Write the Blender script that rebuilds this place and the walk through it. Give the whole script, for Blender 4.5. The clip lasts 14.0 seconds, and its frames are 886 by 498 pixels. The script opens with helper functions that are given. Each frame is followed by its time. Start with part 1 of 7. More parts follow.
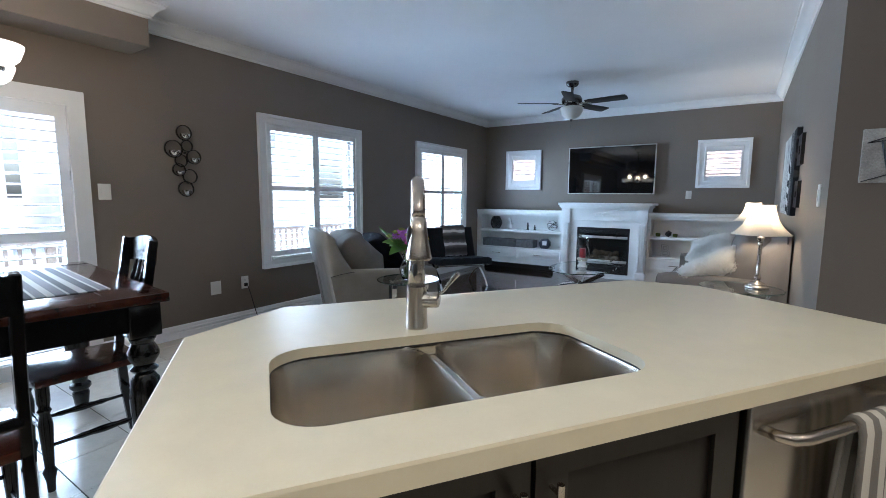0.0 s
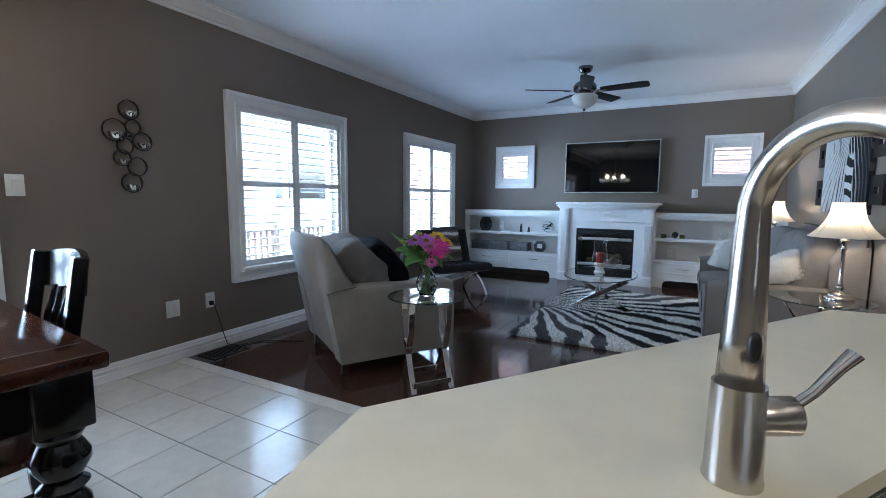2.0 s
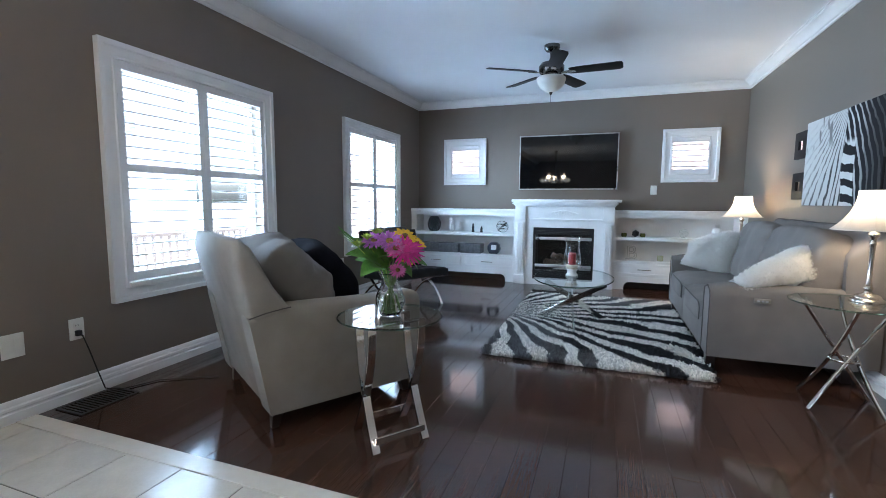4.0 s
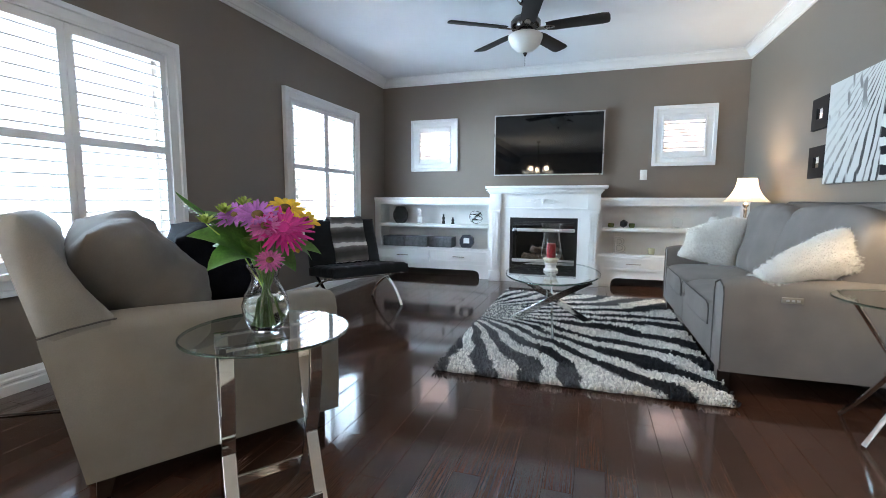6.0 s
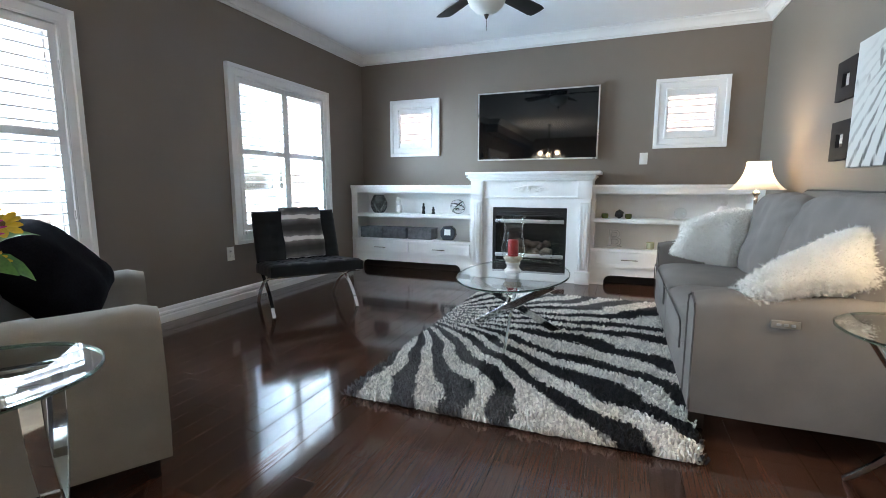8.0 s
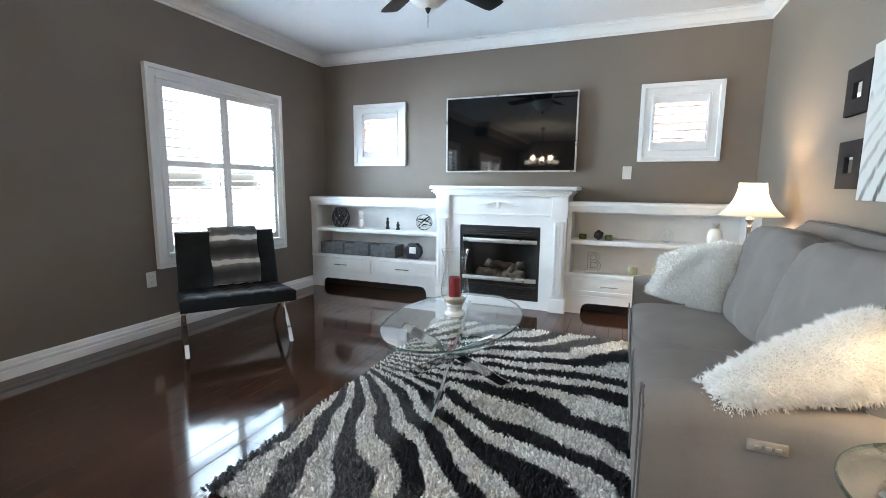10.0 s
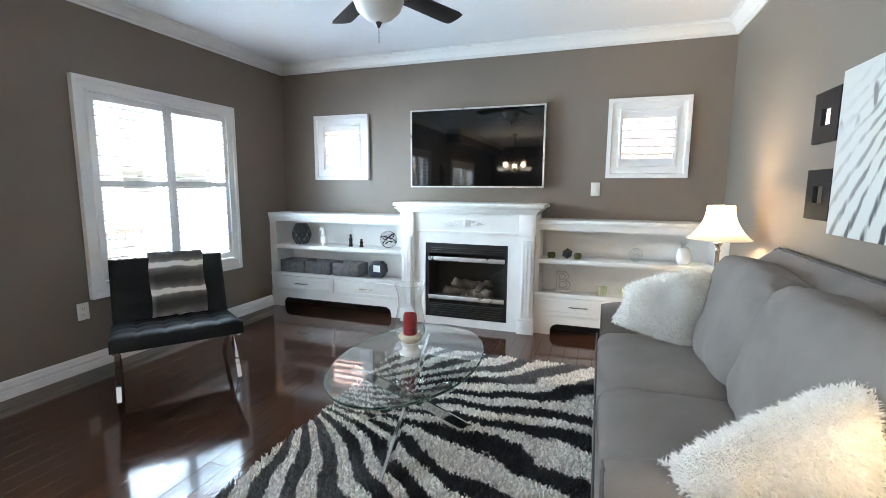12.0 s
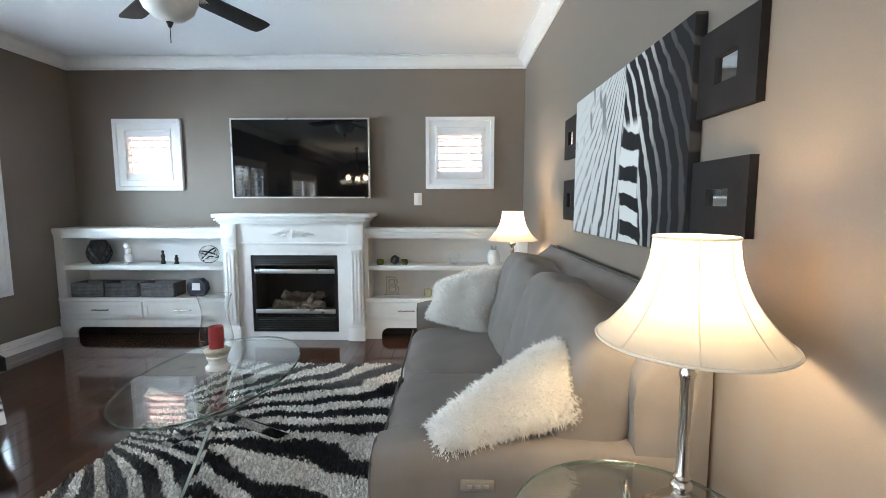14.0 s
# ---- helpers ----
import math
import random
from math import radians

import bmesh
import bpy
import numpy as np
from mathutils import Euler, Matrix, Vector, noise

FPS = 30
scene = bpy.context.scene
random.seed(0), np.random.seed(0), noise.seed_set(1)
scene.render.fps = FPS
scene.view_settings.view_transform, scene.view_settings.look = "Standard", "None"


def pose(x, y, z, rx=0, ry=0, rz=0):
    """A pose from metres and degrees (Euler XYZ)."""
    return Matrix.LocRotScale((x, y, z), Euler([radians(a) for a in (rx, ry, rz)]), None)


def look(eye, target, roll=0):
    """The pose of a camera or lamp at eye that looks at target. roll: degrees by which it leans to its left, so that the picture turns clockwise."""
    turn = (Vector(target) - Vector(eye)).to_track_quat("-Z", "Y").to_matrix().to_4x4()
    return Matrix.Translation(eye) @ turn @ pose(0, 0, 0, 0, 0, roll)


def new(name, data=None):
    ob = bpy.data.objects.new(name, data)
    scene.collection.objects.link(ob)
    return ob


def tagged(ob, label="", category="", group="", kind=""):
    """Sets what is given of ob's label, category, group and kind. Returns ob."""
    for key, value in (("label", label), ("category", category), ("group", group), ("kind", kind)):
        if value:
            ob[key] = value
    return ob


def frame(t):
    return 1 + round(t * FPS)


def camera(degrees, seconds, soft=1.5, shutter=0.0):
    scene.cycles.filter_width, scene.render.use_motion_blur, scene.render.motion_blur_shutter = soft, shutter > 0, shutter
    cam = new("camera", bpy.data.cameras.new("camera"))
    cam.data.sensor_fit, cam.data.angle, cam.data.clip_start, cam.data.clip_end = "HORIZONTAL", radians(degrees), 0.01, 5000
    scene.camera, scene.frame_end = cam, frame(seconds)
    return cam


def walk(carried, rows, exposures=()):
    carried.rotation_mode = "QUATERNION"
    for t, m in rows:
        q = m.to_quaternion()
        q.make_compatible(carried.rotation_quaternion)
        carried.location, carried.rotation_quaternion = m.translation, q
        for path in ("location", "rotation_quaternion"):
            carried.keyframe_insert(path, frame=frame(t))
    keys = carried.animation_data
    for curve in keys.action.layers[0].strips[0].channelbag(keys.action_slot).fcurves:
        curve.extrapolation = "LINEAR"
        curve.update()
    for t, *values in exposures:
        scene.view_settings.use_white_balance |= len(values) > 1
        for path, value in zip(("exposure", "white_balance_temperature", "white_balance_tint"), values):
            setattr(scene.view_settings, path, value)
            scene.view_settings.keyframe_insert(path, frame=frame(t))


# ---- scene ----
cam = camera(89.1, 14.0, soft=0.75)
PATH = [
    (0, (0.126, -0.508, 1.262), (-0.973, 1.147, 1.033), 0.4),
    (0.5, (-0.043, -0.457, 1.243), (-1.123, 1.211, 1.016), 0.5),
    (1, (-0.232, -0.338, 1.232), (-1.283, 1.348, 0.999), 0.4),
    (1.5, (-0.415, -0.237, 1.222), (-1.425, 1.474, 0.995), 0.5),
    (2, (-0.641, -0.143, 1.227), (-1.587, 1.606, 1.004), 0.4),
    (2.5, (-0.802, -0.011, 1.212), (-1.669, 1.777, 0.986), 0.5),
    (3, (-0.961, 0.158, 1.211), (-1.763, 1.976, 0.985), 0.3),
    (3.2, (-1.014, 0.204, 1.206), (-1.785, 2.036, 0.986), 0.3),
    (5.5, (-1.197, 1.015, 1.009), (-1.815, 2.906, 0.802), 0.4),
    (6, (-1.143, 1.195, 1.006), (-1.763, 3.085, 0.792), 0.2),
    (6.5, (-1.073, 1.352, 1.003), (-1.693, 3.24, 0.773), -0.0),
    (7, (-0.965, 1.521, 0.993), (-1.609, 3.398, 0.746), 0.1),
    (7.5, (-0.847, 1.682, 1.003), (-1.54, 3.539, 0.741), -0.0),
    (8, (-0.771, 1.851, 1.024), (-1.494, 3.695, 0.751), -0.0),
    (10.3, (-0.55, 2.573, 1.214), (-1.292, 4.409, 0.936), 0.5),
    (10.5, (-0.553, 2.621, 1.235), (-1.293, 4.458, 0.952), 0.4),
    (11, (-0.558, 2.689, 1.271), (-1.27, 4.537, 0.993), 0.6),
    (11.5, (-0.545, 2.726, 1.307), (-1.226, 4.586, 1.03), 0.6),
    (12, (-0.517, 2.735, 1.326), (-1.167, 4.607, 1.056), 0.3),
    (12.5, (-0.48, 2.723, 1.338), (-1.083, 4.613, 1.083), 0.3),
    (13, (-0.424, 2.702, 1.338), (-0.937, 4.621, 1.099), 0.3),
    (13.5, (-0.343, 2.676, 1.323), (-0.671, 4.636, 1.095), 0.0),
    (14, (-0.257, 2.654, 1.29), (-0.285, 4.643, 1.083), -0.0),
]
walk(cam, [(t, look(eye, target, roll)) for t, eye, target, roll in PATH], exposures=[(0, 1.86, 5450, 10), (0.5, 1.80, 5400, 10), (1.5, 1.74, 5270, 10), (3.2, 1.95, 5350, 10), (5.5, 2.53, 6000, 10), (8, 2.48, 6250, 10), (11, 2.78, 6450, 10), (12.5, 2.74, 6500, 10), (13.3, 2.62, 6550, 10), (14, 2.44, 6500, 10)])

# ---- world and light ----
world = bpy.data.worlds.new("world")
scene.world = world
world.use_nodes = True
wn = world.node_tree.nodes
sky = wn.new("ShaderNodeTexSky")
sky.sky_type = 'NISHITA'
sky.sun_disc = False
sky.sun_elevation = radians(57)
sky.sun_rotation = radians(163)
sky.air_density, sky.dust_density = 1.0, 4.0
world.node_tree.links.new(sky.outputs[0], wn["Background"].inputs[0])
wn["Background"].inputs[1].default_value = 0.15

sun_data = bpy.data.lights.new("sun", 'SUN')
sun_data.energy, sun_data.angle, sun_data.color = 3.0, radians(3), (1.0, 0.97, 0.92)
sun = new("sun", sun_data)
sun.matrix_world = look((3, -10, 16), (0, 0, 0))


def area_lamp(name, place, target, w, h, power, color, spread=180):
    d = bpy.data.lights.new(name, 'AREA')
    d.shape, d.size, d.size_y, d.energy, d.color = 'RECTANGLE', w, h, power, color
    d.spread = radians(spread)
    ob = new(name, d)
    ob.matrix_world = look(place, target)
    return ob


def bulb(name, place, power, color, size=0.03):
    d = bpy.data.lights.new(name, 'POINT')
    d.energy, d.color, d.shadow_soft_size = power, color, size
    ob = new(name, d)
    ob.location = place
    return ob


DAY = (0.72, 0.87, 1.0)
SNOW = (0.52, 0.79, 1.0)
WARM = (1.0, 0.75, 0.47)
# daylight of the two living-room windows and the patio door: the sky from above, the snow from below
for y, k, turn in ((3.00, 0.9, 0.22), (5.62, 1.3, 0.42)):
    area_lamp("daylight_sky", (-4.50, y, 1.70), (-3.50, y + turn, 1.20), 1.30, 0.9, 19 * k, DAY, 118)
    area_lamp("daylight_snow", (-4.50, y, 0.80), (-3.50, y + turn, 1.55), 1.30, 0.8, 12.5 * k, SNOW, 105)
area_lamp("daylight_patio", (-4.30, -0.15, 1.25), (-3.0, -0.45, 0.75), 1.75, 1.3, 42, DAY, 140)

# ---- materials ----


def ramp(nt, fac, stops):
    n = nt.nodes.new("ShaderNodeValToRGB")
    el = n.color_ramp.elements
    while len(el) < len(stops):
        el.new(0.5)
    for e, (p, c) in zip(el, stops):
        e.position, e.color = p, (*c, 1)
    nt.links.new(fac, n.inputs[0])
    return n.outputs[0]


def shift(c, k):
    return tuple(max(0.0, min(1.0, v * k)) for v in c)


def surface(name, color, rough=0.6, metal=0.0, vary=0.12, scale=6.0, fine=120.0, bump=0.1, dist=0.002, rvary=0.08, coat=0.0, each=0.0, stretch=None, island=0.0):
    """A base colour with broad and fine variation, uneven gloss and relief; each: variation from object to object."""
    m = bpy.data.materials.new(name)
    m.use_nodes = True
    nt = m.node_tree
    N, L = nt.nodes, nt.links
    b = N["Principled BSDF"]
    b.inputs["Metallic"].default_value = metal
    if coat:
        b.inputs["Coat Weight"].default_value = coat
        b.inputs["Coat Roughness"].default_value = 0.08
    tc = N.new("ShaderNodeTexCoord")
    src = tc.outputs["Object"]
    if stretch:
        mp = N.new("ShaderNodeMapping")
        mp.inputs["Scale"].default_value = stretch
        L.new(src, mp.inputs[0])
        src = mp.outputs[0]
    n1, n2 = N.new("ShaderNodeTexNoise"), N.new("ShaderNodeTexNoise")
    for n, s, d in ((n1, scale, 4), (n2, fine, 3)):
        L.new(src, n.inputs["Vector"])
        n.inputs["Scale"].default_value, n.inputs["Detail"].default_value = s, d
    base = ramp(nt, n1.outputs[0], [(0.3, shift(color, 1 - vary)), (0.7, shift(color, 1 + vary))])
    mx = N.new("ShaderNodeMixRGB")
    mx.blend_type = 'OVERLAY'
    mx.inputs[0].default_value = min(1.0, vary * 1.6)
    L.new(base, mx.inputs[1])
    L.new(n2.outputs[0], mx.inputs[2])
    col = mx.outputs[0]
    if each or island:
        if each:
            rnd = N.new("ShaderNodeObjectInfo").outputs["Random"]
        else:
            rnd = N.new("ShaderNodeNewGeometry").outputs["Random Per Island"]
        k = each or island
        mr = N.new("ShaderNodeMapRange")
        mr.inputs[3].default_value, mr.inputs[4].default_value = 1 - k, 1 + k
        L.new(rnd, mr.inputs[0])
        hs = N.new("ShaderNodeHueSaturation")
        L.new(mr.outputs[0], hs.inputs["Value"])
        L.new(col, hs.inputs["Color"])
        col = hs.outputs[0]
    L.new(col, b.inputs["Base Color"])
    rr = N.new("ShaderNodeMapRange")
    rr.inputs[3].default_value, rr.inputs[4].default_value = max(0.02, rough - rvary), min(1, rough + rvary)
    L.new(n1.outputs[0], rr.inputs[0])
    L.new(rr.outputs[0], b.inputs["Roughness"])
    if bump:
        bp = N.new("ShaderNodeBump")
        bp.inputs["Strength"].default_value, bp.inputs["Distance"].default_value = bump, dist
        L.new(n2.outputs[0], bp.inputs["Height"])
        L.new(bp.outputs[0], b.inputs["Normal"])
    return m


def glass(name, color=(1, 1, 1), rough=0.0, ior=1.45):
    m = bpy.data.materials.new(name)
    m.use_nodes = True
    b = m.node_tree.nodes["Principled BSDF"]
    b.inputs["Base Color"].default_value = (*color, 1)
    b.inputs["Roughness"].default_value = rough
    b.inputs["IOR"].default_value = ior
    b.inputs["Transmission Weight"].default_value = 1.0
    return m


def pane_glass(name, tint=(0.95, 0.98, 0.97), gloss=0.12):
    """Thin flat glass: clear, with a mirror share that grows at grazing angles."""
    m = bpy.data.materials.new(name)
    m.use_nodes = True
    nt = m.node_tree
    nt.nodes.clear()
    out = nt.nodes.new("ShaderNodeOutputMaterial")
    t = nt.nodes.new("ShaderNodeBsdfTransparent")
    t.inputs[0].default_value = (*tint, 1)
    g = nt.nodes.new("ShaderNodeBsdfGlossy")
    g.inputs["Roughness"].default_value = 0.015
    f = nt.nodes.new("ShaderNodeLayerWeight")
    f.inputs["Blend"].default_value = 0.5
    pw = nt.nodes.new("ShaderNodeMath")
    pw.operation = 'POWER'
    pw.inputs[1].default_value = 3.6
    nt.links.new(f.outputs["Facing"], pw.inputs[0])
    mu = nt.nodes.new("ShaderNodeMath")
    mu.operation = 'MULTIPLY_ADD'
    mu.inputs[1].default_value, mu.inputs[2].default_value = 0.85, gloss
    nt.links.new(pw.outputs[0], mu.inputs[0])
    mix = nt.nodes.new("ShaderNodeMixShader")
    nt.links.new(mu.outputs[0], mix.inputs[0])
    nt.links.new(t.outputs[0], mix.inputs[1])
    nt.links.new(g.outputs[0], mix.inputs[2])
    nt.links.new(mix.outputs[0], out.inputs[0])
    return m


def shade_fabric(name, color, glow, power, through_share=0.0):
    """Cloth or frosted glass round a lit bulb: it glows, and lets part of the light through."""
    m = surface(name, color, 0.8, vary=0.04, scale=20, fine=300, bump=0.1)
    nt = m.node_tree
    b = nt.nodes["Principled BSDF"]
    b.inputs["Emission Color"].default_value = (*glow, 1)
    b.inputs["Emission Strength"].default_value = power
    if through_share:
        tr = nt.nodes.new("ShaderNodeBsdfTranslucent")
        tr.inputs[0].default_value = (*color, 1)
        mix = nt.nodes.new("ShaderNodeMixShader")
        mix.inputs[0].default_value = through_share
        out = nt.nodes["Material Output"]
        nt.links.new(b.outputs[0], mix.inputs[1])
        nt.links.new(tr.outputs[0], mix.inputs[2])
        nt.links.new(mix.outputs[0], out.inputs[0])
    return m


M_WALL = surface("wall_paint", (0.191, 0.158, 0.128), 0.5, vary=0.05, scale=1.5, fine=260, bump=0.12, dist=0.001)
M_CEIL = surface("ceiling_paint", (0.80, 0.81, 0.83), 0.8, vary=0.03, scale=1.2, fine=180, bump=0.15, dist=0.001)
M_TRIM = surface("white_trim_paint", (0.80, 0.80, 0.80), 0.35, vary=0.03, scale=3, fine=150, bump=0.06, dist=0.001)
M_CAB = surface("white_cabinet_paint", (0.80, 0.79, 0.775), 0.4, vary=0.04, scale=4, fine=150, bump=0.06, dist=0.001)
M_LOUVRE = surface("louvre_paint", (0.80, 0.80, 0.81), 0.45, vary=0.03, scale=5, fine=120, bump=0.05, dist=0.001)
M_PLANK = surface("dark_cherry_plank", (0.060, 0.0265, 0.0165), 0.095, vary=0.28, scale=3.5, fine=30, bump=0.02, dist=0.0005, rvary=0.035, coat=0.3, each=0.22, stretch=(6, 0.7, 6))
M_SUB = surface("subfloor_dark", (0.012, 0.008, 0.006), 0.7)
M_TILE = surface("cream_floor_tile", (0.64, 0.585, 0.49), 0.17, vary=0.06, scale=3.5, fine=30, bump=0.12, dist=0.002, each=0.05)
M_GROUT = surface("grout", (0.085, 0.07, 0.055), 0.9, vary=0.15, scale=20, fine=200, bump=0.4)
M_QUARTZ = surface("cream_quartz", (0.72, 0.66, 0.505), 0.34, vary=0.035, scale=14, fine=150, bump=0.0)
M_STEEL = surface("brushed_steel", (0.58, 0.54, 0.48), 0.25, 1.0, vary=0.05, scale=3, fine=160, bump=0.02, dist=0.0003, rvary=0.04, stretch=(1, 10, 1))
M_NICKEL = surface("brushed_nickel", (0.52, 0.48, 0.43), 0.24, 1.0, vary=0.08, scale=12, fine=300, bump=0.03, dist=0.0005)
M_CHROME = surface("chrome", (0.72, 0.71, 0.69), 0.06, 1.0, vary=0.04, scale=10, fine=100, bump=0.0, rvary=0.03)
M_ESPRESSO = surface("espresso_cabinet", (0.012, 0.0095, 0.008), 0.4, vary=0.25, scale=5, fine=60, bump=0.08, stretch=(1, 1, 0.2))
M_BLACKWOOD = surface("black_lacquered_wood", (0.005, 0.0042, 0.0042), 0.2, vary=0.3, scale=6, fine=70, bump=0.04, coat=0.12)
M_CHERRY = surface("cherry_tabletop", (0.055, 0.015, 0.008), 0.16, vary=0.35, scale=4, fine=50, bump=0.04, coat=0.4, stretch=(0.5, 5, 5))
M_SOFA = surface("grey_microfibre", (0.178, 0.160, 0.146), 0.85, vary=0.12, scale=5, fine=350, bump=0.3, dist=0.001)
M_PILLOW = surface("taupe_velvet", (0.165, 0.150, 0.134), 0.85, vary=0.14, scale=7, fine=300, bump=0.25, dist=0.001)
M_ARM = surface("beige_grey_upholstery", (0.285, 0.258, 0.226), 0.85, vary=0.12, scale=6, fine=350, bump=0.25, dist=0.001)
M_FUR = surface("white_fur", (0.92, 0.90, 0.86), 0.85, vary=0.04, scale=8, fine=90, bump=0.1, island=0.06)
M_BLACKFUR = surface("black_plush", (0.008, 0.008, 0.011), 0.9, vary=0.3, scale=10, fine=150, bump=0.5, dist=0.004)
M_LEATHER = surface("black_leather", (0.007, 0.008, 0.010), 0.48, vary=0.2, scale=10, fine=220, bump=0.2, dist=0.001)
for m_, k_ in ((M_BLACKFUR, 0.04), (M_LEATHER, 0.22)):
    m_.node_tree.nodes["Principled BSDF"].inputs["Specular IOR Level"].default_value = k_
M_LEG = surface("dark_wood_leg", (0.020, 0.012, 0.009), 0.3, vary=0.25, scale=6, fine=80, bump=0.05)
M_BLACK = surface("black_metal", (0.010, 0.010, 0.011), 0.4, vary=0.2, scale=10, fine=100, bump=0.05)
M_DARKIRON = surface("dark_bronze_iron", (0.03, 0.027, 0.025), 0.35, 0.7, vary=0.2, scale=12, fine=150, bump=0.08)
M_MOTOR = surface("dark_nickel", (0.16, 0.15, 0.145), 0.2, 1.0, vary=0.1, scale=12, fine=200, bump=0.02, dist=0.0005)
M_SILVER = surface("silver_bar", (0.62, 0.62, 0.62), 0.3, 0.8, vary=0.05, scale=10, fine=150, bump=0.02)
M_SCREEN = surface("tv_screen", (0.003, 0.0035, 0.004), 0.035, vary=0.1, scale=3, fine=30, bump=0.0, rvary=0.01)
M_PLATE = surface("white_plastic", (0.75, 0.74, 0.70), 0.35, vary=0.03, scale=10, fine=100, bump=0.02)
M_BLADE = surface("fan_blade_espresso", (0.012, 0.009, 0.008), 0.6, vary=0.25, scale=6, fine=60, bump=0.05)
M_FROST = surface("frosted_glass_bowl", (0.72, 0.70, 0.66), 0.35, vary=0.06, scale=9, fine=60, bump=0.02)
M_GLASS = glass("clear_glass", (0.97, 0.99, 0.98))
M_PANE = pane_glass("thin_pane", (0.97, 0.985, 0.98), 0.06)
M_TOP = pane_glass("table_glass", (0.86, 0.91, 0.89), 0.15)
M_EDGE = glass("glass_edge_green", (0.45, 0.68, 0.60), 0.05)
M_CANDLE = surface("red_candle_wax", (0.30, 0.012, 0.016), 0.4, vary=0.15, scale=12, fine=100, bump=0.05)
M_SAND = surface("cream_sand", (0.62, 0.55, 0.43), 0.9, vary=0.2, scale=60, fine=400, bump=0.5)
M_LEAF = surface("green_leaf", (0.105, 0.25, 0.040), 0.45, vary=0.3, scale=20, fine=120, bump=0.15, island=0.3)
M_BUD = surface("yellow_green_bud", (0.30, 0.40, 0.05), 0.6, vary=0.25, scale=40, fine=200, bump=0.4)
M_STEM = surface("green_stem", (0.11, 0.20, 0.04), 0.5, vary=0.2, scale=20, fine=100)
M_MAGENTA = surface("magenta_petal", (0.62, 0.03, 0.28), 0.5, vary=0.15, scale=30, fine=200, island=0.15)
M_LILAC = surface("lilac_petal", (0.45, 0.15, 0.52), 0.5, vary=0.15, scale=30, fine=200, island=0.2)
M_PINK = surface("pink_petal", (0.60, 0.14, 0.38), 0.5, vary=0.15, scale=30, fine=200, island=0.2)
M_YELLOW = surface("yellow_petal", (0.78, 0.52, 0.02), 0.5, vary=0.12, scale=30, fine=200, island=0.15)
M_CENTRE = surface("flower_centre", (0.16, 0.10, 0.02), 0.8, vary=0.3, scale=80, fine=300, bump=0.5)
M_BASKET = surface("grey_woven_basket", (0.15, 0.15, 0.155), 0.75, vary=0.25, scale=30, fine=200, bump=0.4)
M_CERAMIC = surface("white_ceramic", (0.80, 0.79, 0.77), 0.2, vary=0.03, scale=10, fine=100, bump=0.03)
M_GREENGLASS = surface("green_votive", (0.10, 0.12, 0.03), 0.15, vary=0.2, scale=20, fine=100, bump=0.02)
M_LOG = surface("ceramic_log", (0.11, 0.078, 0.055), 0.85, vary=0.45, scale=14, fine=90, bump=0.6, dist=0.006)
M_FIREBOX = surface("firebox_dark", (0.012, 0.011, 0.010), 0.7, vary=0.2, scale=8, fine=90)
M_SNOW = surface("snow", (0.76, 0.78, 0.82), 0.8, vary=0.04, scale=0.6, fine=8, bump=0.3, dist=0.05)
M_BRICK = surface("red_brick", (0.72, 0.52, 0.46), 0.85, vary=0.2, scale=5, fine=60, bump=0.3, each=0.2)
M_MORTAR = surface("mortar", (0.45, 0.42, 0.38), 0.9)
M_ROOF = surface("snowy_roof", (0.55, 0.56, 0.60), 0.9, vary=0.2, scale=2)
M_SIDING = surface("pale_siding", (0.66, 0.64, 0.60), 0.8, vary=0.08, scale=1)
M_DARKPANE = surface("house_pane", (0.34, 0.36, 0.40), 0.1, vary=0.2, scale=2)
M_DECK = surface("weathered_wood", (0.20, 0.17, 0.14), 0.8, vary=0.2, scale=5, fine=60)
M_FRAMEDARK = surface("dark_picture_frame", (0.014, 0.012, 0.012), 0.6, vary=0.2, scale=12, fine=100, bump=0.03)
M_MIRROR = surface("small_mirror", (0.75, 0.76, 0.76), 0.04, 1.0, vary=0.02, scale=5, fine=30, bump=0.0, rvary=0.01)
M_STRAND = shade_fabric("white_fur_strand", (0.97, 0.96, 0.94), (1, 1, 1), 0.0, 0.65)
M_SHADE = shade_fabric("lamp_shade_fabric", (0.66, 0.61, 0.53), (1.0, 0.90, 0.74), 0.03, 0.25)
M_BOWL = shade_fabric("lit_bowl_glass", (0.85, 0.82, 0.76), (1.0, 0.88, 0.70), 0.8)


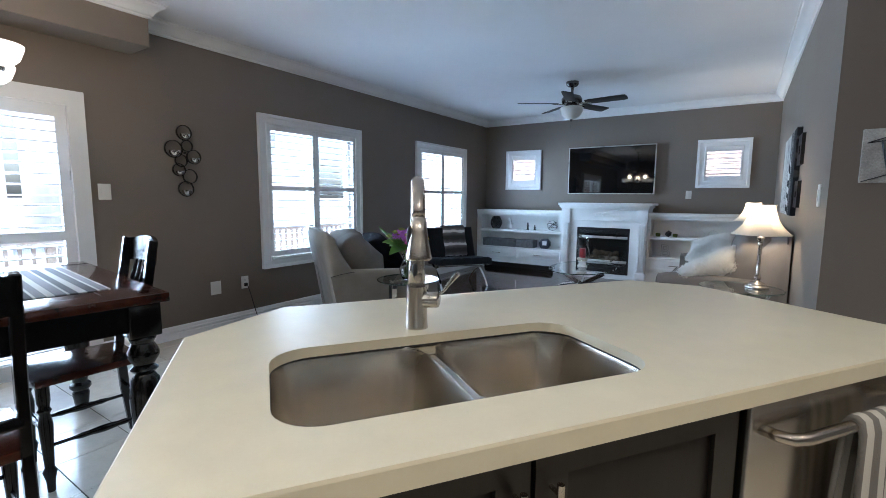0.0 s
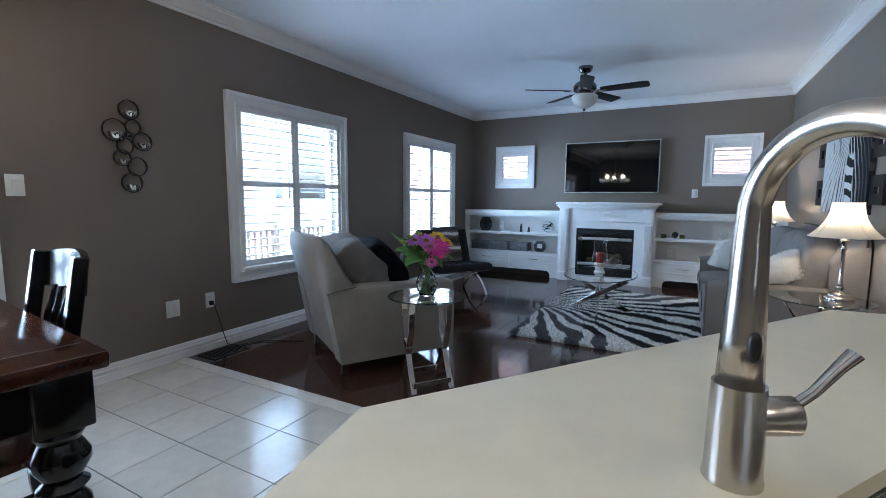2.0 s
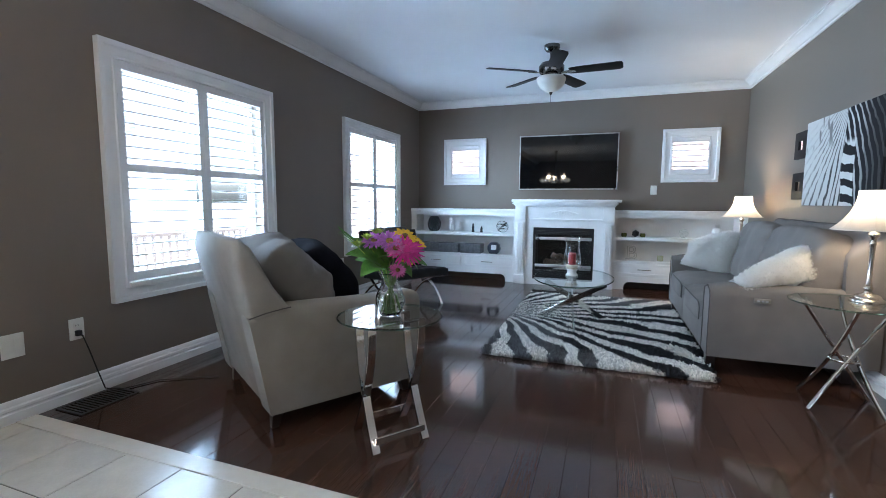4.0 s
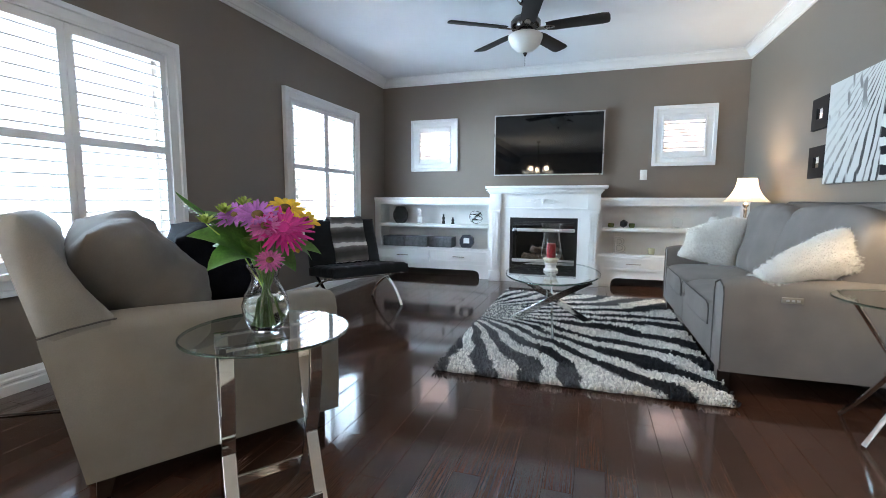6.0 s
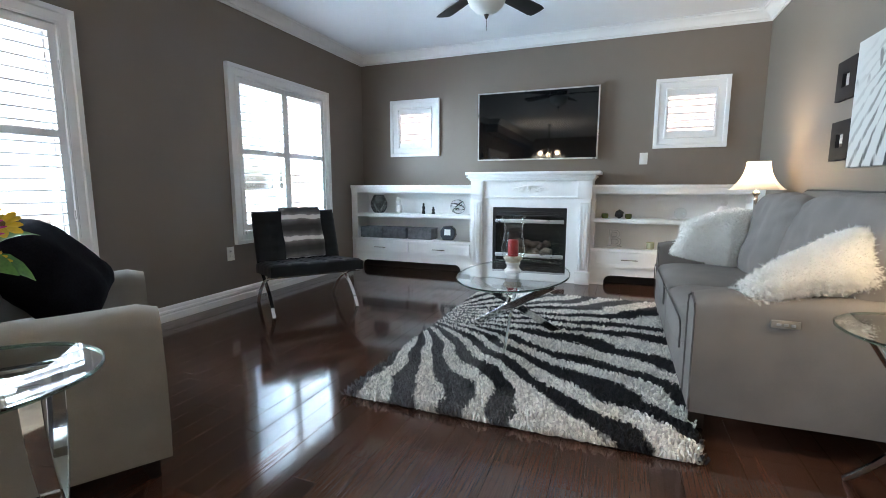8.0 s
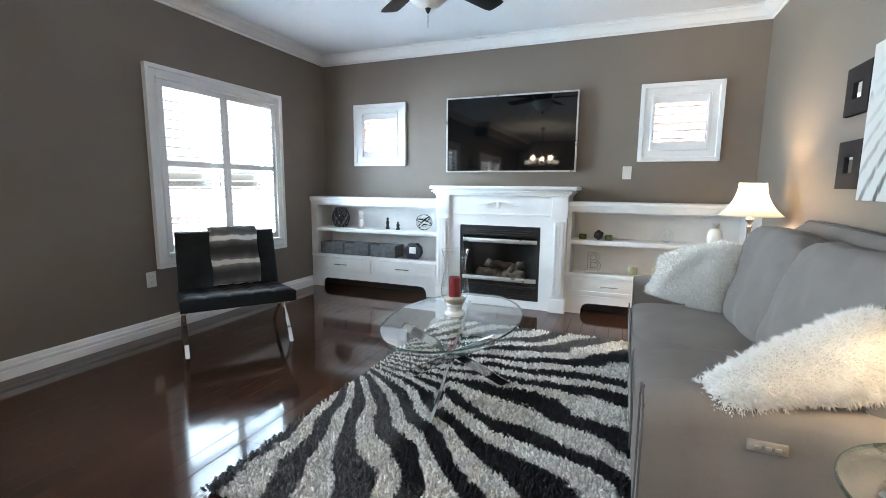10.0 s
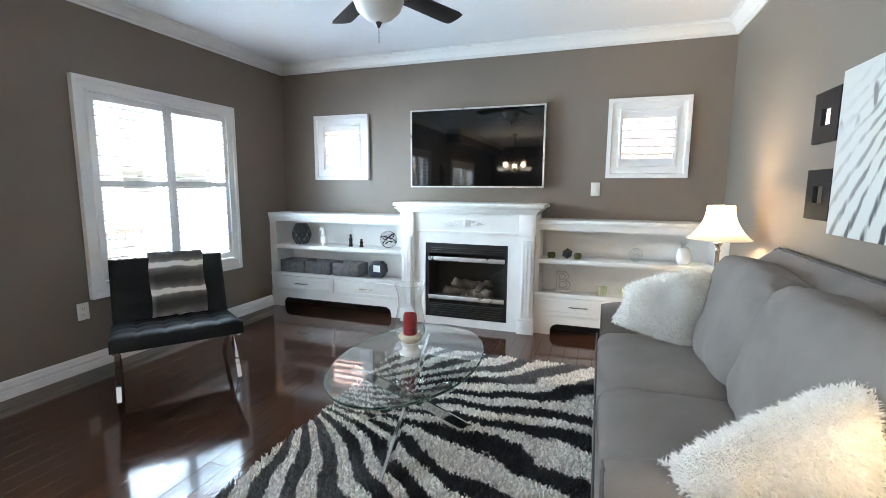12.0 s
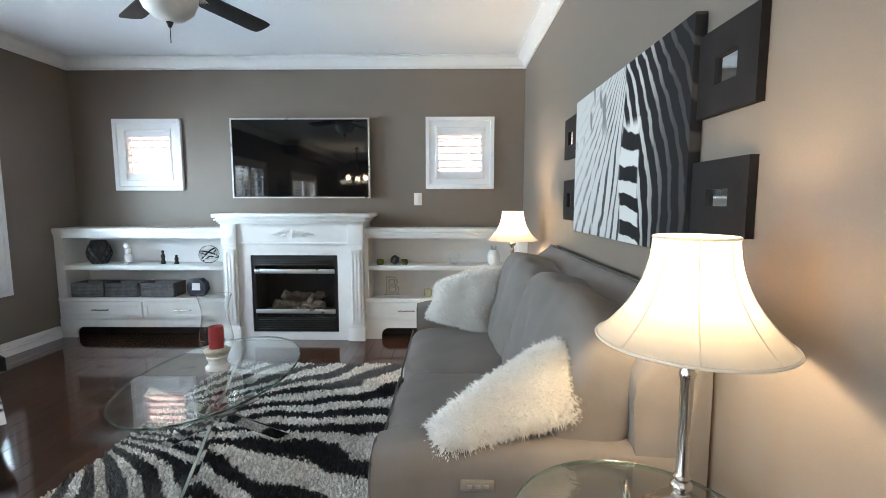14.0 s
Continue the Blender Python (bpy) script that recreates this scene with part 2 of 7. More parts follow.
def striped(name, build, stops, rough=0.9, bump=0.2):
    """Bands of colour over a field built from the object's own coordinates."""
    m = bpy.data.materials.new(name)
    m.use_nodes = True
    nt = m.node_tree
    b = nt.nodes["Principled BSDF"]
    b.inputs["Roughness"].default_value = rough
    tc = nt.nodes.new("ShaderNodeTexCoord")
    sp = nt.nodes.new("ShaderNodeSeparateXYZ")
    nt.links.new(tc.outputs["Object"], sp.inputs[0])

    def mth(op, a, c=None, d=None):
        n = nt.nodes.new("ShaderNodeMath")
        n.operation = op
        for i, v in enumerate((a, c, d)):
            if v is None:
                continue
            if isinstance(v, (int, float)):
                n.inputs[i].default_value = v
            else:
                nt.links.new(v, n.inputs[i])
        return n.outputs[0]

    def nz(scale, detail=2.0, stretch=(1, 1, 1)):
        mp = nt.nodes.new("ShaderNodeMapping")
        mp.inputs["Scale"].default_value = stretch
        nt.links.new(tc.outputs["Object"], mp.inputs[0])
        n = nt.nodes.new("ShaderNodeTexNoise")
        n.inputs["Scale"].default_value, n.inputs["Detail"].default_value = scale, detail
        nt.links.new(mp.outputs[0], n.inputs["Vector"])
        return n.outputs[0]

    col = build(nt, sp.outputs, mth, nz, stops)
    nt.links.new(col, b.inputs["Base Color"])
    bp = nt.nodes.new("ShaderNodeBump")
    bp.inputs["Strength"].default_value, bp.inputs["Distance"].default_value = bump, 0.003
    nt.links.new(nz(250), bp.inputs["Height"])
    nt.links.new(bp.outputs[0], b.inputs["Normal"])
    return m


def rug_field(nt, xyz, mth, nz, stops):
    # bands that fan out to the east and south from a point beyond the west edge
    dx, dy = mth('ADD', xyz[0], 1.12), mth('SUBTRACT', xyz[1], 0.22)
    th = mth('ARCTAN2', dy, dx)
    rad = mth('SQRT', mth('ADD', mth('MULTIPLY', dx, dx), mth('MULTIPLY', dy, dy)))
    warp = mth('MULTIPLY', mth('SUBTRACT', nz(1.5, 1.0), 0.5), 0.34)
    f = mth('ADD', mth('DIVIDE', th, mth('MULTIPLY_ADD', rad, 0.16, 0.82)), warp)
    s = mth('ADD', mth('SINE', mth('MULTIPLY', f, 41.0)), mth('MULTIPLY', mth('SUBTRACT', nz(2.4, 1.0), 0.5), 1.5))
    s = mth('ADD', s, mth('MULTIPLY', mth('SUBTRACT', nz(11.0, 3.0), 0.5), 1.9))
    white = ramp(nt, mth('MULTIPLY_ADD', s, 0.25, 0.5), [(0.46, (0, 0, 0)), (0.54, (1, 1, 1))])
    # the dark bands pale to grey in the south-west corner and along the north edge
    sw = mth('SUBTRACT', mth('MULTIPLY_ADD', xyz[1], -0.35, mth('MULTIPLY', xyz[0], -0.60)), 0.24)
    no = mth('MULTIPLY', mth('SUBTRACT', xyz[1], 0.72), 0.8)
    g = mth('ADD', mth('MAXIMUM', sw, no), mth('MULTIPLY', mth('SUBTRACT', nz(1.6, 1.0), 0.5), 0.8))
    grey = ramp(nt, g, [(0.0, (0.013, 0.014, 0.018)), (0.12, (0.115, 0.115, 0.12))])
    mx = nt.nodes.new("ShaderNodeMixRGB")
    nt.links.new(white, mx.inputs[0])
    nt.links.new(grey, mx.inputs[1])
    mx.inputs[2].default_value = (0.82, 0.79, 0.74, 1)
    isl = nt.nodes.new("ShaderNodeNewGeometry")
    hs = nt.nodes.new("ShaderNodeHueSaturation")
    nt.links.new(mth('MULTIPLY_ADD', isl.outputs["Random Per Island"], 0.6, 0.62), hs.inputs["Value"])
    nt.links.new(mx.outputs[0], hs.inputs["Color"])
    return hs.outputs[0]


M_RUG = striped("shag_stripes", rug_field, None, 0.95, 0.3)


def canvas_field(nt, xyz, mth, nz, stops):
    # pale fanned streaks, a column of chunky bands, then dark curved stripes
    s = mth('MULTIPLY_ADD', xyz[1], -0.845, 0.5)
    v = mth('MULTIPLY_ADD', xyz[2], 1.45, 0.5)
    wob = mth('SUBTRACT', nz(2.6, 4.0), 0.5)
    fine = mth('SUBTRACT', nz(5.0, 3.0, (1, 4, 0.7)), 0.5)

    def step(x, lo, hi):
        n = nt.nodes.new("ShaderNodeMapRange")
        n.interpolation_type = 'SMOOTHSTEP'
        n.inputs[1].default_value, n.inputs[2].default_value = lo, hi
        nt.links.new(x, n.inputs[0])
        return n.outputs[0]
    th = mth('ARCTAN2', mth('MULTIPLY', mth('SUBTRACT', 0.64, s), 1.18), mth('MULTIPLY', mth('SUBTRACT', 1.22, v), 0.69))
    sa = mth('ADD', mth('SINE', mth('ADD', mth('MULTIPLY', th, 66.0), mth('MULTIPLY', wob, 13.0))), mth('MULTIPLY', fine, 2.4))
    lines = mth('MULTIPLY', step(sa, 0.15, 1.1), mth('MULTIPLY', step(mth('ADD', mth('SUBTRACT', s, mth('MULTIPLY', v, 0.55)), mth('MULTIPLY', wob, 0.5)), -0.42, 0.30), 0.85))
    blot = mth('MULTIPLY', step(nz(7.0, 1.0, (1, 1.6, 0.8)), 0.60, 0.66), mth('MULTIPLY', step(v, 0.60, 0.75), 0.5))
    pale = mth('SUBTRACT', 0.86, mth('MULTIPLY', mth('MAXIMUM', lines, blot), 0.80))
    sm = mth('SINE', mth('ADD', mth('MULTIPLY', v, 36.0), mth('ADD', mth('MULTIPLY', s, 14.0), mth('MULTIPLY', wob, 11.0))))
    mid = step(sm, -0.25, 0.25)
    bend = mth('ADD', s, mth('ADD', mth('MULTIPLY', mth('MULTIPLY', v, v), 0.22), mth('MULTIPLY', wob, 0.14)))
    sb = mth('ADD', mth('SINE', mth('MULTIPLY', bend, 104.0)), mth('MULTIPLY', fine, 1.6))
    dark = mth('MULTIPLY', step(sb, 0.0, 0.9), mth('SUBTRACT', 0.85, mth('MULTIPLY', step(s, 0.66, 0.95), 0.70)))
    edge = mth('ADD', s, mth('MULTIPLY', wob, 0.16))
    m1 = step(edge, 0.56, 0.58)
    m2 = step(edge, 0.70, 0.72)
    m2 = mth('MAXIMUM', m2, mth('MULTIPLY', m1, step(v, 0.62, 0.70)))
    a = mth('ADD', mth('MULTIPLY', pale, mth('SUBTRACT', 1.0, m1)), mth('MULTIPLY', mid, m1))
    lum = mth('ADD', mth('MULTIPLY', a, mth('SUBTRACT', 1.0, m2)), mth('MULTIPLY', dark, m2))
    return ramp(nt, lum, [(0.05, (0.018, 0.018, 0.020)), (0.35, (0.13, 0.125, 0.12)), (0.6, (0.36, 0.35, 0.33)), (0.95, (0.66, 0.65, 0.62))])


M_CANVAS = striped("striped_canvas_print", canvas_field, None, 0.8, 0.1)
for m_, k_ in ((M_CANVAS, 0.12), (M_FRAMEDARK, 0.2)):
    m_.node_tree.nodes["Principled BSDF"].inputs["Specular IOR Level"].default_value = k_


def throw_field(nt, xyz, mth, nz, stops):
    s = mth('ADD', xyz[2], mth('MULTIPLY', mth('SUBTRACT', nz(9.0, 2.0), 0.5), 0.05))
    s = mth('SINE', mth('MULTIPLY', s, 34.0))
    return ramp(nt, mth('MULTIPLY_ADD', s, 0.5, 0.5), [(0.1, (0.05, 0.047, 0.045)), (0.6, (0.13, 0.122, 0.115)), (0.86, (0.22, 0.21, 0.20)), (0.94, (0.75, 0.73, 0.70))])


M_THROW = striped("grey_striped_faux_fur", throw_field, None, 0.95, 0.5)


def runner_field(nt, xyz, mth, nz, stops):
    s = mth('SINE', mth('MULTIPLY', xyz[1], 95.0))
    t = mth('SINE', mth('MULTIPLY', xyz[1], 31.0))
    v = mth('MULTIPLY_ADD', mth('ADD', s, t), 0.25, 0.5)
    return ramp(nt, v, [(0.30, (0.11, 0.11, 0.12)), (0.38, (0.55, 0.54, 0.52)), (0.60, (0.62, 0.61, 0.58)), (0.66, (0.25, 0.25, 0.26))])


M_RUNNER = striped("striped_table_runner", runner_field, None, 0.9, 0.3)


def towel_field(nt, xyz, mth, nz, stops):
    s = mth('SINE', mth('MULTIPLY', xyz[0], 150.0))
    return ramp(nt, mth('MULTIPLY_ADD', s, 0.5, 0.5), [(0.35, (0.20, 0.19, 0.18)), (0.5, (0.60, 0.58, 0.54))])


M_TOWEL = striped("striped_tea_towel", towel_field, None, 0.95, 0.6)

# ---- mesh helpers ----


def B():
    return bmesh.new()


def box(bm, x0, y0, z0, x1, y1, z1, bev=0.0, seg=2):
    vs = [bm.verts.new(p) for p in ((x0, y0, z0), (x1, y0, z0), (x1, y1, z0), (x0, y1, z0), (x0, y0, z1), (x1, y0, z1), (x1, y1, z1), (x0, y1, z1))]
    fs = [bm.faces.new([vs[i] for i in f]) for f in ((3, 2, 1, 0), (4, 5, 6, 7), (0, 1, 5, 4), (1, 2, 6, 5), (2, 3, 7, 6), (3, 0, 4, 7))]
    if bev:
        es = list({e for f in fs for e in f.edges})
        bmesh.ops.bevel(bm, geom=es, offset=bev, segments=seg, affect='EDGES', profile=0.5)
    return bm


def sheet(bm, pts):
    """One flat face."""
    bm.faces.new([bm.verts.new(p) for p in pts])
    return bm


def prism(bm, poly, z0, z1, bev=0.0, axis='z'):
    """poly: corners in the plane; axis: the direction in which it is thick."""
    def at(p, h):
        return {'z': (p[0], p[1], h), 'y': (p[0], h, p[1]), 'x': (h, p[0], p[1])}[axis]
    lo = [bm.verts.new(at(p, z0)) for p in poly]
    hi = [bm.verts.new(at(p, z1)) for p in poly]
    n = len(poly)
    fs = [bm.faces.new(lo[::-1]), bm.faces.new(hi)]
    for i in range(n):
        fs.append(bm.faces.new((lo[i], lo[(i + 1) % n], hi[(i + 1) % n], hi[i])))
    bmesh.ops.recalc_face_normals(bm, faces=fs)
    if bev:
        es = list(fs[0].edges) + list(fs[1].edges)
        bmesh.ops.bevel(bm, geom=es, offset=bev, segments=2, affect='EDGES', profile=0.5)
    return bm


def lathe(bm, prof, seg=24, at=(0, 0, 0), cap=True):
    """prof: rows of radius and height, turned about z."""
    rings = []
    for r, z in prof:
        if r < 1e-5:
            rings.append([bm.verts.new((at[0], at[1], at[2] + z))])
        else:
            rings.append([bm.verts.new((at[0] + r * math.cos(2 * math.pi * i / seg), at[1] + r * math.sin(2 * math.pi * i / seg), at[2] + z)) for i in range(seg)])
    for a, b in zip(rings, rings[1:]):
        for i in range(seg):
            j = (i + 1) % seg
            if len(a) == 1 and len(b) == 1:
                continue
            if len(a) == 1:
                bm.faces.new((a[0], b[j], b[i]))
            elif len(b) == 1:
                bm.faces.new((a[i], a[j], b[0]))
            else:
                bm.faces.new((a[i], a[j], b[j], b[i]))
    if cap:
        if len(rings[0]) > 1:
            bm.faces.new(rings[0][::-1])
        if len(rings[-1]) > 1:
            bm.faces.new(rings[-1])
    bmesh.ops.recalc_face_normals(bm, faces=bm.faces[:])
    return bm


def tube(bm, pts, r, seg=10, flat=1.0, closed=False, up=(0, 0, 1)):
    """A rod along pts; r: one radius or one a point; flat: height over width of its section."""
    pts = [Vector(p) for p in pts]
    n = len(pts)
    rings = []
    for i, p in enumerate(pts):
        if closed:
            d = pts[(i + 1) % n] - pts[i - 1]
        else:
            d = pts[min(i + 1, n - 1)] - pts[max(i - 1, 0)]
        d.normalize()
        u = Vector(up)
        if abs(d.dot(u)) > 0.98:
            u = Vector((1, 0, 0))
        s = d.cross(u).normalized()
        w = s.cross(d).normalized()
        rr = r[i] if isinstance(r, (list, tuple)) else r
        rings.append([bm.verts.new(p + s * rr * math.cos(2 * math.pi * k / seg) + w * rr * flat * math.sin(2 * math.pi * k / seg)) for k in range(seg)])
    for i in range(n if closed else n - 1):
        a, b = rings[i], rings[(i + 1) % n]
        for k in range(seg):
            j = (k + 1) % seg
            bm.faces.new((a[k], a[j], b[j], b[k]))
    if not closed:
        bm.faces.new(rings[0][::-1])
        bm.faces.new(rings[-1])
    bmesh.ops.recalc_face_normals(bm, faces=bm.faces[:])
    return bm


def bar(bm, pts, w, h, side):
    """A flat bar w wide along side and h thick, along pts."""
    side = Vector(side).normalized()
    pts = [Vector(p) for p in pts]
    rings = []
    for i, p in enumerate(pts):
        d = (pts[min(i + 1, len(pts) - 1)] - pts[max(i - 1, 0)]).normalized()
        t = d.cross(side).normalized()
        rings.append([bm.verts.new(p + side * a * w / 2 + t * c * h / 2) for a, c in ((-1, -1), (1, -1), (1, 1), (-1, 1))])
    for a, b in zip(rings, rings[1:]):
        for k in range(4):
            bm.faces.new((a[k], a[(k + 1) % 4], b[(k + 1) % 4], b[k]))
    bm.faces.new(rings[0][::-1])
    bm.faces.new(rings[-1])
    bmesh.ops.recalc_face_normals(bm, faces=bm.faces[:])
    bmesh.ops.bevel(bm, geom=bm.edges[:], offset=min(w, h) * 0.12, segments=1, affect='EDGES')
    return bm


def puff(bm, sx, sy, sz, p=5.0, res=10, at=(0, 0, 0), wrinkle=0.0, seed=0.0, crown=0.0, m=None):
    """A soft rounded block, sx by sy by sz, with a crowned top and uneven cloth."""
    first = len(bm.verts)
    tmp = bmesh.new()
    bmesh.ops.create_cube(tmp, size=2.0)
    bmesh.ops.subdivide_edges(tmp, edges=tmp.edges[:], cuts=res, use_grid_fill=True)
    for v in tmp.verts:
        c = v.co
        k = (abs(c.x) ** p + abs(c.y) ** p + abs(c.z) ** p) ** (1 / p)
        q = c / k
        o = Vector((q.x * sx / 2, q.y * sy / 2, q.z * sz / 2))
        if crown and q.z > 0:
            o.z += crown * (1 - q.x * q.x) * (1 - q.y * q.y)
        if wrinkle:
            n = noise.fractal(Vector((o.x * 7 + seed, o.y * 7, o.z * 7 + seed)), 1.0, 2.0, 3)
            o += q.normalized() * n * wrinkle
        o += Vector(at)
        v.co = m @ o if m else o
    me = bpy.data.meshes.new("tmp")
    tmp.to_mesh(me)
    tmp.free()
    bm.from_mesh(me)
    bpy.data.meshes.remove(me)
    return bm


def pillow(bm, w, h, t, res=18, wrinkle=0.01, seed=0.0, m=None):
    """A square cushion in the x-z plane, thick along y, with drawn-out corners."""
    def f(u, v, s):
        e = max(0.0, (1 - u ** 4)) * max(0.0, (1 - v ** 4))
        pin = 1 - 0.10 * (1 - abs(u)) * abs(v) ** 2 - 0.10 * (1 - abs(v)) * abs(u) ** 2
        p = Vector((u * w / 2 * pin, s * t / 2 * e ** 0.55, v * h / 2 * pin))
        n = noise.fractal(Vector((p.x * 8 + seed, s * 3 + seed, p.z * 8)), 1.0, 2.0, 3)
        p.y += n * wrinkle * e ** 0.5
        return m @ p if m else p
    for s in (-1, 1):
        g = [[bm.verts.new(f(-1 + 2 * i / res, -1 + 2 * j / res, s)) for j in range(res + 1)] for i in range(res + 1)]
        for i in range(res):
            for j in range(res):
                q = (g[i][j], g[i + 1][j], g[i + 1][j + 1], g[i][j + 1])
                bm.faces.new(q if s < 0 else q[::-1])
    bmesh.ops.remove_doubles(bm, verts=bm.verts[:], dist=0.0004)
    return bm


def place(ob, bm, mat, smooth=None):
    me = bpy.data.meshes.new(ob if isinstance(ob, str) else ob.name)
    bm.to_mesh(me)
    bm.free()
    me.materials.append(mat)
    if smooth is not None:
        me.polygons.foreach_set("use_smooth", [True] * len(me.polygons))
        if smooth < 3.1:
            me.set_sharp_from_angle(angle=smooth)
    return me


def thing(name, label, category, m=None, group="", kind=""):
    ob = new(name)
    ob.empty_display_size = 0.05
    if m is not None:
        ob.matrix_basis = m
    return tagged(ob, label, category, group, kind)


def part(name, bm, material, parent, label="", smooth=0.6):
    ob = new(name, place(name, bm, material, smooth))
    ob.parent = parent
    if label:
        ob["label"] = label
    return ob


def solo(name, bm, material, label, category, kind="", group="", smooth=0.6, m=None):
    ob = new(name, place(name, bm, material, smooth))
    if m is not None:
        ob.matrix_basis = m
    return tagged(ob, label, category, group, kind)


def repeat(src, name, loc, rot=(0, 0, 0), scale=None):
    """Another object on the same mesh under the same parent."""
    ob = new(name, src.data)
    ob.parent = src.parent
    ob.location, ob.rotation_euler = loc, rot
    if scale:
        ob.scale = scale
    return ob


def quad_bez(a, b, c, n=12):
    a, b, c = Vector(a), Vector(b), Vector(c)
    return [a * (1 - t) ** 2 + b * 2 * t * (1 - t) + c * t * t for t in (i / n for i in range(n + 1))]

# ---- the shell ----
WX, EX, NY, CZ = -3.975, 0.47, 7.12, 2.665
SX, SY = 3.4, -3.6          # far kitchen walls
EY = 2.42                   # corner where the living room's east wall ends
TY = 1.86                   # edge between tile and planks


def wall(name, axis, lo, hi, a0, a1, holes, label):
    """A wall from a0 to a1 along its axis, between lo and hi across it, with openings (a, b, z0, z1)."""
    bm = B()

    def blk(a, b, z0, z1):
        if b - a < 1e-4 or z1 - z0 < 1e-4:
            return
        if axis == 'y':
            box(bm, lo, a, z0, hi, b, z1)
        else:
            box(bm, a, lo, z0, b, hi, z1)
    cur = a0
    for a, b, z0, z1 in sorted(holes):
        blk(cur, a, 0, CZ)
        blk(a, b, 0, z0)
        blk(a, b, z1, CZ)
        cur = b
    blk(cur, a1, 0, CZ)
    return solo(name, bm, M_WALL, label, "wall", kind="structure", smooth=None)


WINS_W = [(2.40, 3.64, 0.62, 1.98), (5.00, 6.26, 0.62, 1.98)]
DOOR = (-1.05, 0.75, 0.02, 1.90)
wall("wall_west", 'y', WX - 0.16, WX, SY, NY + 0.16, WINS_W + [DOOR], "taupe painted wall with shuttered windows and patio door")
WINS_N = [(-3.50, -2.923, 1.45, 2.05), (-0.442, 0.130, 1.465, 2.062)]
wall("wall_north", 'x', NY, NY + 0.16, WX, EX + 0.16, WINS_N + [(-2.12, -1.26, 0.02, 0.82)], "taupe painted wall behind the fireplace")
wall("wall_east", 'y', EX, EX + 0.16, EY, NY, [], "taupe painted wall behind the grey sofa")
wall("wall_kitchen_north", 'x', EY, EY + 0.16, EX + 0.16, SX, [], "taupe painted kitchen wall with a picture")
wall("wall_kitchen_east", 'y', SX, SX + 0.16, SY, EY + 0.16, [], "taupe painted kitchen wall")
wall("wall_south", 'x', SY - 0.16, SY, WX - 0.16, SX + 0.16, [], "taupe painted kitchen wall")

bm = B()
box(bm, WX - 0.16, SY - 0.16, CZ, SX + 0.16, NY + 0.16, CZ + 0.12)
solo("ceiling", bm, M_CEIL, "white painted flat ceiling", "ceiling", kind="structure", smooth=None)

bm = B()
box(bm, WX - 0.16, SY - 0.16, -0.20, SX + 0.16, NY + 0.16, -0.022)
floor = solo("floor", bm, M_SUB, "dark cherry plank floor meeting cream tiles", "floor", kind="structure", smooth=None)
bm = B()
box(bm, WX, SY, -0.022, SX, TY - 0.098, -0.003)
part("grout_bed", bm, M_GROUT, floor, smooth=None)
bm = B()
box(bm, WX, TY - 0.094, -0.022, SX, TY + 0.0, 0.004, 0.003)
part("threshold_strip", bm, M_TILE, floor, "narrow cream stone strip", smooth=None)

# dropped bulkhead over the dining corner
bm = B()
box(bm, WX, SY, 2.36, WX + 0.32, 1.20, CZ)
solo("bulkhead", bm, M_WALL, "taupe painted dropped bulkhead above the patio door", "bulkhead", kind="structure", smooth=None)


def moulding(bm, prof, pts, closed=False):
    """Sweeps prof (out from the wall, height) along pts, mitred; the room lies to the left of the way."""
    n = len(pts)
    rings = []
    for i, p in enumerate(pts):
        p = Vector((*p, 0))
        if 0 < i < n - 1 or closed:
            a = (p - Vector((*pts[i - 1], 0))).normalized()
            b = (Vector((*pts[(i + 1) % n], 0)) - p).normalized()
        elif i == 0:
            a = b = (Vector((*pts[1], 0)) - p).normalized()
        else:
            a = b = (p - Vector((*pts[i - 1], 0))).normalized()
        na, nb = Vector((-a.y, a.x, 0)), Vector((-b.y, b.x, 0))
        d = na + nb
        d = d / max(0.2, d.dot(na))
        rings.append([bm.verts.new(p + d * o + Vector((0, 0, z))) for o, z in prof])
    k = len(prof)
    for i in range(n if closed else n - 1):
        a, b = rings[i], rings[(i + 1) % n]
        for j in range(k):
            bm.faces.new((a[j], a[(j + 1) % k], b[(j + 1) % k], b[j]))
    if not closed:
        bm.faces.new(rings[0])
        bm.faces.new(rings[-1][::-1])
    bmesh.ops.recalc_face_normals(bm, faces=bm.faces[:])
    return bm


c = CZ
CROWN = [(0.0, c - 0.105), (0.012, c - 0.105), (0.014, c - 0.088), (0.028, c - 0.082), (0.040, c - 0.060), (0.062, c - 0.040), (0.088, c - 0.026), (0.094, c - 0.012), (0.106, c - 0.010), (0.106, c - 0.001), (0.0, c - 0.001)]
bm = B()
moulding(bm, CROWN, [(SX, SY), (SX, EY), (EX, EY), (EX, NY), (WX, NY), (WX, 1.20), (WX + 0.32, 1.20), (WX + 0.32, SY)])
solo("crown_trim", bm, M_TRIM, "white stepped crown moulding round the ceiling", "crown moulding", kind="structure", smooth=0.5)

BASE = [(0.0, 0.0), (0.022, 0.0), (0.022, 0.050), (0.014, 0.055), (0.014, 0.062), (0.020, 0.067), (0.020, 0.080), (0.011, 0.087), (0.010, 0.101), (0.005, 0.111), (0.0, 0.116)]


def baseboard(pts):
    bm = B()
    moulding(bm, BASE, pts)
    solo("baseboard", bm, M_TRIM, "white moulded baseboard along the wall", "baseboard", kind="structure", smooth=0.4)


baseboard([(WX, 6.80), (WX, 0.86)])
baseboard([(SX, EY), (EX, EY), (EX, 6.80)])
baseboard([(WX, -1.16), (WX, SY), (SX, SY), (SX, EY)])

# ---- windows with plantation shutters ----


